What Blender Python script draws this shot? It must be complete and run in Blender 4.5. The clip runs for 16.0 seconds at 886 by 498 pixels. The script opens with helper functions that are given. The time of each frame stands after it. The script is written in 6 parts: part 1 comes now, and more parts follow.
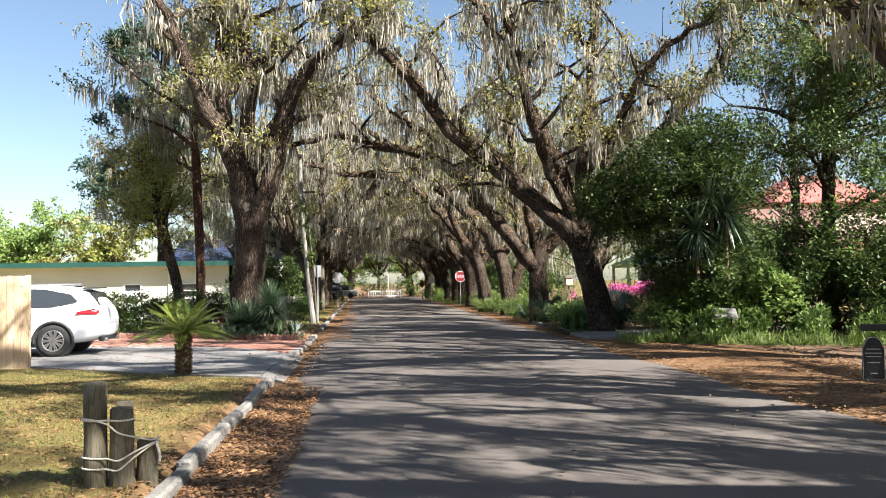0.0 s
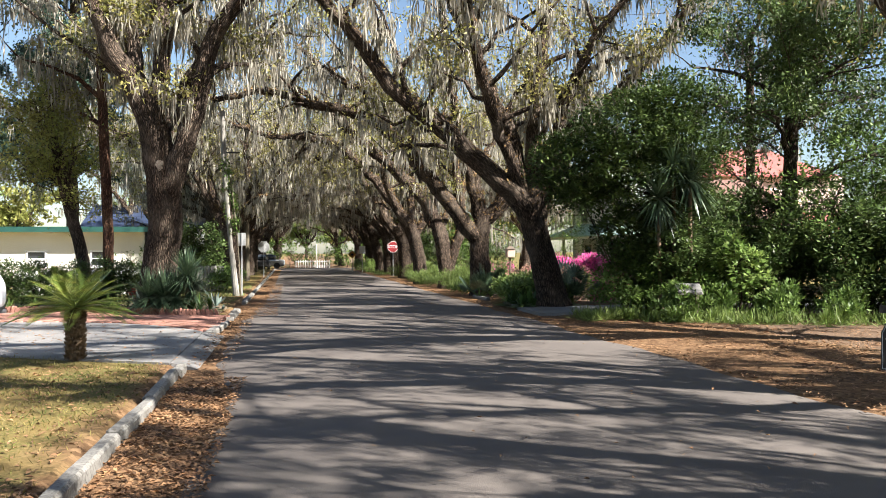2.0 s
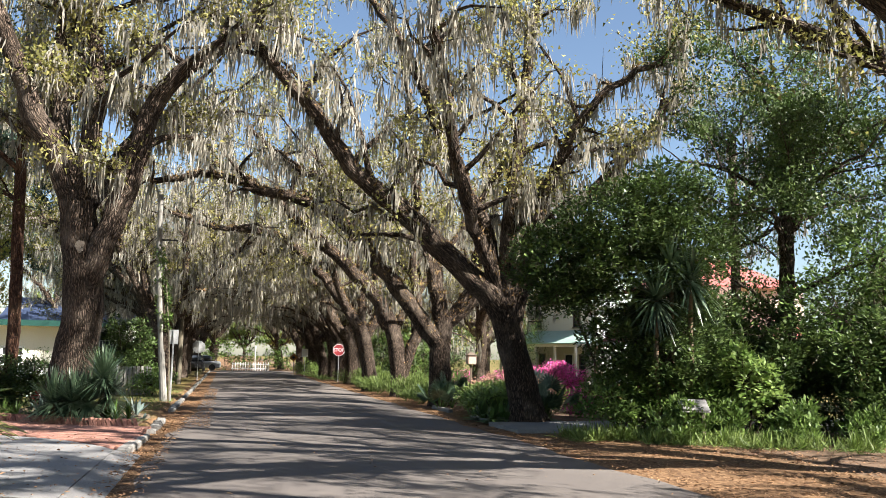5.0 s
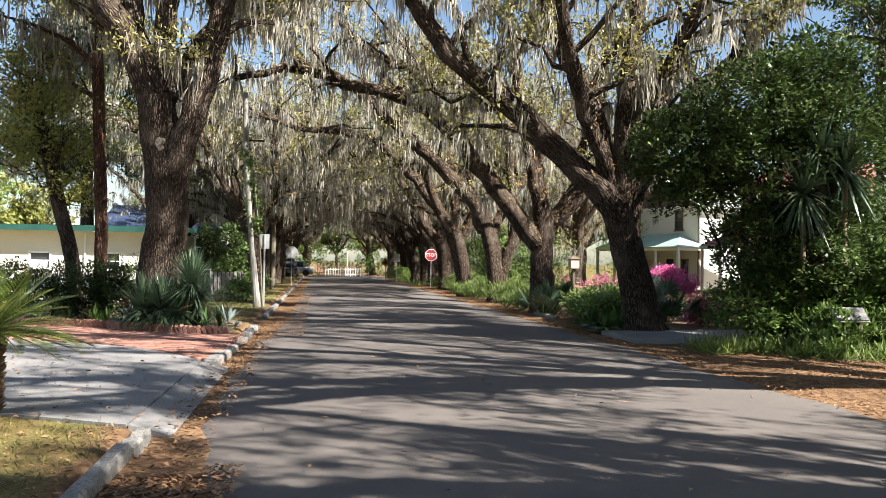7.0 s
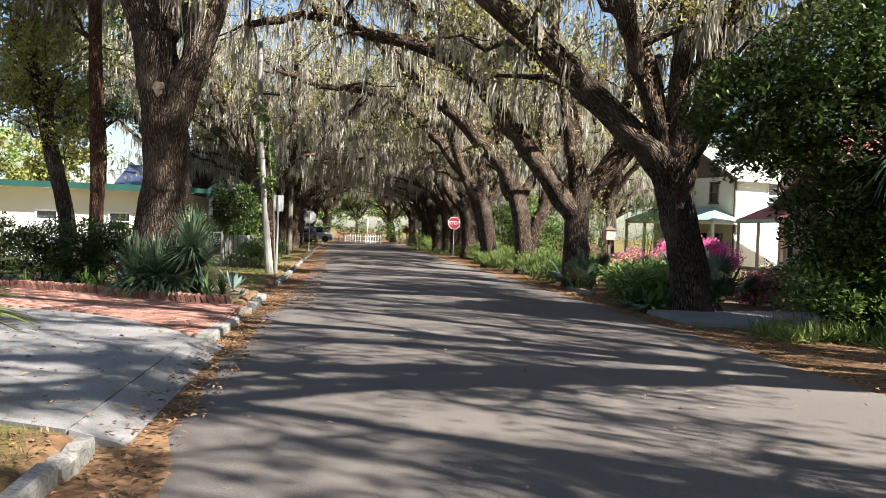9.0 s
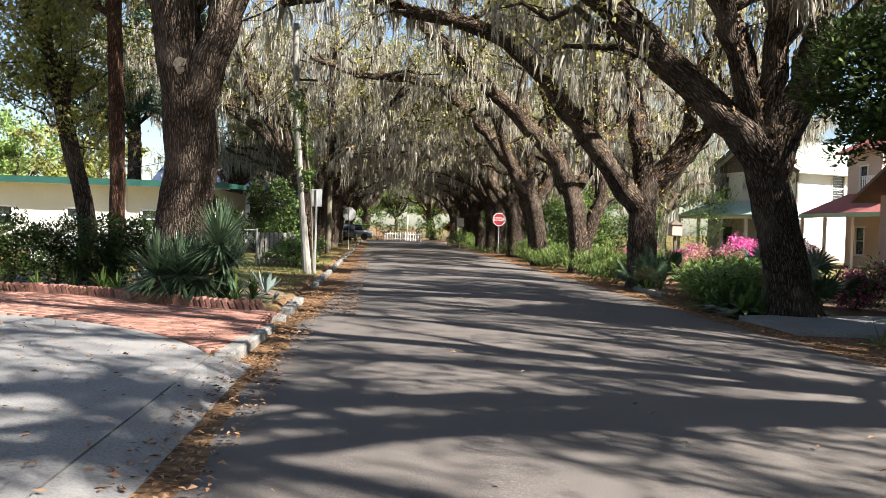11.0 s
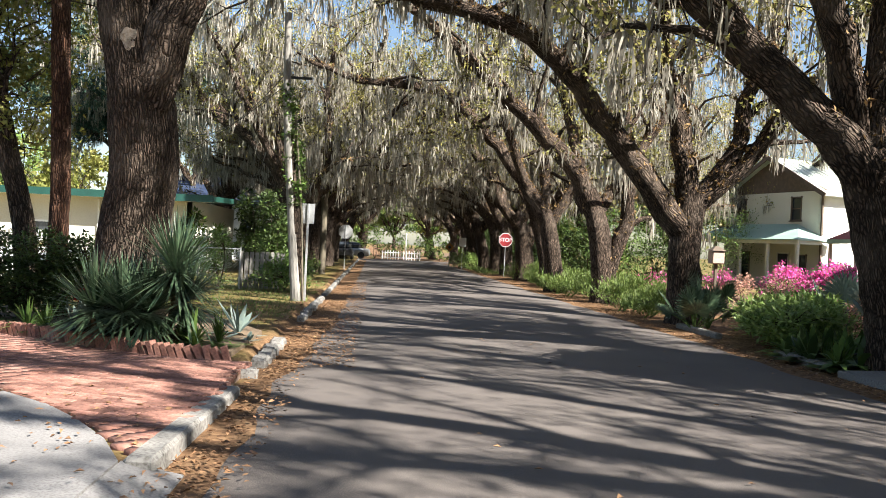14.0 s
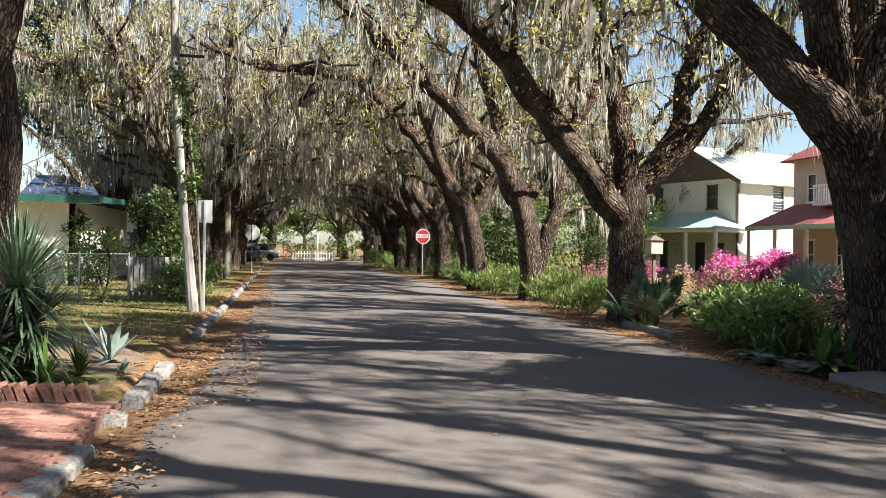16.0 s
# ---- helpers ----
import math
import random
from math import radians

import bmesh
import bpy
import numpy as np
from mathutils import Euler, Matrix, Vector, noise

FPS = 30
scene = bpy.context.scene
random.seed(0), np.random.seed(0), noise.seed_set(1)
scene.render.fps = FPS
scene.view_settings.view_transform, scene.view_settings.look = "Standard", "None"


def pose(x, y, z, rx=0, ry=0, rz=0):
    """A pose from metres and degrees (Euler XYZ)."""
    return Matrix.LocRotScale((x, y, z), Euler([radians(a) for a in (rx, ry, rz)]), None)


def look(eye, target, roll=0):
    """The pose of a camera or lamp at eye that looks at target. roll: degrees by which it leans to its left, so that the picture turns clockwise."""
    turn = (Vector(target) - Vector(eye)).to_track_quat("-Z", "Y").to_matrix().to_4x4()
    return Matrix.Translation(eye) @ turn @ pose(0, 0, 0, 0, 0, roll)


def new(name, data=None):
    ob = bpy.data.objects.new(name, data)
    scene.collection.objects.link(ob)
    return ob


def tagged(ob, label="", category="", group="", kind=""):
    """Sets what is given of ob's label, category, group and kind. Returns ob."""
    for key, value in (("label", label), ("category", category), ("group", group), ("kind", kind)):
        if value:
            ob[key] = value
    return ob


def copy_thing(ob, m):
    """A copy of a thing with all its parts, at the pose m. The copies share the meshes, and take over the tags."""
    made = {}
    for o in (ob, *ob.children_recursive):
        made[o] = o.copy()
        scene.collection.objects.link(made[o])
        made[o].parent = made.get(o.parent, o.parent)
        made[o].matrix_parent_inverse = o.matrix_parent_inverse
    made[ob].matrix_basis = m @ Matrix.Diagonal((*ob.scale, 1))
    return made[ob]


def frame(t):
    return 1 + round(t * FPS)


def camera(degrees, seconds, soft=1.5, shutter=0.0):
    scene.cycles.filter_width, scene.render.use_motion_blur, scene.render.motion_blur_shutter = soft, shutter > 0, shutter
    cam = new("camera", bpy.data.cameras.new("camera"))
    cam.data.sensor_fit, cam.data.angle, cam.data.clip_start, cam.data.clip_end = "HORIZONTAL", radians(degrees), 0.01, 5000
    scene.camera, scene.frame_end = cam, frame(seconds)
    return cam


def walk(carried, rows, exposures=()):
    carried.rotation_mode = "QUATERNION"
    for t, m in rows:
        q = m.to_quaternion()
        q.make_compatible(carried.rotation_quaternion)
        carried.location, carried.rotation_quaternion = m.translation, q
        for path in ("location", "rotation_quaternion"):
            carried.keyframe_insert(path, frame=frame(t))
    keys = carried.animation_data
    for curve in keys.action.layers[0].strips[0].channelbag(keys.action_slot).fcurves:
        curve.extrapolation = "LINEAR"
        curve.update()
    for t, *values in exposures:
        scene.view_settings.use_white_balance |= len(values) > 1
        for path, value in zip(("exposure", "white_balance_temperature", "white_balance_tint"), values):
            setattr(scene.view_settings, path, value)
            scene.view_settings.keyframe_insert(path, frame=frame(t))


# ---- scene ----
cam = camera(56.4, 16.0, soft=0.75)
PATH = [
    (0, (-1.755, -0.639, 1.759), (-1.563, 1.35, 1.838), -0.9),
    (0.5, (-1.783, -0.024, 1.761), (-1.626, 1.969, 1.821), -0.9),
    (1, (-1.809, 0.493, 1.726), (-1.696, 2.489, 1.765), -1.3),
    (1.5, (-1.844, 1.079, 1.739), (-1.634, 3.068, 1.756), -0.9),
    (2, (-1.841, 1.617, 1.745), (-1.477, 3.584, 1.752), -0.3),
    (2.5, (-1.846, 2.082, 1.738), (-1.351, 4.02, 1.741), -0.1),
    (3, (-1.842, 2.569, 1.729), (-1.287, 4.491, 1.752), -0.1),
    (3.5, (-1.838, 3.125, 1.712), (-1.269, 5.04, 1.806), -0.3),
    (3.7, (-1.89, 3.41, 1.714), (-1.322, 5.323, 1.854), -0.3),
    (5.8, (-1.892, 5.204, 1.716), (-1.447, 7.135, 1.986), 1.5),
    (6, (-1.893, 5.473, 1.717), (-1.467, 7.415, 1.931), 1.3),
    (6.5, (-1.864, 5.886, 1.714), (-1.502, 7.851, 1.819), 0.7),
    (7, (-1.861, 6.426, 1.665), (-1.566, 8.404, 1.697), 0.8),
    (7.5, (-1.819, 7.004, 1.629), (-1.554, 8.986, 1.63), 1.8),
    (8, (-1.796, 7.486, 1.624), (-1.525, 9.467, 1.615), 2.1),
    (8.5, (-1.754, 7.967, 1.612), (-1.488, 9.949, 1.585), 2.1),
    (9, (-1.749, 8.433, 1.607), (-1.501, 10.417, 1.563), 2.1),
    (9.2, (-1.76, 8.629, 1.619), (-1.517, 10.613, 1.569), 2.1),
    (11.3, (-1.922, 10.887, 1.532), (-1.784, 12.881, 1.479), 2.2),
    (11.5, (-1.948, 11.101, 1.606), (-1.814, 13.095, 1.546), 2.8),
    (12, (-1.965, 11.637, 1.603), (-1.85, 13.633, 1.556), 3.0),
    (12.5, (-2.023, 12.2, 1.607), (-1.921, 14.197, 1.577), 3.4),
    (13, (-2.012, 12.709, 1.619), (-1.917, 14.707, 1.597), 3.4),
    (13.5, (-2.029, 13.258, 1.626), (-1.906, 15.254, 1.612), 3.2),
    (14, (-1.995, 13.786, 1.633), (-1.83, 15.779, 1.625), 2.7),
    (14.5, (-2.013, 14.314, 1.621), (-1.8, 16.303, 1.611), 2.2),
    (15, (-1.979, 14.863, 1.608), (-1.705, 16.844, 1.6), 1.7),
    (15.5, (-1.983, 15.378, 1.627), (-1.652, 17.35, 1.619), 1.4),
    (16, (-1.958, 15.968, 1.597), (-1.582, 17.933, 1.591), 1.0),
]
walk(cam, [(t, look(eye, target, roll)) for t, eye, target, roll in PATH])

# ---- world, sun ----
SUN_TO = Vector((0.58, -0.48, 0.65)).normalized()
world = bpy.data.worlds.new("sky")
scene.world = world
world.use_nodes = True
wn = world.node_tree
sky = wn.nodes.new("ShaderNodeTexSky")
sky.sky_type = "NISHITA"
sky.sun_disc = False
sky.sun_elevation = math.asin(SUN_TO.z)
sky.sun_rotation = math.atan2(SUN_TO.x, SUN_TO.y)
sky.air_density, sky.dust_density, sky.ozone_density = 1.0, 0.8, 1.4
wn.nodes["Background"].inputs["Strength"].default_value = 0.046
wn.links.new(sky.outputs[0], wn.nodes["Background"].inputs["Color"])
sun = new("sun", bpy.data.lights.new("sun", "SUN"))
sun.data.energy, sun.data.angle, sun.data.color = 5.0, radians(0.6), (1.0, 0.95, 0.88)
sun.matrix_world = look(SUN_TO * 60, (0, 0, 0))
scene.view_settings.exposure = 2.04

rng = np.random.default_rng(7)


# ---- materials ----
def mat(name, a, b=None, c=None, scale=6.0, fine=60.0, rough=0.85, bump=0.3, metal=0.0, island=0.0, thin=0.0, stretch=(1, 1, 1), gloss=0.5, rand=0.0):
    """Two-scale noise between three colours; island: brightness spread from piece to piece; thin: light let through."""
    m = bpy.data.materials.new(name)
    m.use_nodes = True
    n, l = m.node_tree.nodes, m.node_tree.links
    p = n["Principled BSDF"]
    b, c = b or a, c or a
    co = n.new("ShaderNodeTexCoord")
    mp = n.new("ShaderNodeMapping")
    mp.inputs["Scale"].default_value = stretch
    l.new(co.outputs["Object"], mp.inputs["Vector"])
    n1, n2 = n.new("ShaderNodeTexNoise"), n.new("ShaderNodeTexNoise")
    n1.inputs["Scale"].default_value, n2.inputs["Scale"].default_value = scale, fine
    n1.inputs["Detail"].default_value, n2.inputs["Detail"].default_value = 5, 3
    l.new(mp.outputs[0], n1.inputs["Vector"]), l.new(mp.outputs[0], n2.inputs["Vector"])
    r1, r2 = n.new("ShaderNodeValToRGB"), n.new("ShaderNodeValToRGB")
    r1.color_ramp.elements[0].position, r1.color_ramp.elements[1].position = 0.38, 0.62
    r2.color_ramp.elements[0].position, r2.color_ramp.elements[1].position = 0.45, 0.7
    l.new(n1.outputs[0], r1.inputs[0]), l.new(n2.outputs[0], r2.inputs[0])
    m1, m2 = n.new("ShaderNodeMix"), n.new("ShaderNodeMix")
    m1.data_type = m2.data_type = "RGBA"
    m1.inputs[6].default_value, m1.inputs[7].default_value = (*a, 1), (*b, 1)
    m2.inputs[7].default_value = (*c, 1)
    l.new(r1.outputs[0], m1.inputs[0]), l.new(r2.outputs[0], m2.inputs[0]), l.new(m1.outputs[2], m2.inputs[6])
    colour = m2.outputs[2]
    if island or rand:
        hs = n.new("ShaderNodeHueSaturation")
        mr = n.new("ShaderNodeMapRange")
        k = island or rand
        mr.inputs["To Min"].default_value, mr.inputs["To Max"].default_value = 1 - k, 1 + k
        if island:
            l.new(n.new("ShaderNodeNewGeometry").outputs["Random Per Island"], mr.inputs[0])
        else:
            l.new(n.new("ShaderNodeObjectInfo").outputs["Random"], mr.inputs[0])
        l.new(mr.outputs[0], hs.inputs["Value"]), l.new(colour, hs.inputs["Color"])
        colour = hs.outputs[0]
    l.new(colour, p.inputs["Base Color"])
    p.inputs["Roughness"].default_value, p.inputs["Metallic"].default_value = rough, metal
    p.inputs["Specular IOR Level"].default_value = gloss
    if bump:
        bp = n.new("ShaderNodeBump")
        bp.inputs["Strength"].default_value, bp.inputs["Distance"].default_value = bump, 0.02
        ad = n.new("ShaderNodeMath")
        ad.operation = "MULTIPLY_ADD"
        ad.inputs[1].default_value = 0.6
        l.new(n2.outputs[0], ad.inputs[0]), l.new(n1.outputs[0], ad.inputs[2])
        l.new(ad.outputs[0], bp.inputs["Height"]), l.new(bp.outputs[0], p.inputs["Normal"])
    if thin:
        tr, mx = n.new("ShaderNodeBsdfTranslucent"), n.new("ShaderNodeMixShader")
        mx.inputs[0].default_value = thin
        l.new(colour, tr.inputs[0]), l.new(p.outputs[0], mx.inputs[1]), l.new(tr.outputs[0], mx.inputs[2])
        l.new(mx.outputs[0], n["Material Output"].inputs[0])
    return m


def glass(name, tint):
    m = bpy.data.materials.new(name)
    m.use_nodes = True
    p = m.node_tree.nodes["Principled BSDF"]
    p.inputs["Base Color"].default_value, p.inputs["Roughness"].default_value = (*tint, 1), 0.06
    p.inputs["Specular IOR Level"].default_value = 0.7
    return m


def bark_mat(name, a, b, c):
    """Furrowed bark: long ridges along the wood, broken by noise, with lichen-pale patches; reads the wood's own grain."""
    m = bpy.data.materials.new(name)
    m.use_nodes = True
    n, l = m.node_tree.nodes, m.node_tree.links
    p = n["Principled BSDF"]
    at, mp = n.new("ShaderNodeAttribute"), n.new("ShaderNodeMapping")
    at.attribute_name = "grain"
    mp.inputs["Scale"].default_value = (1, 1, 0.16)
    wob, mix = n.new("ShaderNodeTexNoise"), n.new("ShaderNodeMix")
    wob.inputs["Scale"].default_value, wob.inputs["Detail"].default_value = 7, 3
    mix.data_type, mix.blend_type = "RGBA", "ADD"
    mix.inputs[0].default_value = 0.055
    l.new(at.outputs["Vector"], mp.inputs["Vector"]), l.new(at.outputs["Vector"], wob.inputs["Vector"])
    l.new(mp.outputs[0], mix.inputs[6]), l.new(wob.outputs["Color"], mix.inputs[7])
    v = n.new("ShaderNodeTexVoronoi")
    v.feature, v.inputs["Scale"].default_value = "DISTANCE_TO_EDGE", 30
    l.new(mix.outputs[2], v.inputs["Vector"])
    rp = n.new("ShaderNodeMapRange")
    rp.inputs["From Max"].default_value = 0.3
    l.new(v.outputs[0], rp.inputs[0])
    fine, broad = n.new("ShaderNodeTexNoise"), n.new("ShaderNodeTexNoise")
    fine.inputs["Scale"].default_value, fine.inputs["Detail"].default_value = 45, 5
    broad.inputs["Scale"].default_value, broad.inputs["Detail"].default_value = 1.3, 5
    l.new(mix.outputs[2], fine.inputs["Vector"]), l.new(at.outputs["Vector"], broad.inputs["Vector"])
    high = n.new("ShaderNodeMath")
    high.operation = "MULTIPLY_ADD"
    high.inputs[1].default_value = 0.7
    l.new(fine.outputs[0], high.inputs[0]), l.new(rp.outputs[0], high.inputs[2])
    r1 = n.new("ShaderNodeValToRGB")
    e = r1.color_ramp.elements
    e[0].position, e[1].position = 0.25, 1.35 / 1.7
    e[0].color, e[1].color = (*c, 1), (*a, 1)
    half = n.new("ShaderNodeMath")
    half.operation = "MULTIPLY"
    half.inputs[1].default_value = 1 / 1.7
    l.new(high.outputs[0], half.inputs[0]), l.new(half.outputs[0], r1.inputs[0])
    r2 = n.new("ShaderNodeValToRGB")
    r2.color_ramp.elements[0].position, r2.color_ramp.elements[1].position = 0.48, 0.72
    l.new(broad.outputs[0], r2.inputs[0])
    pale = n.new("ShaderNodeMix")
    pale.data_type = "RGBA"
    pale.inputs[7].default_value = (*b, 1)
    l.new(r2.outputs[0], pale.inputs[0]), l.new(r1.outputs[0], pale.inputs[6])
    # Furrow shade put into the colour: multiplied darker where the height is low.
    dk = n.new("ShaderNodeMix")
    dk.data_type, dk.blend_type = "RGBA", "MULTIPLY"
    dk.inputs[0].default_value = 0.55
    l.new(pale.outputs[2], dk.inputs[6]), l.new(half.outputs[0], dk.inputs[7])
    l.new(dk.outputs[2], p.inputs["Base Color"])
    bp = n.new("ShaderNodeBump")
    bp.inputs["Strength"].default_value, bp.inputs["Distance"].default_value = 1.0, 0.045
    l.new(high.outputs[0], bp.inputs["Height"]), l.new(bp.outputs[0], p.inputs["Normal"])
    p.inputs["Roughness"].default_value, p.inputs["Specular IOR Level"].default_value = 0.95, 0.15
    return m


M = {
    "asphalt": mat("asphalt", (0.076, 0.066, 0.062), (0.1, 0.087, 0.079), (0.17, 0.147, 0.127), scale=0.5, fine=110, rough=0.88, bump=0.25, gloss=0.3),
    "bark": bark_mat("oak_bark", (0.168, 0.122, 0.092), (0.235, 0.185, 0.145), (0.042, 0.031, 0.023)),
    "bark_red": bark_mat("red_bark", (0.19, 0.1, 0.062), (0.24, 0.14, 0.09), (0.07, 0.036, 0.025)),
    "leaf_oak": mat("oak_leaf", (0.21, 0.215, 0.06), (0.29, 0.27, 0.085), (0.36, 0.31, 0.115), scale=0.35, fine=2, bump=0, rough=0.5, island=0.5, thin=0.5),
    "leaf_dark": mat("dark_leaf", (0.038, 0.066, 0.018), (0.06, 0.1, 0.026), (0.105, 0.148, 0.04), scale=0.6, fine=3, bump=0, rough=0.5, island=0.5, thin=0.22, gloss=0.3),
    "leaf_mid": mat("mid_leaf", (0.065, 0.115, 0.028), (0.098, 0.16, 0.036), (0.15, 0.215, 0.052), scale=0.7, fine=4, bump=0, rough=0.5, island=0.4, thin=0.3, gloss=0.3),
    "leaf_lime": mat("lime_leaf", (0.15, 0.24, 0.06), (0.2, 0.29, 0.075), (0.27, 0.34, 0.1), scale=0.8, fine=4, bump=0, rough=0.5, island=0.35, thin=0.4),
    "leaf_blue": mat("cedar_leaf", (0.025, 0.055, 0.04), (0.035, 0.075, 0.05), (0.06, 0.09, 0.05), scale=0.6, fine=3, bump=0, rough=0.6, island=0.4, thin=0.2),
    "leaf_yellow": mat("yellow_leaf", (0.22, 0.23, 0.055), (0.27, 0.24, 0.065), (0.17, 0.21, 0.045), scale=0.3, fine=2, bump=0, rough=0.6, island=0.35, thin=0.35),
    "yucca": mat("yucca_leaf", (0.036, 0.068, 0.04), (0.06, 0.1, 0.052), (0.105, 0.145, 0.08), scale=2, fine=12, bump=0, rough=0.4, island=0.4, thin=0.15),
    "sago": mat("sago_leaf", (0.09, 0.15, 0.025), (0.16, 0.21, 0.035), (0.26, 0.26, 0.055), scale=2, fine=9, bump=0, rough=0.4, island=0.35, thin=0.25),
    "agave": mat("agave_leaf", (0.09, 0.125, 0.115), (0.125, 0.165, 0.145), (0.17, 0.205, 0.17), scale=3, fine=20, bump=0.1, rough=0.5),
    "moss": mat("spanish_moss", (0.36, 0.335, 0.28), (0.44, 0.415, 0.355), (0.22, 0.2, 0.155), scale=0.4, fine=5, bump=0, rough=0.95, island=0.4, thin=0.5, gloss=0.1),
    "fern": mat("dry_fern", (0.24, 0.14, 0.06), (0.32, 0.195, 0.085), (0.19, 0.15, 0.055), scale=2, fine=10, bump=0, rough=0.9, island=0.4, thin=0.2),
    "litter": mat("dry_leaf", (0.23, 0.125, 0.06), (0.29, 0.17, 0.085), (0.17, 0.085, 0.04), scale=1.2, fine=9, bump=0, rough=0.7, island=0.5, thin=0.1),
    "blade": mat("grass_blade", (0.17, 0.145, 0.04), (0.23, 0.18, 0.058), (0.085, 0.12, 0.025), scale=0.7, fine=4, bump=0, rough=0.7, island=0.4, thin=0.3),
    "weed": mat("green_grass", (0.1, 0.155, 0.032), (0.135, 0.195, 0.042), (0.18, 0.23, 0.06), scale=0.9, fine=5, bump=0, rough=0.6, island=0.4, thin=0.35),
    "pink": mat("azalea_petal", (0.75, 0.09, 0.38), (0.85, 0.16, 0.5), (0.6, 0.05, 0.3), scale=2, fine=9, bump=0, rough=0.6, island=0.3, thin=0.3),
    "red": mat("red_leaf", (0.3, 0.02, 0.02), (0.4, 0.04, 0.03), scale=3, fine=15, bump=0, island=0.4, thin=0.2),
    "rose": mat("dusty_pink_leaf", (0.42, 0.2, 0.18), (0.5, 0.3, 0.22), (0.3, 0.22, 0.12), scale=2, fine=9, bump=0, island=0.4, thin=0.3),
    "concrete": mat("concrete", (0.19, 0.184, 0.18), (0.235, 0.228, 0.222), (0.145, 0.14, 0.134), scale=1.1, fine=45, rough=0.9, bump=0.2, gloss=0.3),
    "kerb": mat("kerb_paint", (0.18, 0.172, 0.157), (0.24, 0.23, 0.21), (0.1, 0.092, 0.08), scale=3, fine=30, rough=0.9, bump=0.5, rand=0.15),
    "brick": mat("brick", (0.27, 0.132, 0.098), (0.36, 0.205, 0.158), (0.18, 0.088, 0.07), scale=4, fine=30, rough=0.95, bump=0.6, rand=0.42, gloss=0.2),
    "brick_joined": mat("brick_joined", (0.27, 0.132, 0.098), (0.36, 0.205, 0.158), (0.18, 0.088, 0.07), scale=1.4, fine=30, rough=0.95, bump=0.6, island=0.42, gloss=0.2),
    "sand": mat("joint_sand", (0.17, 0.11, 0.08), (0.22, 0.15, 0.11), scale=5, fine=60, bump=0.4),
    "timber": mat("weathered_timber", (0.1, 0.088, 0.06), (0.155, 0.13, 0.092), (0.055, 0.05, 0.034), scale=2.5, fine=22, rough=0.95, bump=0.6, stretch=(3, 3, 0.4)),
    "fence": mat("fence_timber", (0.5, 0.36, 0.23), (0.58, 0.44, 0.29), (0.4, 0.28, 0.18), scale=2, fine=16, rough=0.85, bump=0.3, stretch=(4, 4, 0.35), rand=0.14),
    "grey_timber": mat("grey_timber", (0.2, 0.19, 0.17), (0.26, 0.25, 0.225), (0.13, 0.122, 0.108), scale=2, fine=16, rough=0.95, bump=0.4, stretch=(4, 4, 0.35), rand=0.15),
    "rope": mat("rope", (0.62, 0.58, 0.5), (0.7, 0.66, 0.58), scale=20, fine=120, bump=0.6),
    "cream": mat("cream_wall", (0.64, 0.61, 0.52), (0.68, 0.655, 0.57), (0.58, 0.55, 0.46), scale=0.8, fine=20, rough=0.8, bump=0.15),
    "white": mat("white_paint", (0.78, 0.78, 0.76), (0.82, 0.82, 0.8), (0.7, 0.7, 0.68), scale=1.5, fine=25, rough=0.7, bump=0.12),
    "green_paint": mat("green_paint", (0.01, 0.055, 0.042), (0.014, 0.07, 0.054), (0.009, 0.04, 0.032), scale=2, fine=20, rough=0.5, bump=0.1),
    "green_roof": mat("green_metal_roof", (0.3, 0.43, 0.36), (0.36, 0.48, 0.42), (0.25, 0.37, 0.32), scale=1, fine=20, rough=0.45, bump=0.1),
    "pale_roof": mat("pale_metal_roof", (0.5, 0.55, 0.48), (0.58, 0.62, 0.55), (0.42, 0.45, 0.38), scale=1, fine=20, rough=0.5, bump=0.1),
    "faded_roof": mat("faded_pink_roof", (0.15, 0.085, 0.065), (0.19, 0.11, 0.085), (0.11, 0.06, 0.048), scale=2, fine=30, rough=0.9, bump=0.3),
    "red_roof": mat("red_shingle_roof", (0.3, 0.08, 0.07), (0.36, 0.11, 0.09), (0.22, 0.06, 0.055), scale=2, fine=30, rough=0.9, bump=0.3),
    "tan": mat("tan_siding", (0.55, 0.42, 0.34), (0.6, 0.47, 0.38), (0.48, 0.36, 0.3), scale=1, fine=20, bump=0.15),
    "pinkbrick": mat("pale_pink_wall", (0.42, 0.3, 0.25), (0.48, 0.35, 0.29), (0.36, 0.24, 0.2), scale=3, fine=25, bump=0.3),
    "brown_trim": mat("brown_trim", (0.1, 0.075, 0.055), (0.14, 0.1, 0.075), scale=4, fine=30, bump=0.2),
    "blue_roof": mat("blue_roof", (0.022, 0.035, 0.075), (0.03, 0.045, 0.09), scale=2, fine=25, rough=0.6, bump=0.2),
    "glass": glass("window_glass", (0.03, 0.035, 0.04)),
    "carpaint": mat("white_car_paint", (0.62, 0.64, 0.68), scale=2, fine=20, rough=0.18, bump=0, gloss=0.7),
    "black": mat("black_plastic", (0.02, 0.02, 0.021), (0.03, 0.03, 0.031), scale=4, fine=40, rough=0.6, bump=0.1),
    "rubber": mat("tyre_rubber", (0.018, 0.018, 0.018), (0.03, 0.029, 0.028), scale=8, fine=60, rough=0.9, bump=0.3),
    "alloy": mat("alloy", (0.6, 0.6, 0.61), (0.5, 0.5, 0.51), scale=9, fine=60, rough=0.3, metal=0.9, bump=0),
    "lamp_red": mat("tail_lamp_red", (0.35, 0.012, 0.018), (0.45, 0.02, 0.03), scale=9, fine=60, rough=0.12, bump=0),
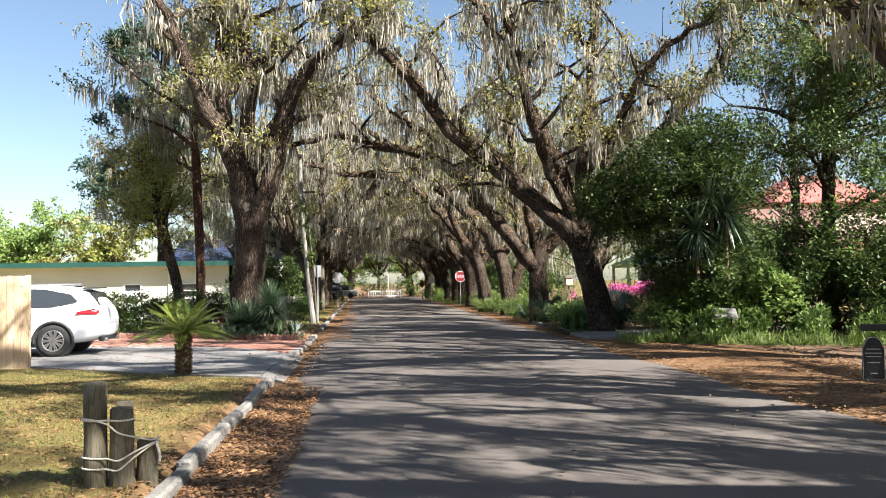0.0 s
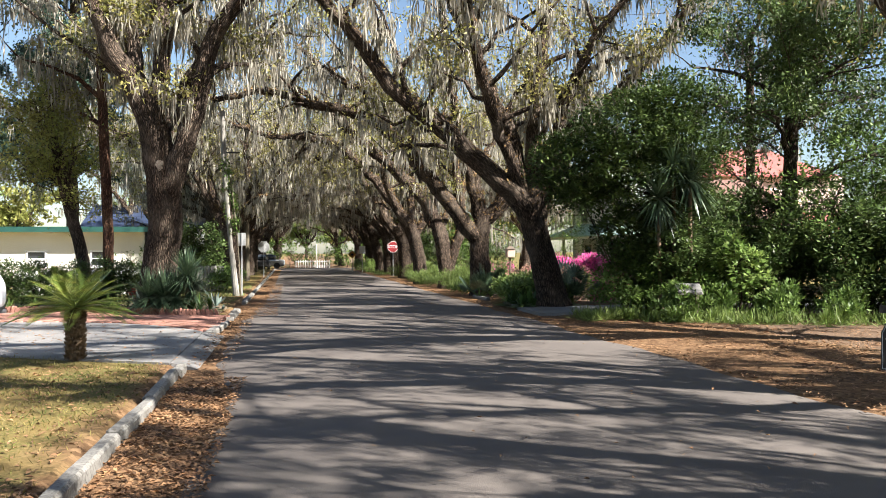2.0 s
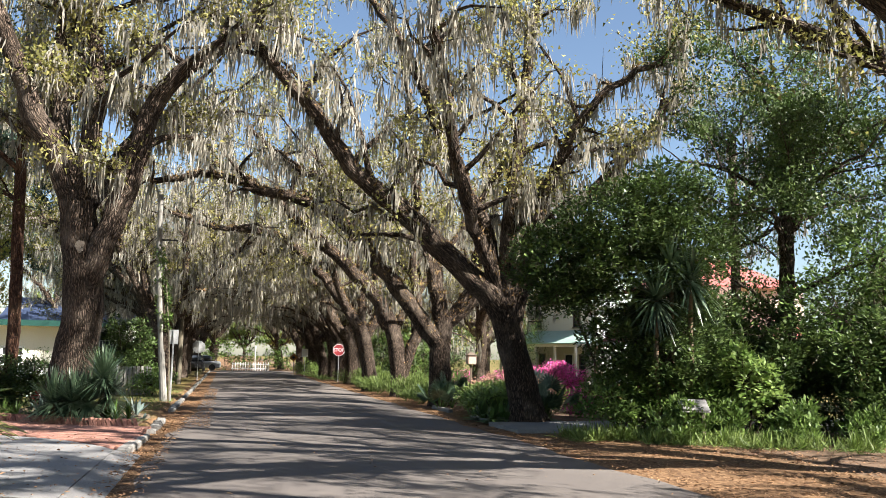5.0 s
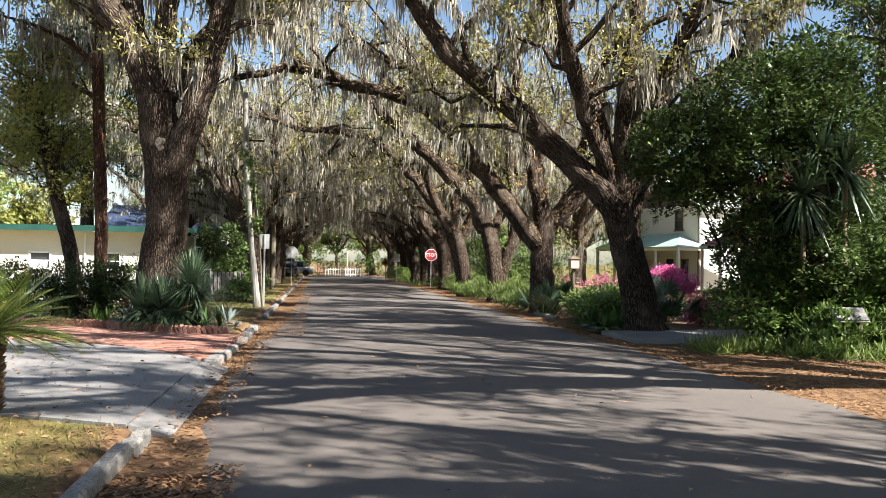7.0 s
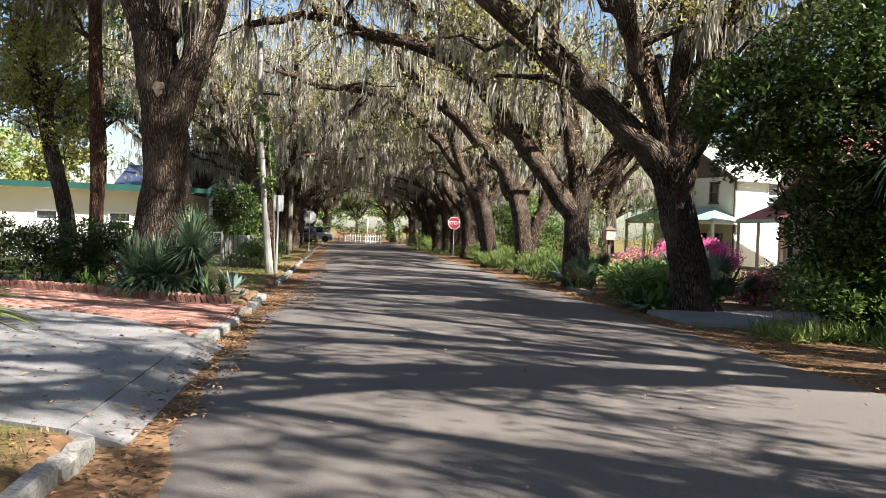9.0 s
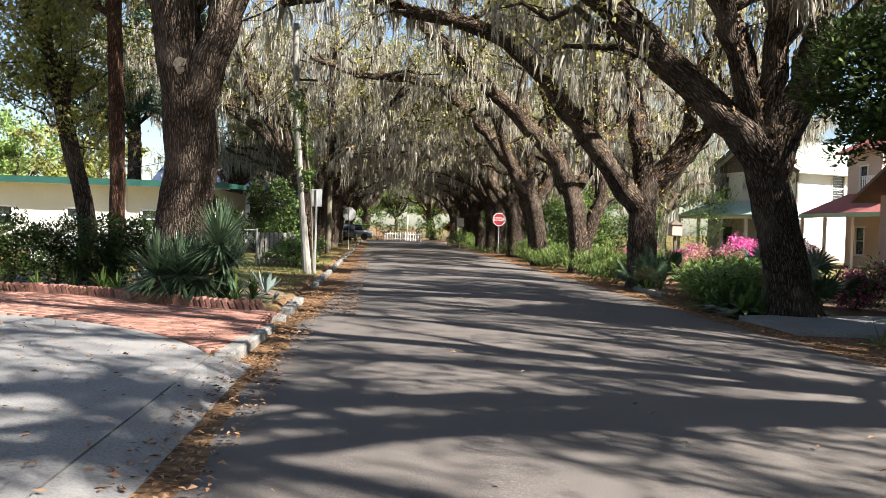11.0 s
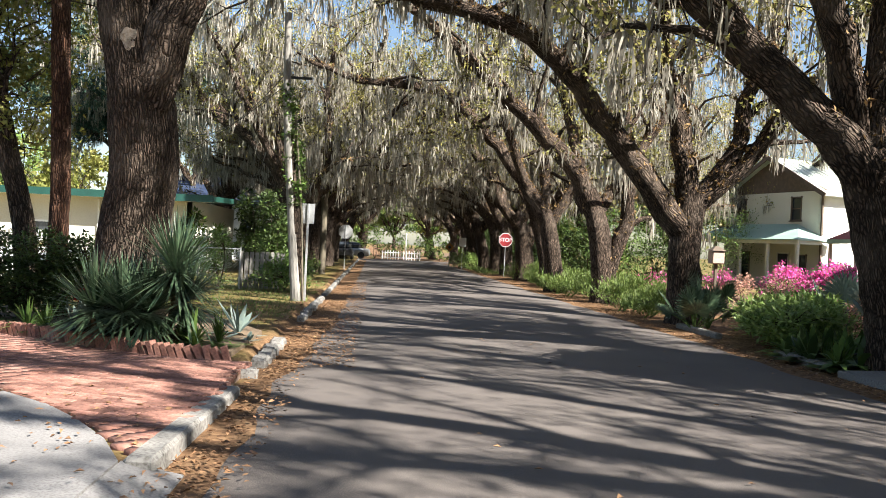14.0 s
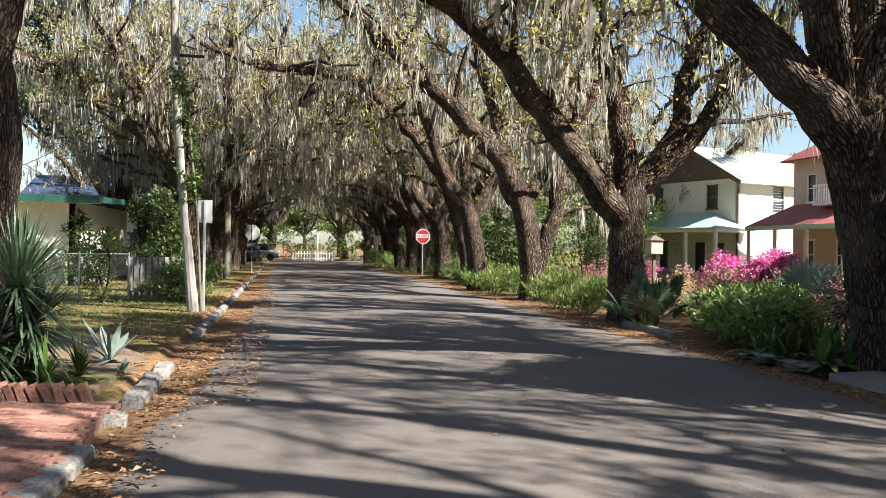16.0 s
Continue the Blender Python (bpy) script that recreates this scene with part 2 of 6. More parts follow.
    "sign_red": mat("sign_red", (0.2, 0.012, 0.015), (0.24, 0.017, 0.02), scale=4, fine=40, rough=0.45, bump=0),
    "sign_white": mat("sign_white", (0.8, 0.8, 0.79), (0.74, 0.74, 0.73), scale=4, fine=40, rough=0.45, bump=0),
    "sign_yellow": mat("sign_orange", (0.45, 0.2, 0.03), (0.4, 0.17, 0.03), scale=4, fine=40, rough=0.45, bump=0),
    "steel": mat("galvanised_steel", (0.42, 0.43, 0.43), (0.5, 0.51, 0.51), (0.33, 0.33, 0.33), scale=5, fine=50, rough=0.5, metal=0.6, bump=0.1),
    "knot": mat("scar_wood", (0.24, 0.2, 0.155), (0.31, 0.26, 0.2), (0.16, 0.12, 0.09), scale=6, fine=30, rough=0.95, bump=0.6),
    "soil": mat("soil", (0.12, 0.085, 0.055), (0.17, 0.12, 0.075), (0.2, 0.14, 0.08), scale=2, fine=30, bump=0.6),
}


def ground_material():
    """Dry lawn, leaf litter, bare sandy dirt and green verge, patched by broad noise over the plan."""
    m = mat("ground_cover", (0.15, 0.108, 0.042), (0.085, 0.088, 0.028), (0.2, 0.145, 0.06), scale=0.9, fine=24, rough=0.95, bump=0.6, gloss=0.1)
    n, l = m.node_tree.nodes, m.node_tree.links
    p = n["Principled BSDF"]
    base = p.inputs["Base Color"].links[0].from_socket
    geo, sep, nz = n.new("ShaderNodeNewGeometry"), n.new("ShaderNodeSeparateXYZ"), n.new("ShaderNodeTexNoise")
    nz.inputs["Scale"].default_value, nz.inputs["Detail"].default_value = 0.8, 6
    l.new(geo.outputs["Position"], sep.inputs[0]), l.new(geo.outputs["Position"], nz.inputs["Vector"])
    fine = n.new("ShaderNodeTexVoronoi")
    fine.inputs["Scale"].default_value = 16
    l.new(geo.outputs["Position"], fine.inputs["Vector"])
    cr = n.new("ShaderNodeValToRGB")
    e = cr.color_ramp.elements
    e[0].color, e[1].color = (0.07, 0.039, 0.024, 1), (0.24, 0.148, 0.082, 1)
    e.new(0.5).color = (0.15, 0.088, 0.047, 1)
    l.new(fine.outputs["Color"], cr.inputs[0])

    def band(lo, hi, axis="X", soft=0.5):
        a = n.new("ShaderNodeMath")
        a.operation = "MULTIPLY_ADD"
        a.inputs[1].default_value = 1.6 * soft
        l.new(nz.outputs[0], a.inputs[0]), l.new(sep.outputs[axis], a.inputs[2])
        out = []
        for edge, sign in ((lo, 1), (hi, -1)):
            q = n.new("ShaderNodeMapRange")
            q.interpolation_type = "SMOOTHSTEP"
            q.inputs["From Min"].default_value = edge - 0.35 * soft + 0.8 * soft
            q.inputs["From Max"].default_value = edge + 0.35 * soft + 0.8 * soft
            if sign < 0:
                q.inputs["To Min"].default_value, q.inputs["To Max"].default_value = 1, 0
            l.new(a.outputs[0], q.inputs[0])
            out.append(q.outputs[0])
        k = n.new("ShaderNodeMath")
        k.operation = "MULTIPLY"
        l.new(out[0], k.inputs[0]), l.new(out[1], k.inputs[1])
        return k.outputs[0]

    def over(under, top, mask):
        x = n.new("ShaderNodeMix")
        x.data_type = "RGBA"
        l.new(mask, x.inputs[0]), l.new(under, x.inputs[6])
        if isinstance(top, tuple):
            x.inputs[7].default_value = top
        else:
            l.new(top, x.inputs[7])
        return x.outputs[2]

    col = over(base, (0.13, 0.088, 0.06, 1), band(7.4, 14, soft=1.2))
    col = over(col, cr.outputs[0], band(-3.75, 7.6, soft=0.9))
    l.new(col, p.inputs["Base Color"])
    return m


M["ground"] = ground_material()


# ---- mesh helpers ----
def raw_mesh(name, verts, faces):
    """A mesh from arrays: verts (n, 3), faces (m, k)."""
    verts, faces = np.asarray(verts, dtype=np.float32), np.asarray(faces, dtype=np.int32)
    me = bpy.data.meshes.new(name)
    k = faces.shape[1]
    me.vertices.add(len(verts))
    me.vertices.foreach_set("co", verts.ravel())
    me.loops.add(faces.size)
    me.loops.foreach_set("vertex_index", faces.ravel())
    me.polygons.add(len(faces))
    me.polygons.foreach_set("loop_start", np.arange(0, faces.size, k, dtype=np.int32))
    me.polygons.foreach_set("loop_total", np.full(len(faces), k, dtype=np.int32))
    me.update(calc_edges=True)
    return me


def put(name, me, material, parent=None, label="", smooth=False):
    ob = new(name, me)
    if len(me.materials) == 0:
        me.materials.append(material)
    if smooth:
        me.polygons.foreach_set("use_smooth", np.ones(len(me.polygons), dtype=bool))
    if parent:
        ob.parent = parent
    if label:
        ob["label"] = label
    return ob


def part(name, bm, material, parent=None, label="", smooth=False):
    me = bpy.data.meshes.new(name)
    bmesh.ops.recalc_face_normals(bm, faces=bm.faces)
    bm.to_mesh(me)
    bm.free()
    return put(name, me, material, parent, label, smooth)


def thing(name, at, label, category, group="", turn=0, kind=""):
    ob = new(name)
    ob.empty_display_size = 0.2
    ob.matrix_basis = pose(*at, 0, 0, turn)
    return tagged(ob, label, category, group, kind)


def box(bm, size, at=(0, 0, 0), rot=None, bevel=0.0):
    m = Matrix.Translation(at) @ (rot.to_4x4() if rot else Matrix()) @ Matrix.Diagonal((*size, 1))
    made = bmesh.ops.create_cube(bm, size=1.0, matrix=m)
    if bevel:
        edges = list({e for v in made["verts"] for e in v.link_edges})
        bmesh.ops.bevel(bm, geom=edges, offset=bevel, segments=1, affect="EDGES")
    return bm


def cyl(bm, r, h, at=(0, 0, 0), rot=None, seg=12, r2=None):
    m = Matrix.Translation(at) @ (rot.to_4x4() if rot else Matrix())
    bmesh.ops.create_cone(bm, cap_ends=True, segments=seg, radius1=r, radius2=r if r2 is None else r2, depth=h, matrix=m)
    return bm


def boxed(name, size, at, material, parent, label="", bevel=0.0, rot=None):
    return part(name, box(bmesh.new(), size, at, rot, bevel), material, parent, label)


def smooth_line(pts, step):
    """A Catmull-Rom line through control points."""
    p = np.array([np.array(q, dtype=float) for q in pts])
    p = np.vstack([2 * p[0] - p[1], p, 2 * p[-1] - p[-2]])
    out = []
    for i in range(1, len(p) - 2):
        n = max(2, int(np.linalg.norm(p[i + 1] - p[i]) / step))
        for u in np.arange(n) / n:
            a, b, c, d = p[i - 1], p[i], p[i + 1], p[i + 2]
            out.append(0.5 * (2 * b + (c - a) * u + (2 * a - 5 * b + 4 * c - d) * u * u + (3 * b - a - 3 * c + d) * u ** 3))
    out.append(p[-2])
    return np.array(out)


def tube(line, radii, sides, r=None, rough=0.0):
    """Quads round a line; rough: uneven radius."""
    n = len(line)
    tan = np.gradient(line, axis=0)
    tan /= np.linalg.norm(tan, axis=1)[:, None] + 1e-9
    ref = np.where(np.abs(tan[:, 2:3]) > 0.9, np.array([[0.0, 1.0, 0.0]]), np.array([[0.0, 0.0, 1.0]]))
    if np.abs(tan[:, 2]).mean() > 0.6:
        ref = np.tile(np.array([[0.0, 1.0, 0.0]]), (n, 1))
    u = np.cross(tan, ref)
    u /= np.linalg.norm(u, axis=1)[:, None] + 1e-9
    v = np.cross(tan, u)
    ang = np.arange(sides) / sides * 2 * np.pi
    rad = np.asarray(radii)[:, None] * np.ones((1, sides))
    if rough and r is not None:
        lump = 1 + rough * 0.5 * np.sin(ang * 2 + r.uniform(0, 6)) + rough * 0.4 * np.sin(ang * 3 + r.uniform(0, 6))
        rad = rad * lump[None] * (1 + rough * 0.5 * r.standard_normal((n, sides)))
    vv = line[:, None] + rad[..., None] * (np.cos(ang)[None, :, None] * u[:, None] + np.sin(ang)[None, :, None] * v[:, None])
    i, j = np.meshgrid(np.arange(n - 1), np.arange(sides), indexing="ij")
    a, b = i * sides + j, i * sides + (j + 1) % sides
    f = np.stack([a, b, b + sides, a + sides], -1).reshape(-1, 4)
    run = np.concatenate([[0.0], np.cumsum(np.linalg.norm(np.diff(line, axis=0), axis=1))])
    girth = max(float(np.mean(radii)), 0.02)
    grain = np.stack([np.tile(np.cos(ang) * girth, (n, 1)), np.tile(np.sin(ang) * girth, (n, 1)), np.tile(run[:, None], (1, sides))], -1)
    GRAIN[0] = grain.reshape(-1, 3) + line[0]
    return vv.reshape(-1, 3), f


GRAIN = [None]  # the newest tube's own coordinates: round it and along it


class Heap:
    """Gathers quads into one mesh."""

    def __init__(self):
        self.v, self.f, self.g, self.n = [], [], [], 0

    def add(self, v, f):
        self.v.append(v), self.f.append(f + self.n)
        self.g.append(GRAIN[0] if GRAIN[0] is not None and len(GRAIN[0]) == len(v) else np.asarray(v))
        GRAIN[0] = None
        self.n += len(v)

    def mesh(self, name, grain=False):
        me = raw_mesh(name, np.vstack(self.v), np.vstack(self.f))
        if grain:
            me.attributes.new("grain", "FLOAT_VECTOR", "POINT").data.foreach_set("vector", np.vstack(self.g).astype(np.float32).ravel())
        return me


def leaves(centres, length, width, r, up=0.0, dirs=None, flat=0.0):
    """Pointed four-cornered leaves, one at each centre."""
    c = np.asarray(centres)
    n = len(c)
    d = r.standard_normal((n, 3)) if dirs is None else np.asarray(dirs, dtype=float)
    d[:, 2] += up
    d /= np.linalg.norm(d, axis=1)[:, None] + 1e-9
    face = r.standard_normal((n, 3)) * (1 - flat)
    face[:, 2] += 2.0 * flat
    s = np.cross(d, face)
    s /= np.linalg.norm(s, axis=1)[:, None] + 1e-9
    nn = np.cross(d, s)
    ln = length * r.uniform(0.6, 1.25, n)[:, None]
    w = width * r.uniform(0.7, 1.2, n)[:, None]
    a, t = c, c + d * ln
    m = c + d * ln * 0.45
    v = np.stack([a, m + s * w * 0.5 + nn * w * 0.2, t, m - s * w * 0.5 + nn * w * 0.2], 1).reshape(-1, 3)
    return v, np.arange(4 * n).reshape(-1, 4)


def slivers(centres, length, width, r):
    """Three-cornered leaves for the crowns."""
    c = np.asarray(centres)
    n = len(c)
    d = r.standard_normal((n, 3))
    d /= np.linalg.norm(d, axis=1)[:, None]
    s = np.cross(d, r.standard_normal((n, 3)))
    s /= np.linalg.norm(s, axis=1)[:, None] + 1e-9
    ln, w = length * r.uniform(0.6, 1.25, n)[:, None], width * r.uniform(0.7, 1.3, n)[:, None]
    v = np.stack([c - s * w * 0.5, c + s * w * 0.5, c + d * ln], 1).reshape(-1, 3)
    return v, np.arange(3 * n).reshape(-1, 3)


def strands(tops, r, lo=0.4, hi=1.4, wide=0.05, bunch=1):
    """Hanging moss: ribbons of three lengths that taper and sway."""
    c = np.asarray(tops)
    n = len(c)
    ln = (lo + (hi - lo) * np.repeat(r.beta(1.2, 2.8, n // bunch), bunch) * r.uniform(0.55, 1.1, n))[:, None]
    az = r.uniform(0, np.pi, n)
    s = np.stack([np.cos(az), np.sin(az), np.zeros(n)], 1) * (wide * r.uniform(0.5, 1.5, n))[:, None]
    rows = []
    off = np.zeros((n, 3))
    for k, (z, w) in enumerate(((0, 0.6), (0.4, 1.0), (1.0, 0.08))):
        q = c + off + np.array([[0, 0, -1]]) * ln * z
        rows += [q - s * w * 0.5, q + s * w * 0.5]
        off = off + r.standard_normal((n, 3)) * 0.035 * np.array([[1, 1, 0]]) * (1 + ln)
    v = np.stack(rows, 1).reshape(-1, 3)
    b = (np.arange(n) * 6)[:, None]
    f = np.concatenate([b + np.array([[2 * k, 2 * k + 1, 2 * k + 3, 2 * k + 2]]) for k in range(2)], 0)
    return v, f


# ---- oaks ----
LEAF_WORDS = {"leaf_oak": "olive-green leaves", "leaf_lime": "lime-green leaves", "leaf_blue": "blue-green needles", "leaf_dark": "glossy dark leaves", "leaf_yellow": "yellow-green leaves"}


def oak(label, at, trunk, r0, limbs, seed, leaf=130, moss=1.0, fern=0.0, leaf_mat="leaf_oak", bark="bark", sub=0.75, name="live_oak", size=0.12, crown_up=0.7, reach=1.0, clumpy=True):
    """trunk: control points from the base; limbs: (points, radius at the start). Twigs, leaves and moss grow on the limbs."""
    r = np.random.default_rng(seed)
    base = np.array(at, dtype=float)
    ob = thing(name, at, label, "tree", "street oaks")
    wood, twigs, leaf_at, moss_at, fern_at = Heap(), Heap(), [], [], []
    stout = 1.08 if name == "live_oak" else 1.0
    line = smooth_line(trunk, 0.3) - base
    u = np.linspace(0, 1, len(line))
    flare = 1 + 0.4 * np.exp(-np.maximum(line[:, 2], 0) / 0.3)
    wood.add(*tube(line, r0 * (1 - 0.22 * u) * flare, 18, r, 0.09))
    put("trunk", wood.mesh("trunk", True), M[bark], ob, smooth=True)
    for pts, rad in limbs:
        ln = smooth_line(pts, 0.35) - base
        k = len(ln)
        ln[1:] += r.standard_normal((k - 1, 3)) * 0.035
        s = np.linspace(0, 1, k)
        rr = rad * stout * (1 - 0.7 * s)
        limb = Heap()
        limb.add(*tube(ln, rr, 10, r, 0.1))
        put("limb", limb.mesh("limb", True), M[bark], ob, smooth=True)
        if fern:
            pick = r.integers(0, k, int(fern * k * 26))
            o = r.standard_normal((len(pick), 3)) * [1, 1, 0.5]
            o[:, 2] = np.abs(o[:, 2]) + 0.25
            o /= np.linalg.norm(o, axis=1)[:, None]
            fern_at.append(ln[pick] + o * rr[pick][:, None] * 1.0 + r.standard_normal((len(pick), 3)) * 0.03)
        total = np.linalg.norm(np.diff(ln, axis=0), axis=1).sum()
        moss_at.append(ln[r.integers(int(k * 0.5), k, int(5 * moss * total))])
        for q in np.linspace(0.22, 1.0, max(3, int(total / sub))):
            i = min(k - 1, int(q * (k - 1)))
            t = ln[i] - ln[max(0, i - 1)]
            t = t / (np.linalg.norm(t) + 1e-6)
            d = r.standard_normal(3) * [1, 1, 0.45] + t * 0.6 + [0, 0, crown_up]
            d /= np.linalg.norm(d)
            L = r.uniform(1.4, 3.4) * reach
            full = r.choice([0.1, 0.6, 1.5, 2.1]) if clumpy else 1.0
            e = np.linspace(0, 1, 6)[:, None]
            bend = r.standard_normal(3) * 0.5
            br = ln[i] + d * L * e + bend * L * 0.35 * e * e + np.array([0, 0, -0.12]) * L * e ** 3
            br[1:] += r.standard_normal((5, 3)) * 0.06
            twigs.add(*tube(br, max(0.02, min(0.1, rr[i] * 0.55)) * (1 - 0.75 * e[:, 0]), 5))
            moss_at.append(br[r.integers(2, 6, int(5 * moss * L))] + r.standard_normal((int(5 * moss * L), 3)) * 0.07)
            for j in (2, 3, 4, 4, 5, 5):
                td = r.standard_normal(3) * [1, 1, 0.6] + d * 0.5 + [0, 0, 0.25]
                td /= np.linalg.norm(td)
                tl = r.uniform(0.5, 1.3)
                e2 = np.linspace(0, 1, 3)[:, None]
                tw = br[j] + td * tl * e2 + r.standard_normal((3, 3)) * 0.05 * e2
                twigs.add(*tube(tw, 0.015 * (1 - 0.7 * e2[:, 0]), 3))
                nl = int(leaf * full * r.uniform(0.3, 1.3) / 2.6)
                leaf_at.append(tw[r.integers(1, 3, nl)] + r.standard_normal((nl, 3)) * [0.26, 0.26, 0.17])
                nm = r.poisson(2.1 * moss) * (r.random() < 0.75)
                moss_at.append(tw[r.integers(1, 3, nm)] + r.standard_normal((nm, 3)) * [0.12, 0.12, 0.03])
    tagged(put("brushwood", twigs.mesh("brushwood", True), M[bark], ob, smooth=True), kind="stuff")
    put("crown", raw_mesh("crown", *slivers(np.vstack(leaf_at), size, size * 0.6, r)), M[leaf_mat], ob, "small " + LEAF_WORDS[leaf_mat])
    tops = np.vstack(moss_at)
    if len(tops) and moss:
        near = np.repeat(tops, 5, axis=0) + r.standard_normal((5 * len(tops), 3)) * [0.06, 0.06, 0.07]
        put("hanging_moss", raw_mesh("hanging_moss", *strands(near, r, 0.2, 1.45, 0.046, 5)), M["moss"], ob, "grey hanging moss")
    if fern:
        put("fern", raw_mesh("fern", *leaves(np.vstack(fern_at), 0.11, 0.05, r, up=0.6)), M["fern"], ob, "dry brown fern on the limbs")
    return ob


def shrub(name, label, category, at, blobs, n, length, width, material, seed, up=0.2, stem="bark", group="", leaf_name="leaves", extra=None, per=30):
    """blobs: (x, y, z, rx, ry, rz) ellipsoids round the base, filled with leaves towards their skin; stems rise into each."""
    r = np.random.default_rng(seed)
    ob = thing(name, at, label, category, group)
    wood, spots, aim = Heap(), [], []
    vol = np.array([b[3] * b[4] * b[5] for b in blobs]) ** 0.7
    for b, share in zip(blobs, vol / vol.sum()):
        c, s = np.array(b[:3], dtype=float), np.array(b[3:], dtype=float)
        e = np.linspace(0, 1, 6)[:, None]
        ln = np.array([[c[0] * 0.25, c[1] * 0.25, -0.05]]) * (1 - e) + c * e + np.array([[0.1, -0.1, 0]]) * np.sin(3 * e)
        wood.add(*tube(ln, (0.02 + 0.015 * s[2]) * (1 - 0.6 * e[:, 0]), 5))
        m = max(8, int(n * share))
        clumps = max(5, m // per)
        d = r.standard_normal((clumps, 3))
        d /= np.linalg.norm(d, axis=1)[:, None]
        cc = c + d * s * (r.uniform(0.35, 1.05, clumps) ** 0.6)[:, None]
        for q in cc[:: max(1, clumps // 14)]:
            tw = c * (1 - e) + q * e
            wood.add(*tube(tw, 0.012 * (1 - 0.6 * e[:, 0]) + 0.002, 3))
        o = r.standard_normal((clumps * per, 3)) * [1, 1, 0.62]
        o /= np.linalg.norm(o, axis=1)[:, None] + 1e-6
        o *= r.uniform(0.35, 1.0, clumps * per)[:, None] ** 0.5
        spots.append(np.repeat(cc, per, axis=0) + o * (0.26 * s + 0.05))
        aim.append(o * [1, 1, 0.5] + r.standard_normal((clumps * per, 3)) * 0.35)
    spots, aim = np.vstack(spots), np.vstack(aim)
    spots[:, 2] = np.where(spots[:, 2] < 0.02, np.abs(spots[:, 2]) * 0.5 + 0.03, spots[:, 2])
    put("branchwork", wood.mesh("branchwork", True), M[stem], ob, smooth=True)
    put(leaf_name, raw_mesh(leaf_name, *leaves(spots, length, width, r, up=up, dirs=aim, flat=0.6)), M[material], ob)
    if extra:
        k = r.integers(0, len(spots), extra[1])
        put(extra[0], raw_mesh(extra[0], *leaves(spots[k] + r.standard_normal((extra[1], 3)) * 0.05, extra[3], extra[3] * 0.8, r)), M[extra[2]], ob)
    return ob


def rosette(name, label, category, at, heads, material, seed, length=0.6, width=0.04, n=90, group="", droop=0.25, low=-0.35):
    """Sword-leaved heads: (x, y, z of the heart); each leaf a folded blade of four lengths."""
    r = np.random.default_rng(seed)
    ob = thing(name, at, label, category, group)
    for hx, hy, hz in heads:
        g = Heap()
        for _ in range(n):
            az, el = r.uniform(0, 2 * np.pi), r.uniform(low, 1.5)
            d = np.array([math.cos(az) * math.cos(el), math.sin(az) * math.cos(el), math.sin(el)])
            side = np.array([-math.sin(az), math.cos(az), 0]) * width * r.uniform(0.7, 1.2)
            ln = length * r.uniform(0.7, 1.1)
            rows = []
            for q, w in ((0.03, 0.6), (0.35, 1.0), (0.7, 0.75), (1.0, 0.04)):
                c = np.array([hx, hy, hz]) + d * ln * q + np.array([0, 0, -droop * ln * q * q * max(0.1, math.cos(el))])
                rows += [c - side * w * 0.5, c + side * w * 0.5]
            rows = np.array(rows)
            rows[:, 2] = np.maximum(rows[:, 2], 0.02)
            g.add(rows, np.array([[0, 1, 3, 2], [2, 3, 5, 4], [4, 5, 7, 6]]))
        put("leaf_head", g.mesh("leaf_head"), M[material], ob)
        if hz > 0.25:
            st = np.array([[hx * 0.8, hy * 0.8, -0.05], [hx, hy, hz * 0.5], [hx, hy, hz]])
            put("stem", raw_mesh("stem", *tube(st, [0.06, 0.055, 0.05], 7)), M["soil"], ob)
    return ob


def fan_palm(name, label, at, seed, n=9, size=0.6, stem=0.9, material="yucca"):
    """Palmetto: stalks with folded fans of pointed fingers."""
    r = np.random.default_rng(seed)
    ob = thing(name, at, label, "palm", "fan palms")
    for k in range(n):
        az, el = 2 * np.pi * k / n + r.uniform(-0.3, 0.3), r.uniform(0.45, 1.35)
        d = np.array([math.cos(az) * math.cos(el), math.sin(az) * math.cos(el), math.sin(el)])
        hub = d * stem * r.uniform(0.6, 1.1)
        put("stalk", raw_mesh("stalk", *tube(np.array([[0, 0, -0.03], hub * 0.5 + [0, 0, 0.04], hub]), [0.014, 0.011, 0.009], 5)), M["leaf_mid"], ob)
        side = np.cross(d, [0, 0, 1])
        side /= np.linalg.norm(side)
        upv = np.cross(side, d)
        g = Heap()
        for a in np.linspace(-2.0, 2.0, 21):
            f = d * math.cos(a) + side * math.sin(a) + upv * 0.18 * math.cos(a)
            w = np.cross(f, upv)
            w = w / (np.linalg.norm(w) + 1e-6) * size * 0.055
            L = size * (0.75 + 0.25 * math.cos(a)) * r.uniform(0.9, 1.05)
            mid, tip = hub + f * L * 0.55, hub + f * L + np.array([0, 0, -0.12 * L])
            g.add(np.array([hub, mid + w + upv * 0.01, tip, mid - w - upv * 0.01]), np.array([[0, 1, 2, 3]]))
        put("fan", g.mesh("fan"), M[material], ob)
    return ob


# ---- setting ----
def sheet(name, xs, ys, zf, material, label, kind="structure"):
    v = np.array([(x, y, zf(x, y)) for y in ys for x in xs], dtype=float)
    w = len(xs)
    f = np.array([(j * w + i, j * w + i + 1, (j + 1) * w + i + 1, (j + 1) * w + i) for j in range(len(ys) - 1) for i in range(w - 1)])
    ob = put(name, raw_mesh(name, v, f), material, None, label, smooth=True)
    return tagged(ob, label, name, kind=kind)


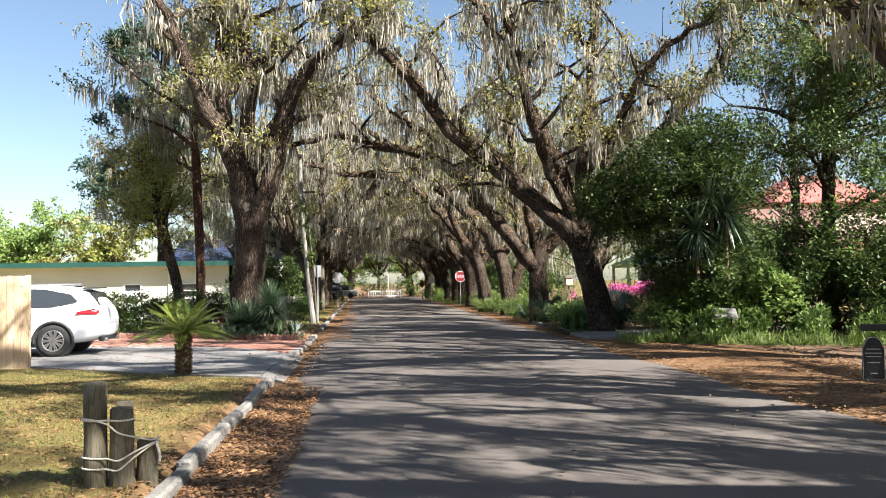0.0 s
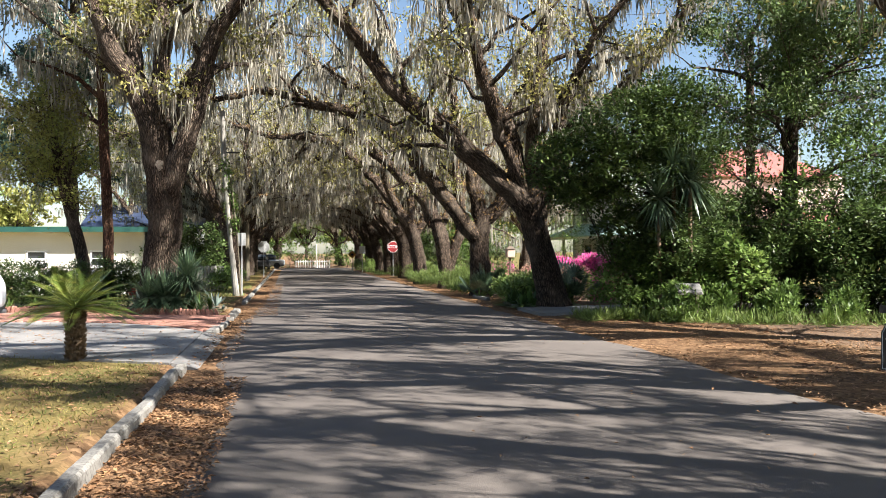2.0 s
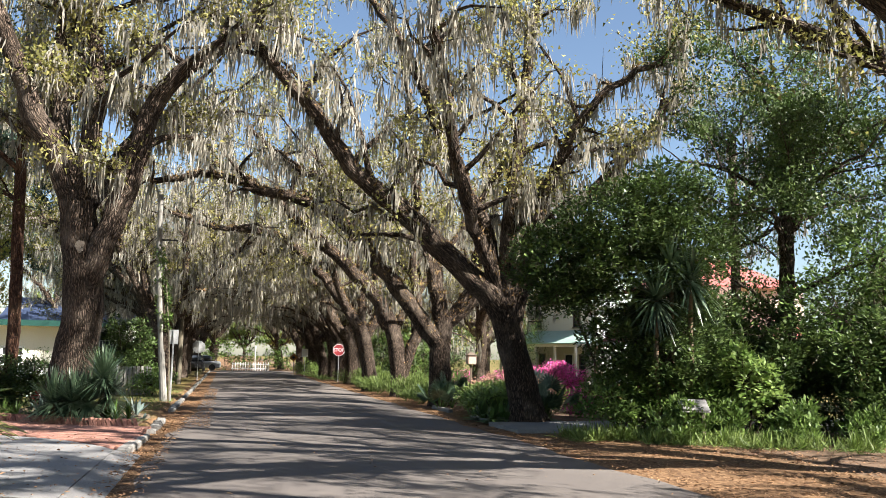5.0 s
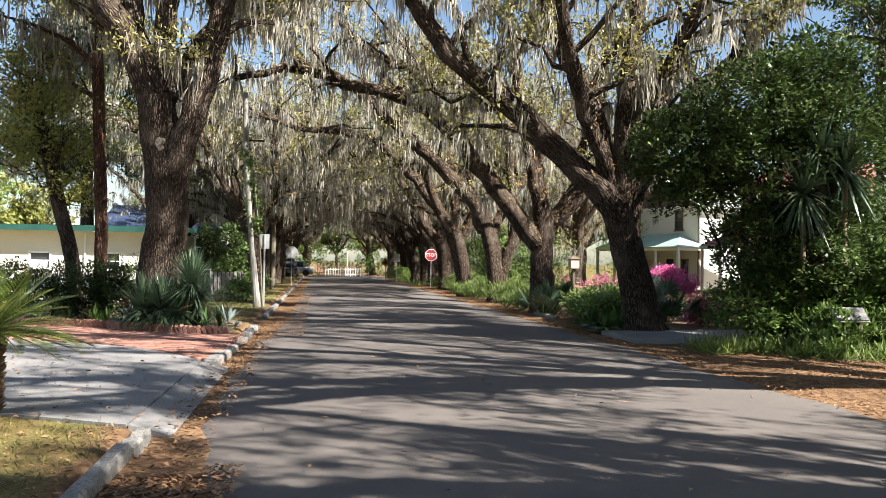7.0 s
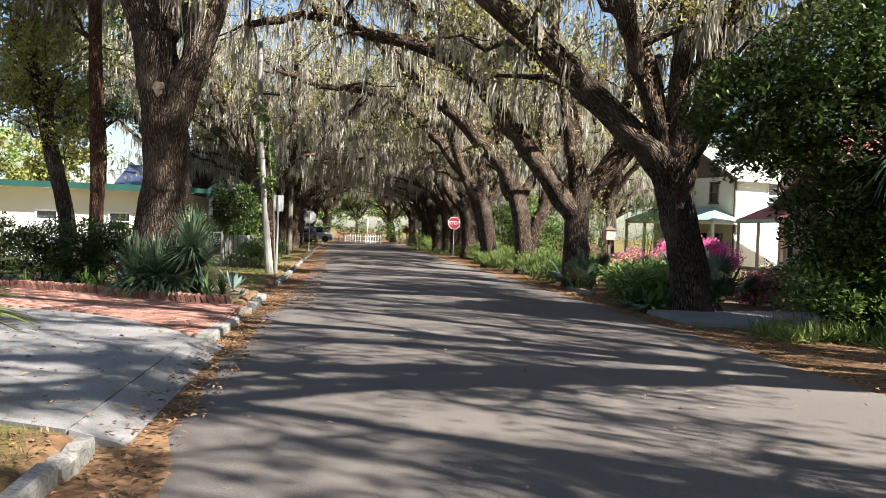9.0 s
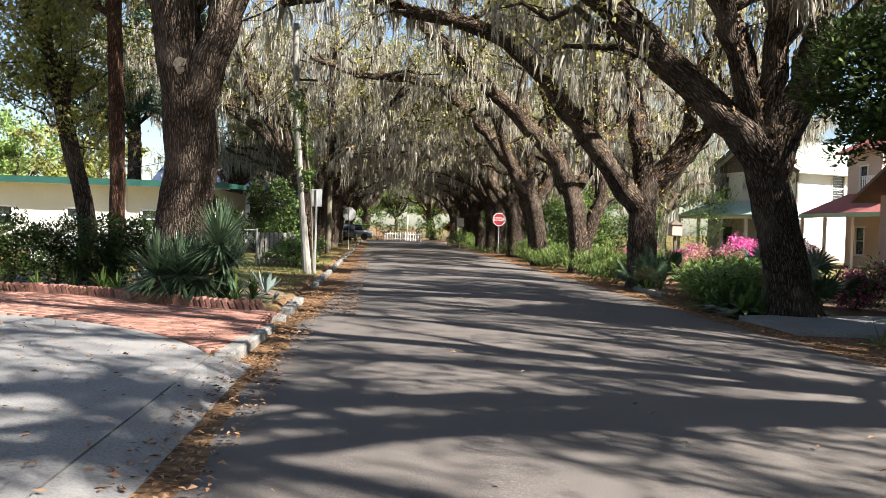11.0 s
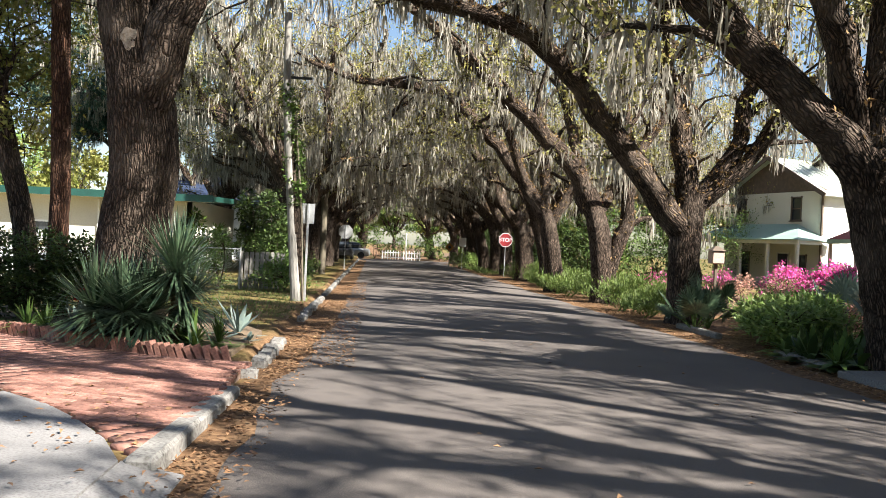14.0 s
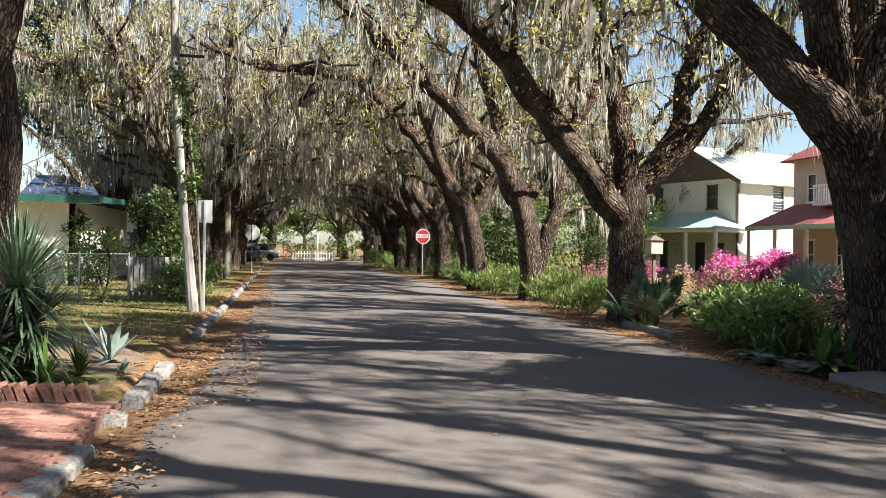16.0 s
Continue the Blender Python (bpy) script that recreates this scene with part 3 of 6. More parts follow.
def ground_height(x, y):
    """Level lawn on one side, the road's bed in the middle, a low verge on the other."""
    def ease(a, b, v):
        t = min(1.0, max(0.0, (v - a) / (b - a)))
        return t * t * (3 - 2 * t)
    left, right = 0.085 * (1 - ease(-3.62, -3.5, x)), 0.06 * ease(4.3, 6.2, x)
    mid = -0.05 + 0.05 * (1 - ease(-2.75, -2.2, x)) + 0.05 * ease(3.7, 4.2, x)
    near = 0.02 * noise.noise(Vector((x * 0.5, y * 0.5, 0))) if abs(x) < 40 and -20 < y < 80 and not -3.6 < x < 4.6 else 0.0
    return left + right + mid + near


GX = [-600, -200, -60, -30, -20, -14, -10, -7, -5.5, -4.5, -4.0, -3.75, -3.62, -3.56, -3.5, -3.3, -3.1, -2.9, -2.75, -2.3, 0, 3.8, 4.0, 4.2, 4.5, 4.8, 5.3, 5.8, 6.2, 7, 8.5, 10, 13, 17, 25, 40, 80, 200, 600]
GY = [-300, -80, -20] + [y * 1.0 for y in range(-10, 62, 1)] + [66, 72, 80, 90, 100, 130, 200, 400, 1200]
sheet("ground", GX, GY, ground_height, M["ground"], "dry lawn, leaf litter and sandy dirt", "structure")


def road_left(y):
    return -2.58 - 0.5 * min(1.0, max(0.0, (y - 12.5) / 2.5)) + 0.05 * math.sin(y * 1.3) + 0.04 * math.sin(y * 3.7) + 0.35 * min(1.0, max(0.0, (y - 23) / 8))


def road_right(y):
    return 4.3 + 0.07 * math.sin(y * 0.9 + 1) + 0.05 * math.sin(y * 2.9)


def build_road():
    ys = np.concatenate([np.arange(-30, 60, 0.35), np.arange(60, 92, 2.0)])
    rows = []
    for y in ys:
        a, b = road_left(y), road_right(y)
        for u in (0, 0.02, 0.25, 0.5, 0.75, 0.98, 1):
            x = a + (b - a) * u
            z = 0.012 + 0.05 * (1 - (2 * u - 1) ** 2) - (0.03 if u in (0, 1) else 0)
            rows.append((x, y, z))
    w = 7
    f = np.array([(j * w + i, j * w + i + 1, (j + 1) * w + i + 1, (j + 1) * w + i) for j in range(len(ys) - 1) for i in range(w - 1)])
    ob = put("road", raw_mesh("road", np.array(rows), f), M["asphalt"], smooth=True)
    tagged(ob, "dark grey worn asphalt road with crumbling edges", "road", kind="structure")
    bm = box(bmesh.new(), (160, 7, 0.1), (0, 91.2, -0.02))
    tagged(part("cross_road", bm, M["asphalt"]), "asphalt cross street at the road's far end", "road", kind="structure")


build_road()


def flat_slab(name, outline, z, depth, material, label):
    bm = bmesh.new()
    top = bm.faces.new([bm.verts.new((x, y, z)) for x, y in outline])
    ext = bmesh.ops.extrude_face_region(bm, geom=[top])
    for g in ext["geom"]:
        if isinstance(g, bmesh.types.BMVert):
            g.co.z = z - depth
    return tagged(part(name, bm, material), label, "pavement", kind="structure")


ARC = [(-3.62, 19.4), (-3.9, 20.0), (-4.3, 20.6), (-4.74, 21.15), (-5.3, 21.65), (-6.0, 22.15), (-6.7, 22.5), (-7.6, 22.8), (-9, 23.1), (-12, 23.5), (-22, 24.5)]
flat_slab("driveway", [(-3.62, 14.5), (-3.62, 19.4)] + ARC[1:] + [(-22, 24), (-22, 19.5), (-8.8, 17.55), (-5.5, 15.45)], 0.112, 0.14, M["concrete"], "pale worn concrete driveway apron")
bm = bmesh.new()
APRON = [(-3.6, 14.5, 0.112), (-3.6, 19.4, 0.112), (-3.2, 19.45, 0.012), (-3.2, 14.45, 0.012)]
bm.faces.new([bm.verts.new(q) for q in APRON])
for g in bmesh.ops.extrude_face_region(bm, geom=bm.faces[:])["geom"]:
    if isinstance(g, bmesh.types.BMVert):
        g.co.z -= 0.12
tagged(part("driveway_apron", bm, M["concrete"]), "sloping concrete apron between driveway and road", "pavement", kind="structure")
BORDER = [(-3.75, 24.1), (-4.3, 24.15), (-4.9, 24.4), (-5.8, 25.0), (-6.8, 25.7), (-7.7, 26.1), (-8.8, 26.4), (-11, 26.7), (-14, 27)]
flat_slab("paving_bed", [(-3.46, 19.45)] + [(x + 0.02, y + 0.06) for x, y in ARC[1:10]] + [(-14, 26.9)] + BORDER[::-1][1:] + [(-3.46, 24.1)], 0.1, 0.12, M["sand"], "sandy bed under brick paving")
flat_slab("side_driveway", [(4.75, 23.0), (4.75, 25.2), (5.6, 25.35), (18, 26.5), (18, 23.2), (5.7, 22.5)], 0.1, 0.1, M["concrete"], "pale concrete driveway strip among plants")

bed = flat_slab("planting_bed", [(x, y + 0.08) for x, y in BORDER[::-1]] + [(-3.7, 27.0), (-5, 29.5), (-14, 30)], 0.16, 0.12, M["soil"], "dark soil planting bed behind bricks")


# ---- kerb stones ----
def kerb_mesh(length, seed, w=0.16, h=0.26):
    r = np.random.default_rng(seed)
    bm = bmesh.new()
    box(bm, (w, length, h), (0, 0, -h / 2), bevel=0.028)
    bmesh.ops.subdivide_edges(bm, edges=[e for e in bm.edges if abs((e.verts[0].co - e.verts[1].co).y) > 0.3 * length], cuts=4)
    for v in bm.verts:
        v.co += Vector(r.normal(0, 0.0025 if length > 0.8 else 0.01, 3).tolist())
    return bm


def kerb_line():
    top = thing("kerb", (-3.48, 0, 0), "broken whitish concrete kerb along the road", "kerb", kind="structure")
    runs = [(-8, 14.25, 2.1), (19.35, 22.45, 3.1), (23.4, 23.75, 0.33), (24.2, 26.8, 0.5), (30.2, 36.8, 0.5), (38, 46, 1.1), (47, 88, 2.6)]
    s = 100
    for a, b, step in runs:
        y = a
        while y < b - 0.15:
            ln = min(step * (0.85 + 0.3 * random.random()), b - y)
            s += 1
            big = 0.22 if a == 19.35 else 0.2 if 23 < a < 30 else 0.15
            ob = part("kerb_stone", kerb_mesh(ln - 0.025, s, big), M["kerb"], top)
            lean = random.uniform(-2, 2) if step > 1 else random.uniform(-4, 4)
            ob.matrix_basis = pose(random.uniform(-0.02, 0.02) + (0.05 if b < 15 else 0.1 if a > 20 else 0.03), y + ln / 2, 0.125 + random.uniform(-0.012, 0.008) - (0.015 if a > 23 else 0), random.uniform(-1.5, 1.5), lean, random.uniform(-2, 2) if step > 1 else random.uniform(-9, 9))
            y += ln
    return top


kerb_line()
tagged(part("kerb_right", box(bmesh.new(), (0.16, 1.6, 0.2), (4.95, 26.6, 0.03), bevel=0.03), M["kerb"]), "short pale concrete kerb stone half sunk in leaves", "kerb", kind="structure")
tagged(part("kerb_right", box(bmesh.new(), (0.16, 2.2, 0.2), (5.0, 31.0, 0.03), bevel=0.03), M["kerb"]), "pale concrete kerb stone beside ferns and leaves", "kerb", kind="structure")


# ---- trees ----
R1 = oak("massive live oak leaning over the road with hanging moss", (5.8, 25.6, 0.02), [(6.02, 25.6, -0.1), (5.82, 25.55, 0.9), (5.5, 25.5, 2.0), (5.15, 25.5, 3.3)], 0.44, [
    ([(5.3, 25.5, 2.7), (4.8, 25.4, 3.4), (4.0, 25.4, 4.1), (2.6, 25.5, 5.4), (1.1, 25.6, 6.6), (0.0, 25.8, 8.1), (-1.4, 26, 9.7), (-3, 26.5, 10.8)], 0.33),
    ([(5.1, 25.5, 3.1), (4.8, 25.6, 4.8), (4.1, 25.8, 6.6), (3.5, 26, 8.1), (2.5, 26.4, 10.4), (1.6, 27, 12)], 0.24),
    ([(5.2, 25.5, 3.2), (5.3, 25.3, 5.3), (5.6, 25.2, 8.5), (5.8, 25, 10.6), (6.1, 24.6, 12.6)], 0.24),
    ([(5.3, 25.5, 2.9), (6.2, 25.2, 5.9), (6.9, 24.8, 7.8), (7.9, 24.4, 9.1), (9.7, 23.8, 10)], 0.22),
    ([(5.5, 25.5, 2.5), (5.9, 25.5, 3.9), (7.1, 25.6, 5.7), (8.6, 25.8, 7.1), (9.8, 26, 8.3), (11.4, 26.4, 10.6)], 0.23),
    ([(5.0, 25.4, 3.6), (3.6, 24.0, 6.0), (2.5, 22.2, 8.5), (1.6, 20, 10.3), (0.5, 18.5, 11)], 0.18),
], 11, leaf=85, moss=0.8, fern=1.0)
R2 = oak("twin-stemmed live oak arching far over the road", (5.6, 33.2, 0.02), [(5.6, 33.2, -0.1), (5.5, 33.2, 0.9), (5.45, 33.2, 2.1), (5.6, 33.2, 3.2)], 0.42, [
    ([(5.5, 33.2, 2.1), (4.3, 33.2, 3.6), (3.2, 33.2, 4.9), (1.9, 33.2, 6.4), (0.7, 33.2, 7.0), (-1.2, 33.2, 7.4), (-2.7, 33.2, 7.8), (-4.6, 33.2, 7.4)], 0.3),
    ([(5.5, 33.2, 3.1), (5.1, 33.3, 5.4), (4.2, 33.4, 6.7), (2.4, 33.5, 7.9), (0.3, 33.6, 8.3), (-1.5, 33.8, 9.6)], 0.24),
    ([(5.6, 33.2, 3.0), (6.6, 33.2, 4.2), (6.9, 33.2, 5.8), (7.4, 33.2, 7.2), (7.6, 33, 10)], 0.22),
    ([(5.6, 33.2, 2.8), (6.7, 33, 3.9), (7.6, 32.7, 5.2), (8.6, 32.2, 6.6), (9.8, 31.5, 9)], 0.2),
    ([(5.4, 33.2, 3.0), (4.8, 32.6, 5.0), (4.1, 31.6, 7.4), (3.6, 30.5, 10), (3.0, 29.6, 12)], 0.18),
], 12, leaf=75, moss=0.75, fern=2.6)
R3 = oak("live oak with two stems and ferny limbs", (5.5, 40, 0.02), [(5.5, 40, -0.1), (5.4, 40, 1.0), (5.1, 40, 2.7), (4.7, 40, 3.6)], 0.42, [
    ([(4.9, 40, 3.0), (4.4, 40, 4.1), (3.6, 40, 5.0), (2.3, 40, 6.2), (0.7, 40, 7.6), (-1.0, 40, 9), (-3, 40, 9.8)], 0.3),
    ([(5.4, 40, 0.6), (5.9, 39.9, 2.2), (6.1, 39.8, 4.2), (5.6, 39.6, 7), (5.0, 39.2, 10)], 0.26),
    ([(4.7, 40, 3.4), (4.2, 40.6, 6), (3.4, 41.4, 9), (2.4, 42, 11.6)], 0.2),
    ([(5.0, 40, 2.8), (6.8, 40.4, 5.4), (8.6, 41, 8), (10, 41.6, 10)], 0.2),
], 13, leaf=70, moss=0.7, fern=2.4)
R4 = oak("live oak with a long low limb over the road", (5.25, 46, 0.02), [(5.25, 46, -0.1), (5.1, 46, 0.9), (4.75, 46, 2.8), (4.2, 46, 3.6)], 0.4, [
    ([(4.5, 46, 3.2), (3.6, 46, 4.4), (2.1, 46, 6.2), (0.6, 46, 7.5), (-1.0, 46, 7.8), (-2.9, 46, 7.9), (-5, 46, 8.6)], 0.28),
    ([(4.6, 46, 3.0), (4.6, 46.3, 5.6), (4.0, 46.8, 8.6), (3.2, 47.4, 11)], 0.22),
    ([(4.8, 46, 2.6), (6.4, 46.2, 5.2), (8.0, 46.6, 8), (9.4, 47, 10)], 0.2),
    ([(4.0, 46, 3.8), (2.6, 44.6, 6.6), (1.4, 43.4, 9.4), (0, 42.6, 11)], 0.18),
], 14, leaf=65, moss=0.7, fern=2.0)
R5 = oak("live oak with a pale split trunk beside the stop sign", (5.7, 55.3, 0.02), [(5.7, 55.3, -0.1), (5.65, 55.3, 0.6), (5.4, 55.2, 2.5), (4.8, 55, 3.4)], 0.5, [
    ([(5.1, 55, 2.9), (4.3, 55, 3.9), (3.3, 55, 5.6), (1.7, 55, 7.6), (-0.1, 55, 8.5), (-2.4, 55, 9.2)], 0.28),
    ([(5.6, 55.2, 1.6), (6.1, 55.2, 3.6), (6.0, 55.4, 6), (5.2, 55.6, 9), (4.4, 56, 11)], 0.26),
    ([(5.2, 55, 2.8), (6.8, 54.6, 5.4), (8.4, 54.2, 8), (10, 54, 9.6)], 0.2),
    ([(4.6, 55, 3.5), (3.6, 56.2, 6.6), (2.6, 57.4, 9.2), (1.4, 58, 11)], 0.18),
], 15, leaf=60, moss=0.65, fern=1.2)
L1 = oak("huge live oak with furrowed bark and a pale knot", (-5.4, 26.1, 0.1), [(-5.62, 26.1, 0.0), (-5.48, 25.9, 1.25), (-5.25, 25.5, 2.65), (-5.3, 25.2, 3.95), (-5.45, 25, 5.2)], 0.53, [
    ([(-5.4, 25, 4.9), (-5.9, 25, 6.2), (-6.4, 24.9, 7.0), (-7.2, 24.8, 8.9), (-7.7, 24.6, 10.2), (-8.4, 24.4, 11.0)], 0.33),
    ([(-5.5, 25, 5.2), (-6.0, 25.2, 7.0), (-6.1, 25.3, 9.1), (-6.3, 25.4, 10.6), (-6.6, 25.6, 12.5)], 0.26),
    ([(-5.4, 25, 5.0), (-5.2, 25, 7.0), (-5.3, 25.2, 8.8), (-5.5, 25.4, 10.8), (-5.4, 25.6, 12.8)], 0.26),
    ([(-5.1, 25.2, 3.4), (-4.8, 24.9, 4.3), (-4.4, 24.8, 5.5), (-4.1, 24.7, 6.5), (-3.8, 24.6, 7.7), (-2.8, 24.5, 8.8), (-1.6, 24.4, 9.7), (-1.4, 24.3, 10.8), (-0.6, 24, 12)], 0.28),
    ([(-5.6, 25, 5.3), (-6.8, 27, 7.2), (-7.6, 29, 8.4), (-8.6, 31, 9.0)], 0.22),
    ([(-5.2, 25, 5.1), (-4.4, 27, 7.4), (-3.6, 29.4, 8.6), (-2.6, 32, 9.4), (-2.2, 34, 9.2)], 0.2),
], 21, leaf=130, moss=1.1)
bm = bmesh.new()
bmesh.ops.create_icosphere(bm, subdivisions=3, radius=1.0, matrix=Matrix.Diagonal((0.14, 0.08, 0.24, 1)))
for v in bm.verts:
    v.co *= 1 + 0.25 * noise.noise(v.co * 9)
KNOT = part("bark_knot", bm, M["knot"], L1, "pale healed branch scar", smooth=True)
KNOT.matrix_basis = pose(0.12, -1.3, 3.95, 12, 0, 0)


def generic_oak(seed, label):
    """A street oak at the origin that leans to -x."""
    r = np.random.default_rng(seed)
    j = lambda s=0.5: r.uniform(-s, s)
    trunk = [(0, 0, -0.15), (-0.1, 0, 1.0), (-0.4 + j(0.2), j(0.2), 2.6), (-0.9 + j(0.2), j(0.2), 3.8)]
    e = trunk[-1]
    limbs = [([e, (-2.2 + j(), j(), 5.4), (-4.0 + j(), j(), 7.0), (-6.2 + j(), j(), 8.2 + j()), (-8.6 + j(), j(1), 8.8 + j())], 0.28),
             ([e, (-1.4 + j(), 0.6 + j(), 6.2), (-2.2 + j(), 1.2 + j(), 8.6), (-3.0 + j(), 2 + j(), 11)], 0.22),
             ([trunk[2], (0.5 + j(), -0.4, 4.6), (1.0 + j(), -0.8, 7.4), (1.2 + j(), -1, 10.2)], 0.22),
             ([trunk[2], (1.2 + j(), 0.6, 4.8), (2.8 + j(), 1.0, 6.8), (4.4 + j(), 1.4, 8.4)], 0.19),
             ([e, (-1.8 + j(), -1.6 + j(), 6.4), (-2.8 + j(), -3.0 + j(), 8.6), (-3.4 + j(), -4.4, 10)], 0.19),
             ([trunk[2], (-1.6 + j(), 0.8, 4.0), (-3.0 + j(), 1.6, 4.9), (-4.6 + j(), 2.2, 5.2)], 0.13),
             ([trunk[2], (0.8 + j(), -1.0, 3.8), (1.8 + j(), -2.2, 4.6), (2.6 + j(), -3.4, 4.6)], 0.12)]
    return oak(label, (0, 0, 0), trunk, 0.4, limbs, seed, leaf=54, moss=0.85, fern=0.6, name="live_oak")


G1 = generic_oak(31, "mossy live oak beside the road")
G2 = generic_oak(32, "mossy live oak with arching limbs beside the road")
G1.matrix_basis = pose(6.0, 63, 0.0, 0, 0, 8)
G2.matrix_basis = pose(5.6, 70, 0.0, 0, 0, -12)
# Oaks with y below 8 stand out of view, added to shade the road.
for src, x, y, turn in ((G1, 5.8, 77, 15), (G2, 6.2, 84, 5), (G1, -5.0, 53.5, 172), (G2, -5.2, 61, 190), (G1, -5.4, 68, 165), (G2, -5.2, 75.5, 178),
                        (G1, -5.4, 83, 185), (G2, -10.5, 60, 120), (G2, 13, 70, -30), (G1, -13, 70, 200), 
                        (G1, 9.8, 2.2, 12), (G1, 7.0, -4.5, -10), (G2, 6.4, -12, 15), (G1, 7.4, -20, 0), (G2, -7.4, -8, 170), (G1, -7, -17, 190), (G2, 14, -3, 20),
                        (G2, 5.9, 50.5, -25), (G1, -4.95, 48.8, -15), (G2, -5.3, 50.9, 10), (G2, -5.4, 57.2, 30), (G1, 5.9, 66.5, -10), (G1, 17.5, 66, 40), (G2, 24.5, 69, 100), (G1, 14.5, 58, 75), (G2, 9.6, 7.4, 8),
                        (G1, -7, 97.5, 160), (G2, 7.2, 98, 20), (G2, -13, 104, 80), (G1, 14, 104, 10), (G1, -3.4, 107, 120), (G2, 4.6, 108, 40), (G2, -4.9, 88, 175), (G1, 5.3, 88.5, 5), (G1, -4.9, 64.6, 180), (G2, 5.4, 74, 0)):
    copy_thing(src, pose(x, y, 0.03, 0, 0, turn))

# Its high limbs over the road are out of view, added for their shade.
oak("large mossy live oak overhanging the leaf-strewn verge", (12.0, 13.2, 0.03), [(12.0, 13.2, -0.1), (11.5, 13.3, 1.4), (10.9, 13.5, 2.8), (10.0, 13.8, 4.2)], 0.42, [
    ([(10.0, 13.8, 4.2), (9.1, 14, 5.1), (8.4, 14, 5.9), (7.6, 14.2, 7.0), (6, 15, 8.6), (3.5, 16, 9.8), (0.5, 17, 10.6)], 0.3),
    ([(10.4, 13.7, 3.7), (9.2, 12, 7.4), (6.6, 9.6, 9.8), (3, 7.4, 11)], 0.22),
    ([(10.4, 13.7, 3.8), (10, 16.5, 7), (8, 19.2, 9.4), (5, 20.4, 11)], 0.22),
    ([(11, 13.5, 2.8), (12.6, 14, 6), (14, 14.6, 9.6)], 0.2),
    ([(10.2, 13.7, 4.0), (7.5, 12.6, 6.8), (4.5, 11.6, 8.2), (1.5, 11, 9.0), (-1.5, 10.6, 9.4), (-4, 10.6, 9.2)], 0.24),
    ([(10.0, 13.8, 4.4), (8.6, 15.4, 8.4), (6.4, 17.2, 11), (4.4, 18.6, 12.6)], 0.2),
    ([(9.6, 13.8, 4.6), (8.2, 12.8, 8.4), (5.8, 12.4, 11), (3.2, 12.2, 12.4)], 0.2),
    ([(10.0, 13.8, 4.2), (7.6, 11.4, 7.6), (4.4, 8.6, 9.6), (1.4, 6.4, 10.4), (-1.2, 5, 10.6)], 0.2),
    ([(10.6, 13.6, 3.6), (11.2, 15.2, 6.4), (11, 17, 8.6), (10.4, 18.6, 10.6)], 0.18)], 45, leaf=85, moss=0.55)

# smaller trees on the left
oak("slim leaning tree with yellow-green vines", (-8.1, 29, 0.1), [(-8.1, 29, 0), (-8.2, 29, 1.6), (-8.6, 29, 3.2), (-8.95, 29, 5.0)], 0.2, [
    ([(-8.6, 29, 3.0), (-8.8, 28.8, 3.9), (-9.0, 28.7, 4.6)], 0.08), ([(-8.7, 29, 3.4), (-8.5, 28.8, 4.2), (-8.4, 28.7, 5.0)], 0.07), ([(-8.9, 29, 4.6), (-9.05, 29, 5.4), (-9.0, 29, 6.4)], 0.11), ([(-8.9, 29, 4.8), (-9.3, 28.8, 5.6), (-9.5, 28.8, 6.4)], 0.07)],
    41, leaf=260, moss=0, leaf_mat="leaf_yellow", name="young_tree", sub=0.25, reach=0.3, size=0.1, clumpy=False)
oak("straight reddish pine trunk hung with moss", (-7.3, 28, 0.1), [(-7.25, 28, 0), (-7.25, 28, 2.5), (-7.35, 28, 5), (-7.45, 28, 8)], 0.17, [
    ([(-7.4, 28, 6.4), (-8.4, 27.8, 7.2), (-9.4, 27.4, 7.4)], 0.08), ([(-7.4, 28, 7.2), (-6.6, 28.6, 8.4), (-6, 29, 9)], 0.08), ([(-7.4, 28, 7.8), (-7.5, 28, 10.5)], 0.12), ([(-7.4, 28, 5.6), (-8.3, 28.8, 6.2), (-9, 29.6, 6.2)], 0.07)],
    42, leaf=60, moss=1.6, leaf_mat="leaf_blue", bark="bark_red", name="pine_tree", reach=0.6)
CX, CY = -15.4, 57.5
oak("tall dark cedar draped in grey moss", (CX, CY, 0.1), [(CX, CY, 0), (CX, CY, 5), (CX - 0.2, CY, 10), (CX + 0.2, CY, 18)], 0.4, [
    ([(CX, CY, 1.7 * z), (CX + 1.7 * a, CY + 1.7 * b, 1.7 * z + 1.0), (CX + 3.4 * a, CY + 3.4 * b, 1.7 * z + 0.7)], 0.14)
    for z, a, b in ((3.4, -0.9, -0.4), (3.9, 1.0, -0.5), (4.6, -1.1, 0.3), (5.0, 1.2, 0.4), (5.8, -1.2, -0.5), (6.6, 1.1, -0.7), (7.6, -0.9, 0.5), (8.6, 0.9, 0.2), (9.4, -0.6, -0.4), (10.4, 0.3, 0.2), (5.2, 0.2, -1.3), (8.0, 0.3, -1.1), (4.2, 0.2, -1.2), (10, -0.7, -0.6), (10.6, 0.5, -0.6))],
    43, leaf=380, moss=1.3, leaf_mat="leaf_blue", name="cedar_tree", sub=0.45, size=0.2, crown_up=0.2, reach=0.6)
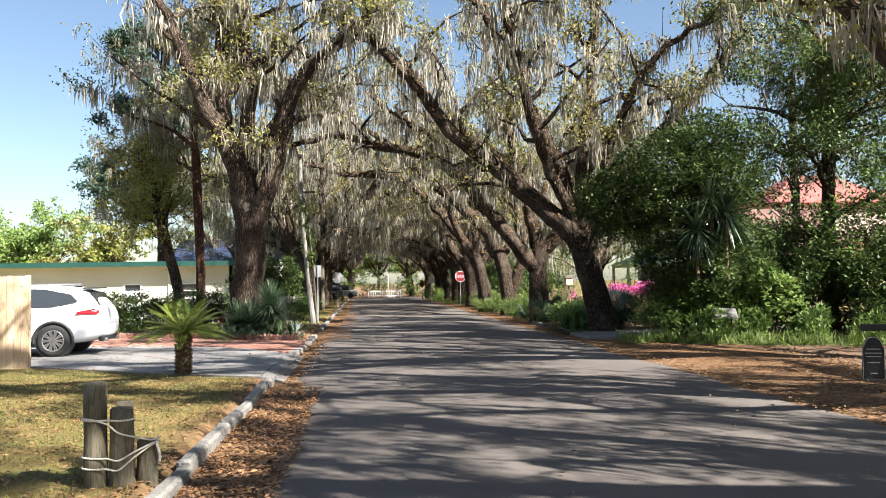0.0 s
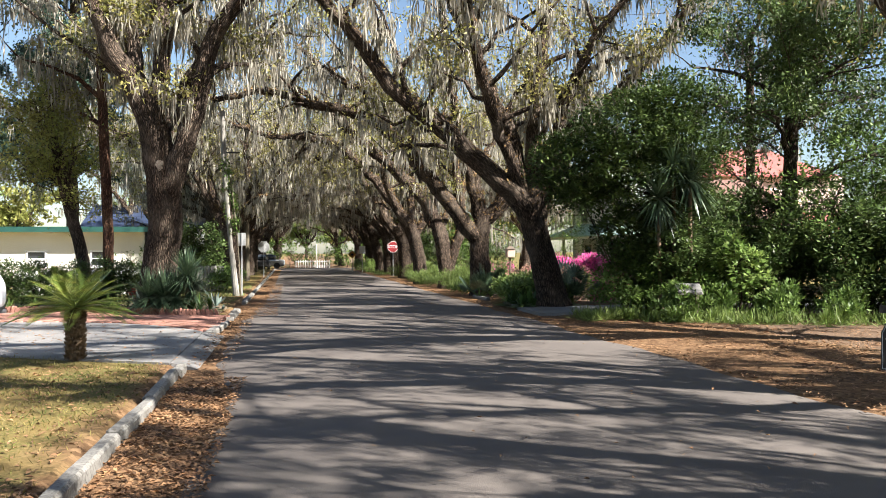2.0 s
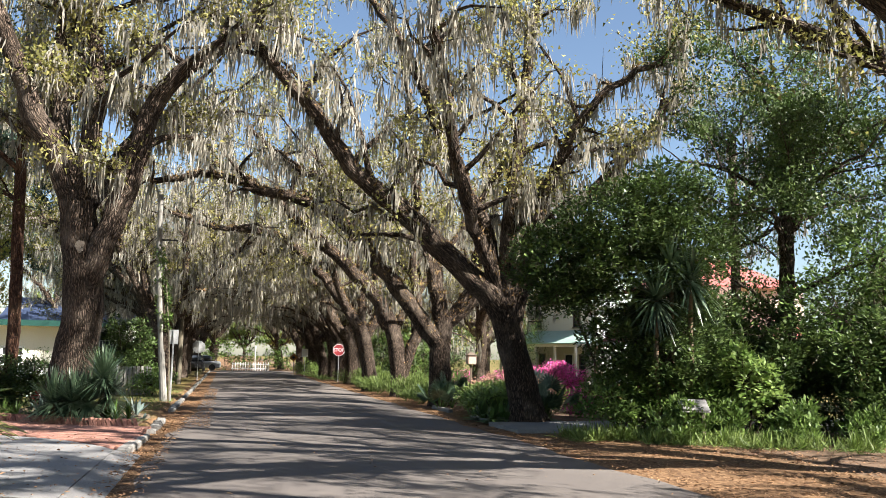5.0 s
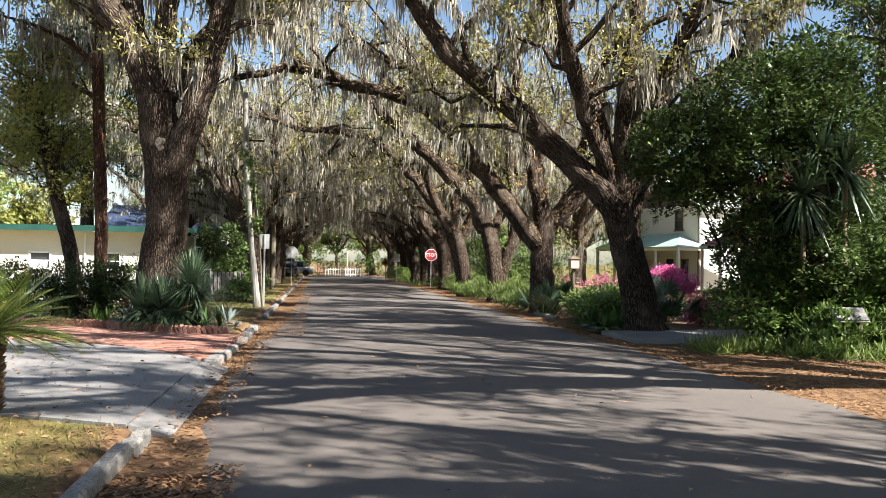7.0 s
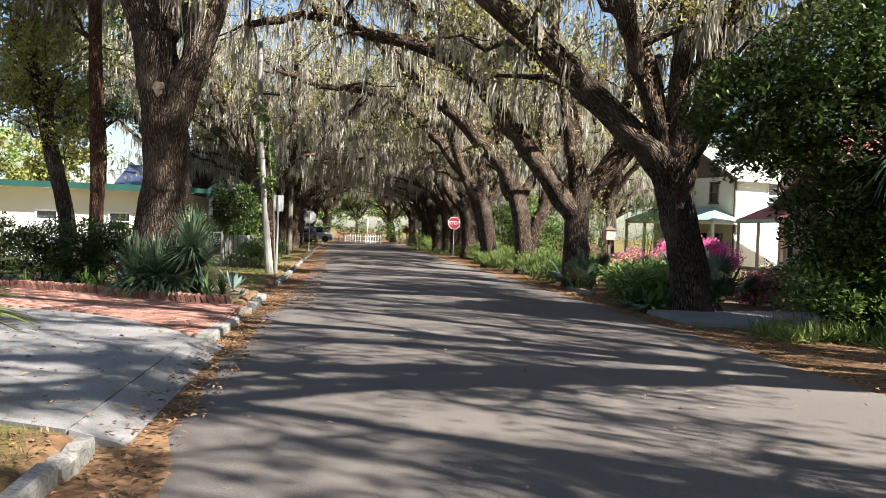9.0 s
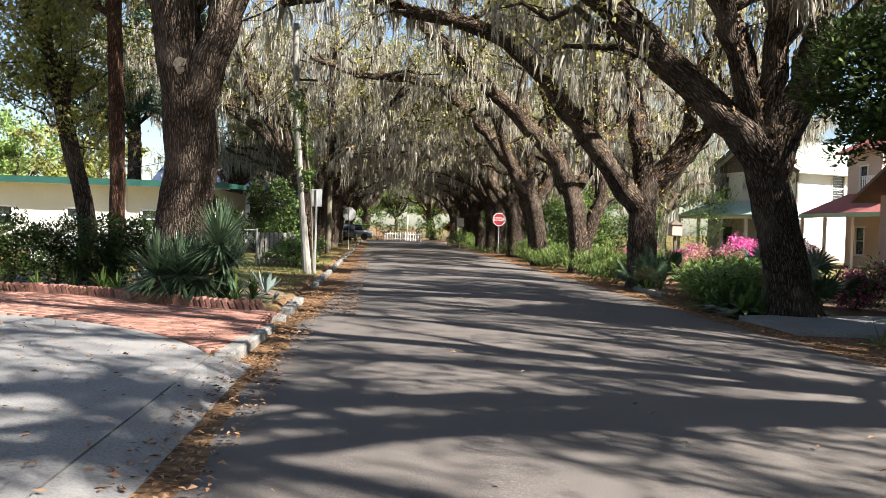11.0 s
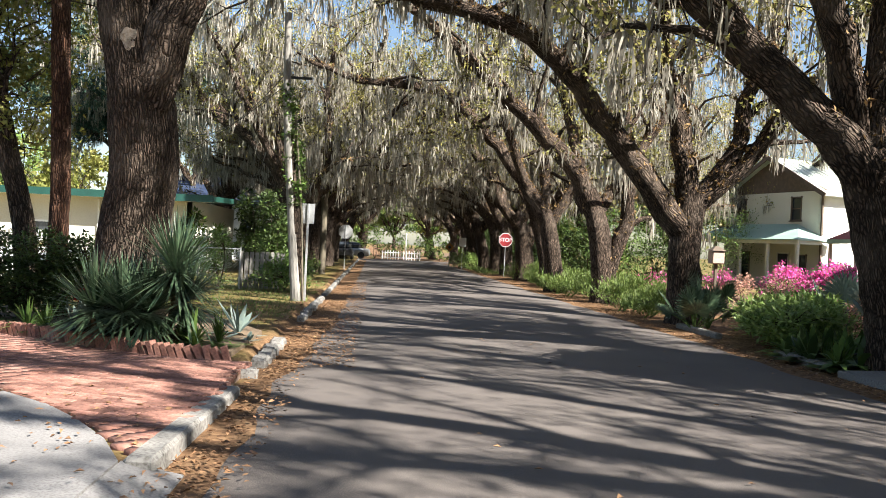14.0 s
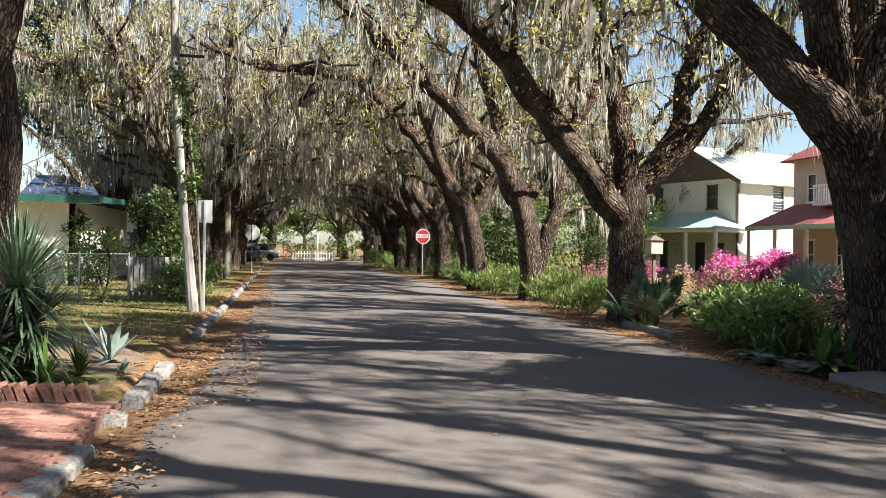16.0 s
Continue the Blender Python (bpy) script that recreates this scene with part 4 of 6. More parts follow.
oak("broad-leaved magnolia with glossy dark leaves", (12.5, 23.5, 0.05), [(12.5, 23.5, -0.1), (12.5, 23.5, 3), (12.6, 23.5, 6), (12.5, 23.4, 9)], 0.22, [
    ([(12.5, 23.5, z), (12.5 + a, 23.5 + b, z + 0.8), (12.5 + 2 * a, 23.5 + 2 * b, z + 1.1)], 0.09)
    for z, a, b in ((2.6, -1.2, -0.6), (3.4, 1.0, -1.0), (4.4, -1.0, -1.1), (5.2, 1.3, 0), (6.0, -1.4, 0.2), (6.8, 0.8, -1.2), (7.6, -1.0, -0.9), (8.4, 0.9, 0.6), (9, -0.5, 0.2), (5.6, 0, -1.5))],
    44, leaf=330, moss=0, leaf_mat="leaf_dark", name="magnolia_tree", sub=0.5, size=0.115, crown_up=0.3, reach=1.05)
LX, LY = 13.6, 27.4
oak("slender laurel tree with dark leaves behind the shrub", (LX, LY, 0.05), [(LX, LY, -0.1), (LX, LY, 3), (LX, LY, 6), (LX, LY, 9)], 0.17, [
    ([(LX, LY, z), (LX + a, LY + b, z + 0.8), (LX + 1.8 * a, LY + 1.8 * b, z + 1.0)], 0.08)
    for z, a, b in ((4.6, -0.8, -0.6), (5.2, 1.0, -0.8), (5.9, -1.0, 0.5), (6.6, 1.1, 0.2), (7.2, -0.7, -0.9), (7.9, 0.7, -0.9), (8.6, -0.5, 0.5), (9.0, 0.4, -0.2))],
    46, leaf=190, moss=0.3, leaf_mat="leaf_dark", name="laurel_tree", sub=0.5, size=0.115, crown_up=0.3, reach=0.8)


# ---- far tree line ----
def far_tree(seed, leaf_mat, h=7.0):
    r = np.random.default_rng(seed)
    limbs = [([(0, 0, h * 0.3), (math.cos(a) * 1.2, math.sin(a) * 1.2, h * 0.5), (math.cos(a) * 2.2, math.sin(a) * 2.2, h * (0.6 + 0.2 * r.random()))], 0.14) for a in np.linspace(0, 5.6, 7)]
    limbs.append(([(0, 0, h * 0.4), (0.2, 0, h * 0.7), (0, 0.1, h * 0.9)], 0.16))
    return oak("sunlit yellow-green tree in the far distance", (0, 0, 0), [(0, 0, -0.2), (0, 0, h * 0.2), (0.1, 0, h * 0.45)], 0.22, limbs, seed, leaf=70, moss=0.0, leaf_mat=leaf_mat, name="distant_tree", size=0.34, sub=0.6)


F1, F2 = far_tree(51, "leaf_yellow"), far_tree(52, "leaf_lime", 8.0)
F1.matrix_basis, F2.matrix_basis = pose(-24, 72, 0), pose(-31, 78, 0, 0, 0, 50)
for k in range(32):
    a = random.uniform(0, 360)
    src = F1 if k % 2 else F2
    if k < 16:
        m = pose(-38 - 4.5 * (k % 8) + random.uniform(-1, 1), 74 + 14 * (k // 8) + random.uniform(-4, 4), 0, 0, 0, a)
    elif k < 28:
        m = pose(-26 + 4.4 * (k - 16), 120 + random.uniform(-2, 6), 0, 0, 0, a)
    else:
        m = pose(20 + 6 * (k - 28), 76 + random.uniform(-3, 3), 0, 0, 0, a)
    copy_thing(src, m)

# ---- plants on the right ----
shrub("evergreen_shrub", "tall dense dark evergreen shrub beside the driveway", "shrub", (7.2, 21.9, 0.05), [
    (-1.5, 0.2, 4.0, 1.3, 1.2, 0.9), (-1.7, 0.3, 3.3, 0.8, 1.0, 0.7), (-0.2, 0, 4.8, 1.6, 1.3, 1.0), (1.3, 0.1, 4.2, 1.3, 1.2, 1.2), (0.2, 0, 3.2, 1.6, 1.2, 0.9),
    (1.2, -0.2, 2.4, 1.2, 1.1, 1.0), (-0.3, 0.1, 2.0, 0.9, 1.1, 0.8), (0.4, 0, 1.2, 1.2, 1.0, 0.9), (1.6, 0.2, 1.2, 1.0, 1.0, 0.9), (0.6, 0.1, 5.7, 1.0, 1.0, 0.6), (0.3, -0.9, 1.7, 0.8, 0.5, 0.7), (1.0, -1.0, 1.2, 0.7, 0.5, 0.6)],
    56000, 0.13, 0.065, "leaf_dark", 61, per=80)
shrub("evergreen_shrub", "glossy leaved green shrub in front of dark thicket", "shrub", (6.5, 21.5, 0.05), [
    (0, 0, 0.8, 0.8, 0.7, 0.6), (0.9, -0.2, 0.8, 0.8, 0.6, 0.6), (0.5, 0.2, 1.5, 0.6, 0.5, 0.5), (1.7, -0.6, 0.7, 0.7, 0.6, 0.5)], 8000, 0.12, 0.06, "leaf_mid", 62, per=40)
shrub("lime_shrub", "sunlit lime-green broad-leaved shrub", "shrub", (9.0, 20.4, 0.05), [(0, 0, 1.3, 0.6, 0.5, 0.55), (0.4, 0, 0.9, 0.5, 0.5, 0.5), (-0.2, 0, 1.8, 0.4, 0.4, 0.3)], 1800, 0.16, 0.09, "leaf_lime", 63)
# Shade and sun are put into the leaf colour: leaf_dark for shaded, leaf_mid for sunlit.
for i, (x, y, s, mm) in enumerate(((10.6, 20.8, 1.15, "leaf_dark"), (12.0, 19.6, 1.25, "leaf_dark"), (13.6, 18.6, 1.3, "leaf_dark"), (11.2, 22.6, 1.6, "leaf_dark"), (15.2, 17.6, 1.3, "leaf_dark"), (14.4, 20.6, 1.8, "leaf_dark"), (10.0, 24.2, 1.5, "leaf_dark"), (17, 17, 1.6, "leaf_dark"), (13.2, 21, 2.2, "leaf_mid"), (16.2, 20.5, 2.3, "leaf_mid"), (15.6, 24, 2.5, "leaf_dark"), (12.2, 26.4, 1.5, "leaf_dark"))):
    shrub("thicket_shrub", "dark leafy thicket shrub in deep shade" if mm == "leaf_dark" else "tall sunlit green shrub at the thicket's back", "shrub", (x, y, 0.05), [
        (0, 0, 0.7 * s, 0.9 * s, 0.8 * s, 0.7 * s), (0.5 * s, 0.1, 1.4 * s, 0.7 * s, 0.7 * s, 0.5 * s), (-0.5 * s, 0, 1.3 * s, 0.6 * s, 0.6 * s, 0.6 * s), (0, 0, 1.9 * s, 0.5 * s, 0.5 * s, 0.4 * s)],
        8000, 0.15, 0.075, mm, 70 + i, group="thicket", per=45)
rosette("yucca_tree", "spiky yucca heads among dark shrub leaves", "yucca", (7.6, 21.0, 0.05), [(-0.35, 0, 3.0), (0.45, -0.1, 3.45), (0.1, 0.1, 3.8)], "yucca", 81, 1.0, 0.055, 170, "", 0.35, -1.1)
fan_palm("palmetto", "small green palmetto below the shrub", (8.6, 20.9, 0.05), 82, 8, 0.5, 1.4, "leaf_mid")

for i in range(18):
    x = 6.2 + 0.42 * i + random.uniform(-0.15, 0.15)
    y = 20.3 - (x - 6.0) * 0.47 + random.uniform(-0.1, 0.45)
    if i % 3 == 2:
        shrub("weed_clump", "leafy green weeds at the thicket's foot", "weeds", (x, y + 0.4, 0.05), [(0, 0, 0.35, 0.5, 0.45, 0.35), (0.3, 0.1, 0.6, 0.35, 0.35, 0.3)], 1500, 0.13, 0.05, "leaf_mid", 500 + i, up=0.7, stem="leaf_mid", group="verge weeds")
    else:
        rosette("grass_tuft", "arching tuft of bright green verge grass", "grass", (x, y, 0.05), [(0, 0, 0.02), (0.22, 0.12, 0.02)], "weed", 500 + i, random.uniform(0.36, 0.6), 0.02, 100, "grass tufts", 0.75, 0.25)

# verge plants further along
fan_palm("palmetto", "green fan palmetto at the oak's foot", (5.0, 31.2, 0.05), 83, 11, 0.5, 0.75)
fan_palm("palmetto", "green fan palmetto beside the leaf strip", (5.6, 31.9, 0.05), 84, 9, 0.5, 0.9)
fan_palm("palmetto", "pale sunlit fan palmetto behind broad leaves", (7.6, 29.6, 0.05), 85, 10, 0.75, 0.9, "agave")
fan_palm("palmetto", "green fan palmetto by the azaleas", (6.9, 26.6, 0.05), 86, 9, 0.55, 0.95)
shrub("fern_clump", "bright lime-green fern clump in sun", "fern", (5.6, 28.2, 0.05), [(0, 0, 0.45, 0.7, 0.9, 0.4), (0.7, 0.4, 0.6, 0.6, 0.8, 0.4), (0.3, 1.3, 0.55, 0.7, 0.6, 0.4)], 4600, 0.17, 0.06, "leaf_lime", 87, up=0.25)
shrub("fern_clump", "bright green low plants behind the verge", "fern", (6.6, 30.6, 0.05), [(0, 0, 0.35, 0.9, 1.2, 0.3), (1.0, 0.4, 0.45, 0.8, 1.0, 0.35), (1.6, -0.8, 0.5, 0.7, 0.8, 0.4)], 4600, 0.16, 0.06, "leaf_lime", 88, up=0.25)
for i in range(20):
    rosette("cast_iron_plant", "dark broad-bladed cast iron plant clump", "plant", (4.95 + 0.42 * (i % 5) + random.uniform(-0.12, 0.12), 25.75 + 0.45 * (i // 5) + random.uniform(-0.15, 0.15), 0.05),
            [(0, 0, 0.02)], "leaf_dark" if i % 3 else "leaf_mid", 200 + i, 0.62, 0.16, 30, "cast iron plants", 0.85)
for i, (x, y, s) in enumerate(((9.6, 36.6, 1.0), (10.6, 36.2, 1.15), (11.4, 37.0, 1.1), (10.2, 37.6, 1.0), (12.4, 37.8, 0.9))):
    shrub("azalea", "azalea bush covered in bright magenta blossom", "azalea", (x, y, 0.05), [(0, 0, 0.7 * s, 0.6 * s, 0.6 * s, 0.5 * s), (0.3, 0, 1.05 * s, 0.5 * s, 0.5 * s, 0.4 * s)], 1500, 0.08, 0.04, "leaf_mid", 90 + i, group="azaleas", extra=("blossom", 2600, "pink", 0.075))
for i, (x, y, s) in enumerate(((8.6, 45, 0.8), (9.6, 46, 0.9), (12.0, 47, 0.9), (8.2, 27.4, 0.7), (9.2, 28.6, 0.7), (7.6, 40.5, 0.7))):
    shrub("azalea", "thin azalea bush with scattered pink blossom", "azalea", (x, y, 0.05), [(0, 0, 0.6 * s, 0.6 * s, 0.6 * s, 0.5 * s), (0.3, 0, 0.9 * s, 0.5 * s, 0.5 * s, 0.4 * s)], 1200, 0.08, 0.04, "leaf_mid", 100 + i, group="azaleas", extra=("blossom", 900, "pink", 0.07))
for i, (x, y) in enumerate(((7.9, 33.6), (8.8, 34.8), (8.0, 36.0), (7.2, 37.8), (9.4, 33), (8.4, 31.6), (7.4, 28.4), (8.6, 26.8))):
    shrub("dry_shrub", "dusty pink and tan shrub in the garden", "shrub", (x, y, 0.05), [(0, 0, 0.5, 0.7, 0.7, 0.45), (0.2, 0.2, 0.8, 0.5, 0.5, 0.35)], 1500, 0.09, 0.035, "rose" if i % 2 == 0 else "leaf_mid", 110 + i, group="garden shrubs")
for i in range(22):
    y = 34.6 + i * 1.05
    x = 5.3 + random.uniform(-0.35, 0.5) + (0.5 if i % 2 else 0)
    s = random.uniform(0.7, 1.15)
    shrub("weed_clump", "tall pale green weeds on the road's verge", "weeds", (x, y, 0.05), [(0, 0, 0.4 * s, 0.65, 0.7, 0.38 * s), (0.5, 0.1, 0.55 * s, 0.5, 0.6, 0.45 * s)], 1500, 0.14, 0.03, "weed", 130 + i, up=1.2, stem="leaf_mid", group="verge weeds")
for i, (x, y, s) in enumerate(((8.2, 43, 1.4), (9.6, 52, 1.5), (8.4, 59, 1.5), (7.6, 66, 1.4), (11, 62, 1.9), (9, 73, 1.6), (7, 80, 1.5), (19.5, 64, 2.4), (25, 66, 2.6))):
    shrub("garden_shrub", "leafy green garden shrub behind the oaks", "shrub", (x, y, 0.03), [(0, 0, 0.8 * s, 0.9 * s, 0.9 * s, 0.7 * s), (0.5, 0, 1.5 * s, 0.7 * s, 0.7 * s, 0.6 * s), (-0.4, 0.2, 2.0 * s, 0.6 * s, 0.6 * s, 0.5 * s)], 3600, 0.16, 0.07, "leaf_mid" if i % 3 else "leaf_dark", 160 + i, group="garden shrubs")
for i, (x, y) in enumerate(((4.7, 72), (4.4, 76), (-4.6, 38), (-4.9, 41.5), (-5.2, 44.5), (-5.0, 48), (-5.3, 57), (-5.4, 65))):
    shrub("garden_shrub", "low bright green bush beside the road", "shrub", (x, y, 0.05), [(0, 0, 0.45, 0.8, 1.0, 0.4), (0, 0.5, 0.7, 0.6, 0.7, 0.4)], 1800, 0.14, 0.05, "leaf_lime" if x > 0 else "leaf_mid", 180 + i, group="garden shrubs")
for i in range(26):
    left = i % 2 == 0
    s = random.uniform(0.9, 1.5)
    shrub("understory_shrub", "dark green understory shrub beneath the oaks", "shrub", ((-7.4 if left else 8.4) + random.uniform(-1.6, 1.2), 46 + 1.75 * i + random.uniform(-0.5, 0.5), 0.03), [(0, 0, 0.8 * s, 0.9 * s, 0.9 * s, 0.7 * s), (0.4, 0, 1.6 * s, 0.7 * s, 0.7 * s, 0.6 * s), (-0.3, 0.2, 2.3 * s, 0.5 * s, 0.5 * s, 0.5 * s)], 1200, 0.22, 0.1, "leaf_dark" if i % 3 else "leaf_mid", 400 + i, group="understory")
for i in range(12):
    shrub("hedge_shrub", "bright green hedge behind the far picket fence", "hedge", (-13 + 2.2 * i, 98 + random.uniform(-0.6, 0.6), 0.0), [(0, 0, 1.0, 1.3, 1.0, 0.9), (0.3, 0, 1.9, 1.0, 0.8, 0.8), (-0.3, 0, 2.8, 0.7, 0.7, 0.6)], 700, 0.3, 0.14, "leaf_mid", 440 + i, group="far hedge")
shrub("citrus_bush", "dark round-leaved bush against the white house", "shrub", (-5.4, 41.5, 0.1), [(0, 0, 1.1, 0.5, 0.6, 0.7), (0.15, 0, 1.9, 0.45, 0.5, 0.6), (-0.1, 0, 2.6, 0.35, 0.4, 0.45)], 2600, 0.15, 0.07, "leaf_dark", 195)
shrub("vine", "green ivy climbing the timber pole", "vine", (-3.82, 34.72, 0.1), [(-0.15 - 0.06 * k, 0, 2.6 + 0.42 * k, 0.2, 0.2, 0.35) for k in range(7)], 1500, 0.1, 0.07, "leaf_mid", 196)

# ---- plants on the left ----
rosette("yucca", "large spiky yucca clump at the oak's foot", "yucca", (-5.2, 24.85, 0.16), [(0, -0.05, 0.42), (0.3, 0.05, 0.4), (-0.4, 0.1, 0.4), (0.7, 0.2, 0.55), (0.6, 0.15, 0.95)], "yucca", 301, 0.84, 0.036, 320, "", 0.14, -0.6)
rosette("spider_lily", "bright green strappy lily clump", "lily", (-4.25, 24.65, 0.16), [(0, 0, 0.04), (0.25, 0.3, 0.04), (-0.2, 0.3, 0.04)], "leaf_mid", 302, 0.5, 0.04, 60, "lilies", 0.6)
rosette("spider_lily", "strappy green lily beside the brick edging", "lily", (-6.55, 25.85, 0.16), [(0, 0, 0.04), (-0.3, 0.1, 0.04)], "leaf_mid", 303, 0.5, 0.04, 50, "lilies", 0.6)
rosette("agave", "blue-grey agave with thick pointed leaves", "agave", (-3.95, 26.2, 0.12), [(0, 0, 0.08)], "agave", 304, 0.62, 0.11, 15, "agaves", 0.15)
rosette("agave", "small blue-grey agave in leaf litter", "agave", (-5.95, 25.45, 0.16), [(0, 0, 0.06)], "agave", 305, 0.55, 0.1, 14, "agaves", 0.2)
rosette("agave", "young agave by the kerb stones", "agave", (-3.72, 25.7, 0.1), [(0, 0, 0.05)], "agave", 306, 0.22, 0.07, 12, "agaves", 0.1)
shrub("red_shrub", "small dark red leaved shrub", "shrub", (-6.0, 26.1, 0.16), [(0, 0, 0.35, 0.25, 0.25, 0.25)], 420, 0.09, 0.04, "red", 307)
for i in range(8):
    shrub("hedge_shrub", "dark glossy hedge shrub before the white building", "hedge", (-6.6 - 0.85 * i, 27.3 + 0.12 * i + random.uniform(-0.2, 0.2), 0.14), [(0, 0, 0.5, 0.62, 0.55, 0.45), (0.1, 0, 1.0, 0.52, 0.5, 0.4)], 4200, 0.09, 0.045, "leaf_dark", 310 + i, group="hedge")
for i in range(9):
    rosette("strap_plant", "dark strap-leaved plant edging the hedge", "plant", (-6.8 - 0.7 * i, 26.35 + 0.06 * i, 0.15), [(0, 0, 0.03)], "leaf_dark" if i % 2 else "leaf_mid", 330 + i, 0.42, 0.035, 40, "edging plants", 0.4)
for i, (x, y) in enumerate(((-9.5, 38), (-8.4, 37), (-7.0, 39.2), (-6.4, 37.4))):
    shrub("garden_shrub", "thin scrubby bush behind the wire fence", "shrub", (x, y, 0.1), [(0, 0, 0.6, 0.5, 0.5, 0.5), (0.2, 0, 1.2, 0.5, 0.4, 0.5)], 900, 0.1, 0.04, "leaf_mid", 350 + i, group="garden shrubs")


def sago():
    ob = thing("sago_palm", (-5.13, 15.3, 0.09), "sago palm with shaggy brown trunk and arching fronds", "palm")
    r = np.random.default_rng(5)
    ln = np.array([[0, 0, -0.05], [0.01, 0, 0.3], [0, 0.01, 0.6], [0, 0, 0.78]])
    h = Heap()
    h.add(*tube(smooth_line(ln, 0.06), np.full(len(smooth_line(ln, 0.06)), 0.105), 12, r, 0.12))
    put("trunk", h.mesh("trunk"), M["soil"], ob)
    az = r.uniform(0, 6.28, 900)
    z = r.uniform(0.0, 0.8, 900)
    c = np.stack([np.cos(az) * 0.095, np.sin(az) * 0.095, z], 1)
    d = np.stack([np.cos(az), np.sin(az), np.full(900, 0.7)], 1)
    put("shaggy_coat", raw_mesh("shaggy_coat", *leaves(c, 0.085, 0.045, r, dirs=d)), M["soil"], ob, "dark shaggy leaf bases")
    for k in range(42):
        a, el = 2.4 * k + r.uniform(-0.2, 0.2), 0.02 + 1.1 * (k / 42) ** 1.4
        L = r.uniform(0.85, 1.05)
        s = np.linspace(0, 1, 12)[:, None]
        d = np.array([math.cos(a), math.sin(a), 0])
        spine = np.array([[0, 0, 0.8]]) + d * L * s * math.cos(el) + np.array([[0, 0, 1]]) * (L * s * math.sin(el) * 0.9 - 0.27 * L * s * s * math.cos(el))
        g = Heap()
        g.add(*tube(spine, 0.011 * (1 - 0.7 * s[:, 0]), 4))
        side = np.array([-math.sin(a), math.cos(a), 0])
        q = smooth_line(spine, 0.03)[4:]
        tt = np.gradient(q, axis=0)
        tt /= np.linalg.norm(tt, axis=1)[:, None]
        for sg in (-1, 1):
            u = np.linspace(0.15, 1, len(q))
            span = 0.17 * np.sin(np.pi * np.clip(u * 0.9 + 0.08, 0, 1)) + 0.03
            tip = q + side * sg * span[:, None] * 0.85 + tt * span[:, None] * 0.5 + np.array([[0, 0, 0.2]]) * span[:, None]
            w = tt * 0.013
            v = np.stack([q - w, q * 0.5 + tip * 0.5 - w, tip, q * 0.5 + tip * 0.5 + w], 1).reshape(-1, 3)
            g.add(v, np.arange(len(v)).reshape(-1, 4))
        put("frond", g.mesh("frond"), M["sago"], ob)


sago()


# ---- timber posts with rope ----
def bollards():
    ob = thing("mooring_posts", (-3.9, 6.65, 0.08), "cluster of weathered timber posts bound with rope", "posts")
    specs = ((-0.12, -0.02, 0.095, 0.88), (0.09, 0.0, 0.1, 0.66), (0.06, 0.2, 0.075, 0.68), (0.27, 0.12, 0.09, 0.36))
    for k, (x, y, r0, h) in enumerate(specs):
        bm = bmesh.new()
        cyl(bm, r0, h + 0.1, (x, y, h / 2 - 0.05), None, 18, r0 * 0.97)
        bmesh.ops.subdivide_edges(bm, edges=[e for e in bm.edges if abs(e.verts[0].co.z - e.verts[1].co.z) > 0.2], cuts=5)
        bmesh.ops.bevel(bm, geom=[e for e in bm.edges if e.verts[0].co.z > h - 0.05 and e.verts[1].co.z > h - 0.05], offset=0.012, segments=2, affect="EDGES")
        for v in bm.verts:
            v.co += Vector((noise.noise(v.co * 7 + Vector((k, 0, 0))), noise.noise(v.co * 7 + Vector((0, k, 3))), 0.4 * noise.noise(v.co * 9))) * 0.012
        part("post", bm, M["timber"], ob, smooth=True)
    for z0, z1, z2 in ((0.57, 0.56, 0.55), (0.58, 0.46, 0.37), (0.26, 0.23, 0.34), (0.17, 0.15, 0.33)):
        pts = [(-0.23, 0.0, z0), (-0.2, -0.09, z0), (-0.12, -0.122, z0 - 0.005), (0.0, -0.11, z0 * 0.6 + z1 * 0.4), (0.09, -0.112, z1), (0.2, -0.05, (z1 + z2) / 2), (0.33, 0.03, z2), (0.375, 0.12, z2 + 0.01)]
        if z2 == 0.55:
            pts = pts[:5] + [(0.16, -0.085, z1), (0.2, 0.0, z1)]
        put("rope", raw_mesh("rope", *tube(smooth_line(pts, 0.03), np.full(len(smooth_line(pts, 0.03)), 0.0085), 6)), M["rope"], ob, "pale rope", smooth=True)
    tail = [(0.36, 0.05, 0.35), (0.38, 0.04, 0.29), (0.39, 0.06, 0.22), (0.385, 0.05, 0.18)]
    put("rope", raw_mesh("rope", *tube(smooth_line(tail, 0.03), np.full(len(smooth_line(tail, 0.03)), 0.012), 6)), M["rope"], ob, "frayed rope end")


bollards()


# ---- board fence ----
def board_fence():
    ob = thing("board_fence", (-8.72, 17.35, 0.09), "tall tan timber board fence", "fence", turn=4)
    r = random.Random(3)
    x = 0.0
    for k in range(34):
        w = 0.14
        h = 1.93 + r.uniform(-0.012, 0.012)
        bm = box(bmesh.new(), (w - 0.006, 0.02, h), (x - w / 2, r.uniform(-0.003, 0.003), h / 2), bevel=0.003)
        part("board", bm, M["fence"], ob)
        x -= w
    for z in (0.35, 1.0, 1.65):
        boxed("rail", (4.7, 0.04, 0.09), (-2.38, 0.034, z), M["fence"], ob)
    boxed("end_post", (0.09, 0.09, 1.95), (-0.02, 0.075, 0.97), M["fence"], ob, bevel=0.006)
    boxed("tag", (0.035, 0.012, 0.09), (-0.11, -0.02, 1.76), M["sign_white"], ob, "small white tag", bevel=0.003)


board_fence()


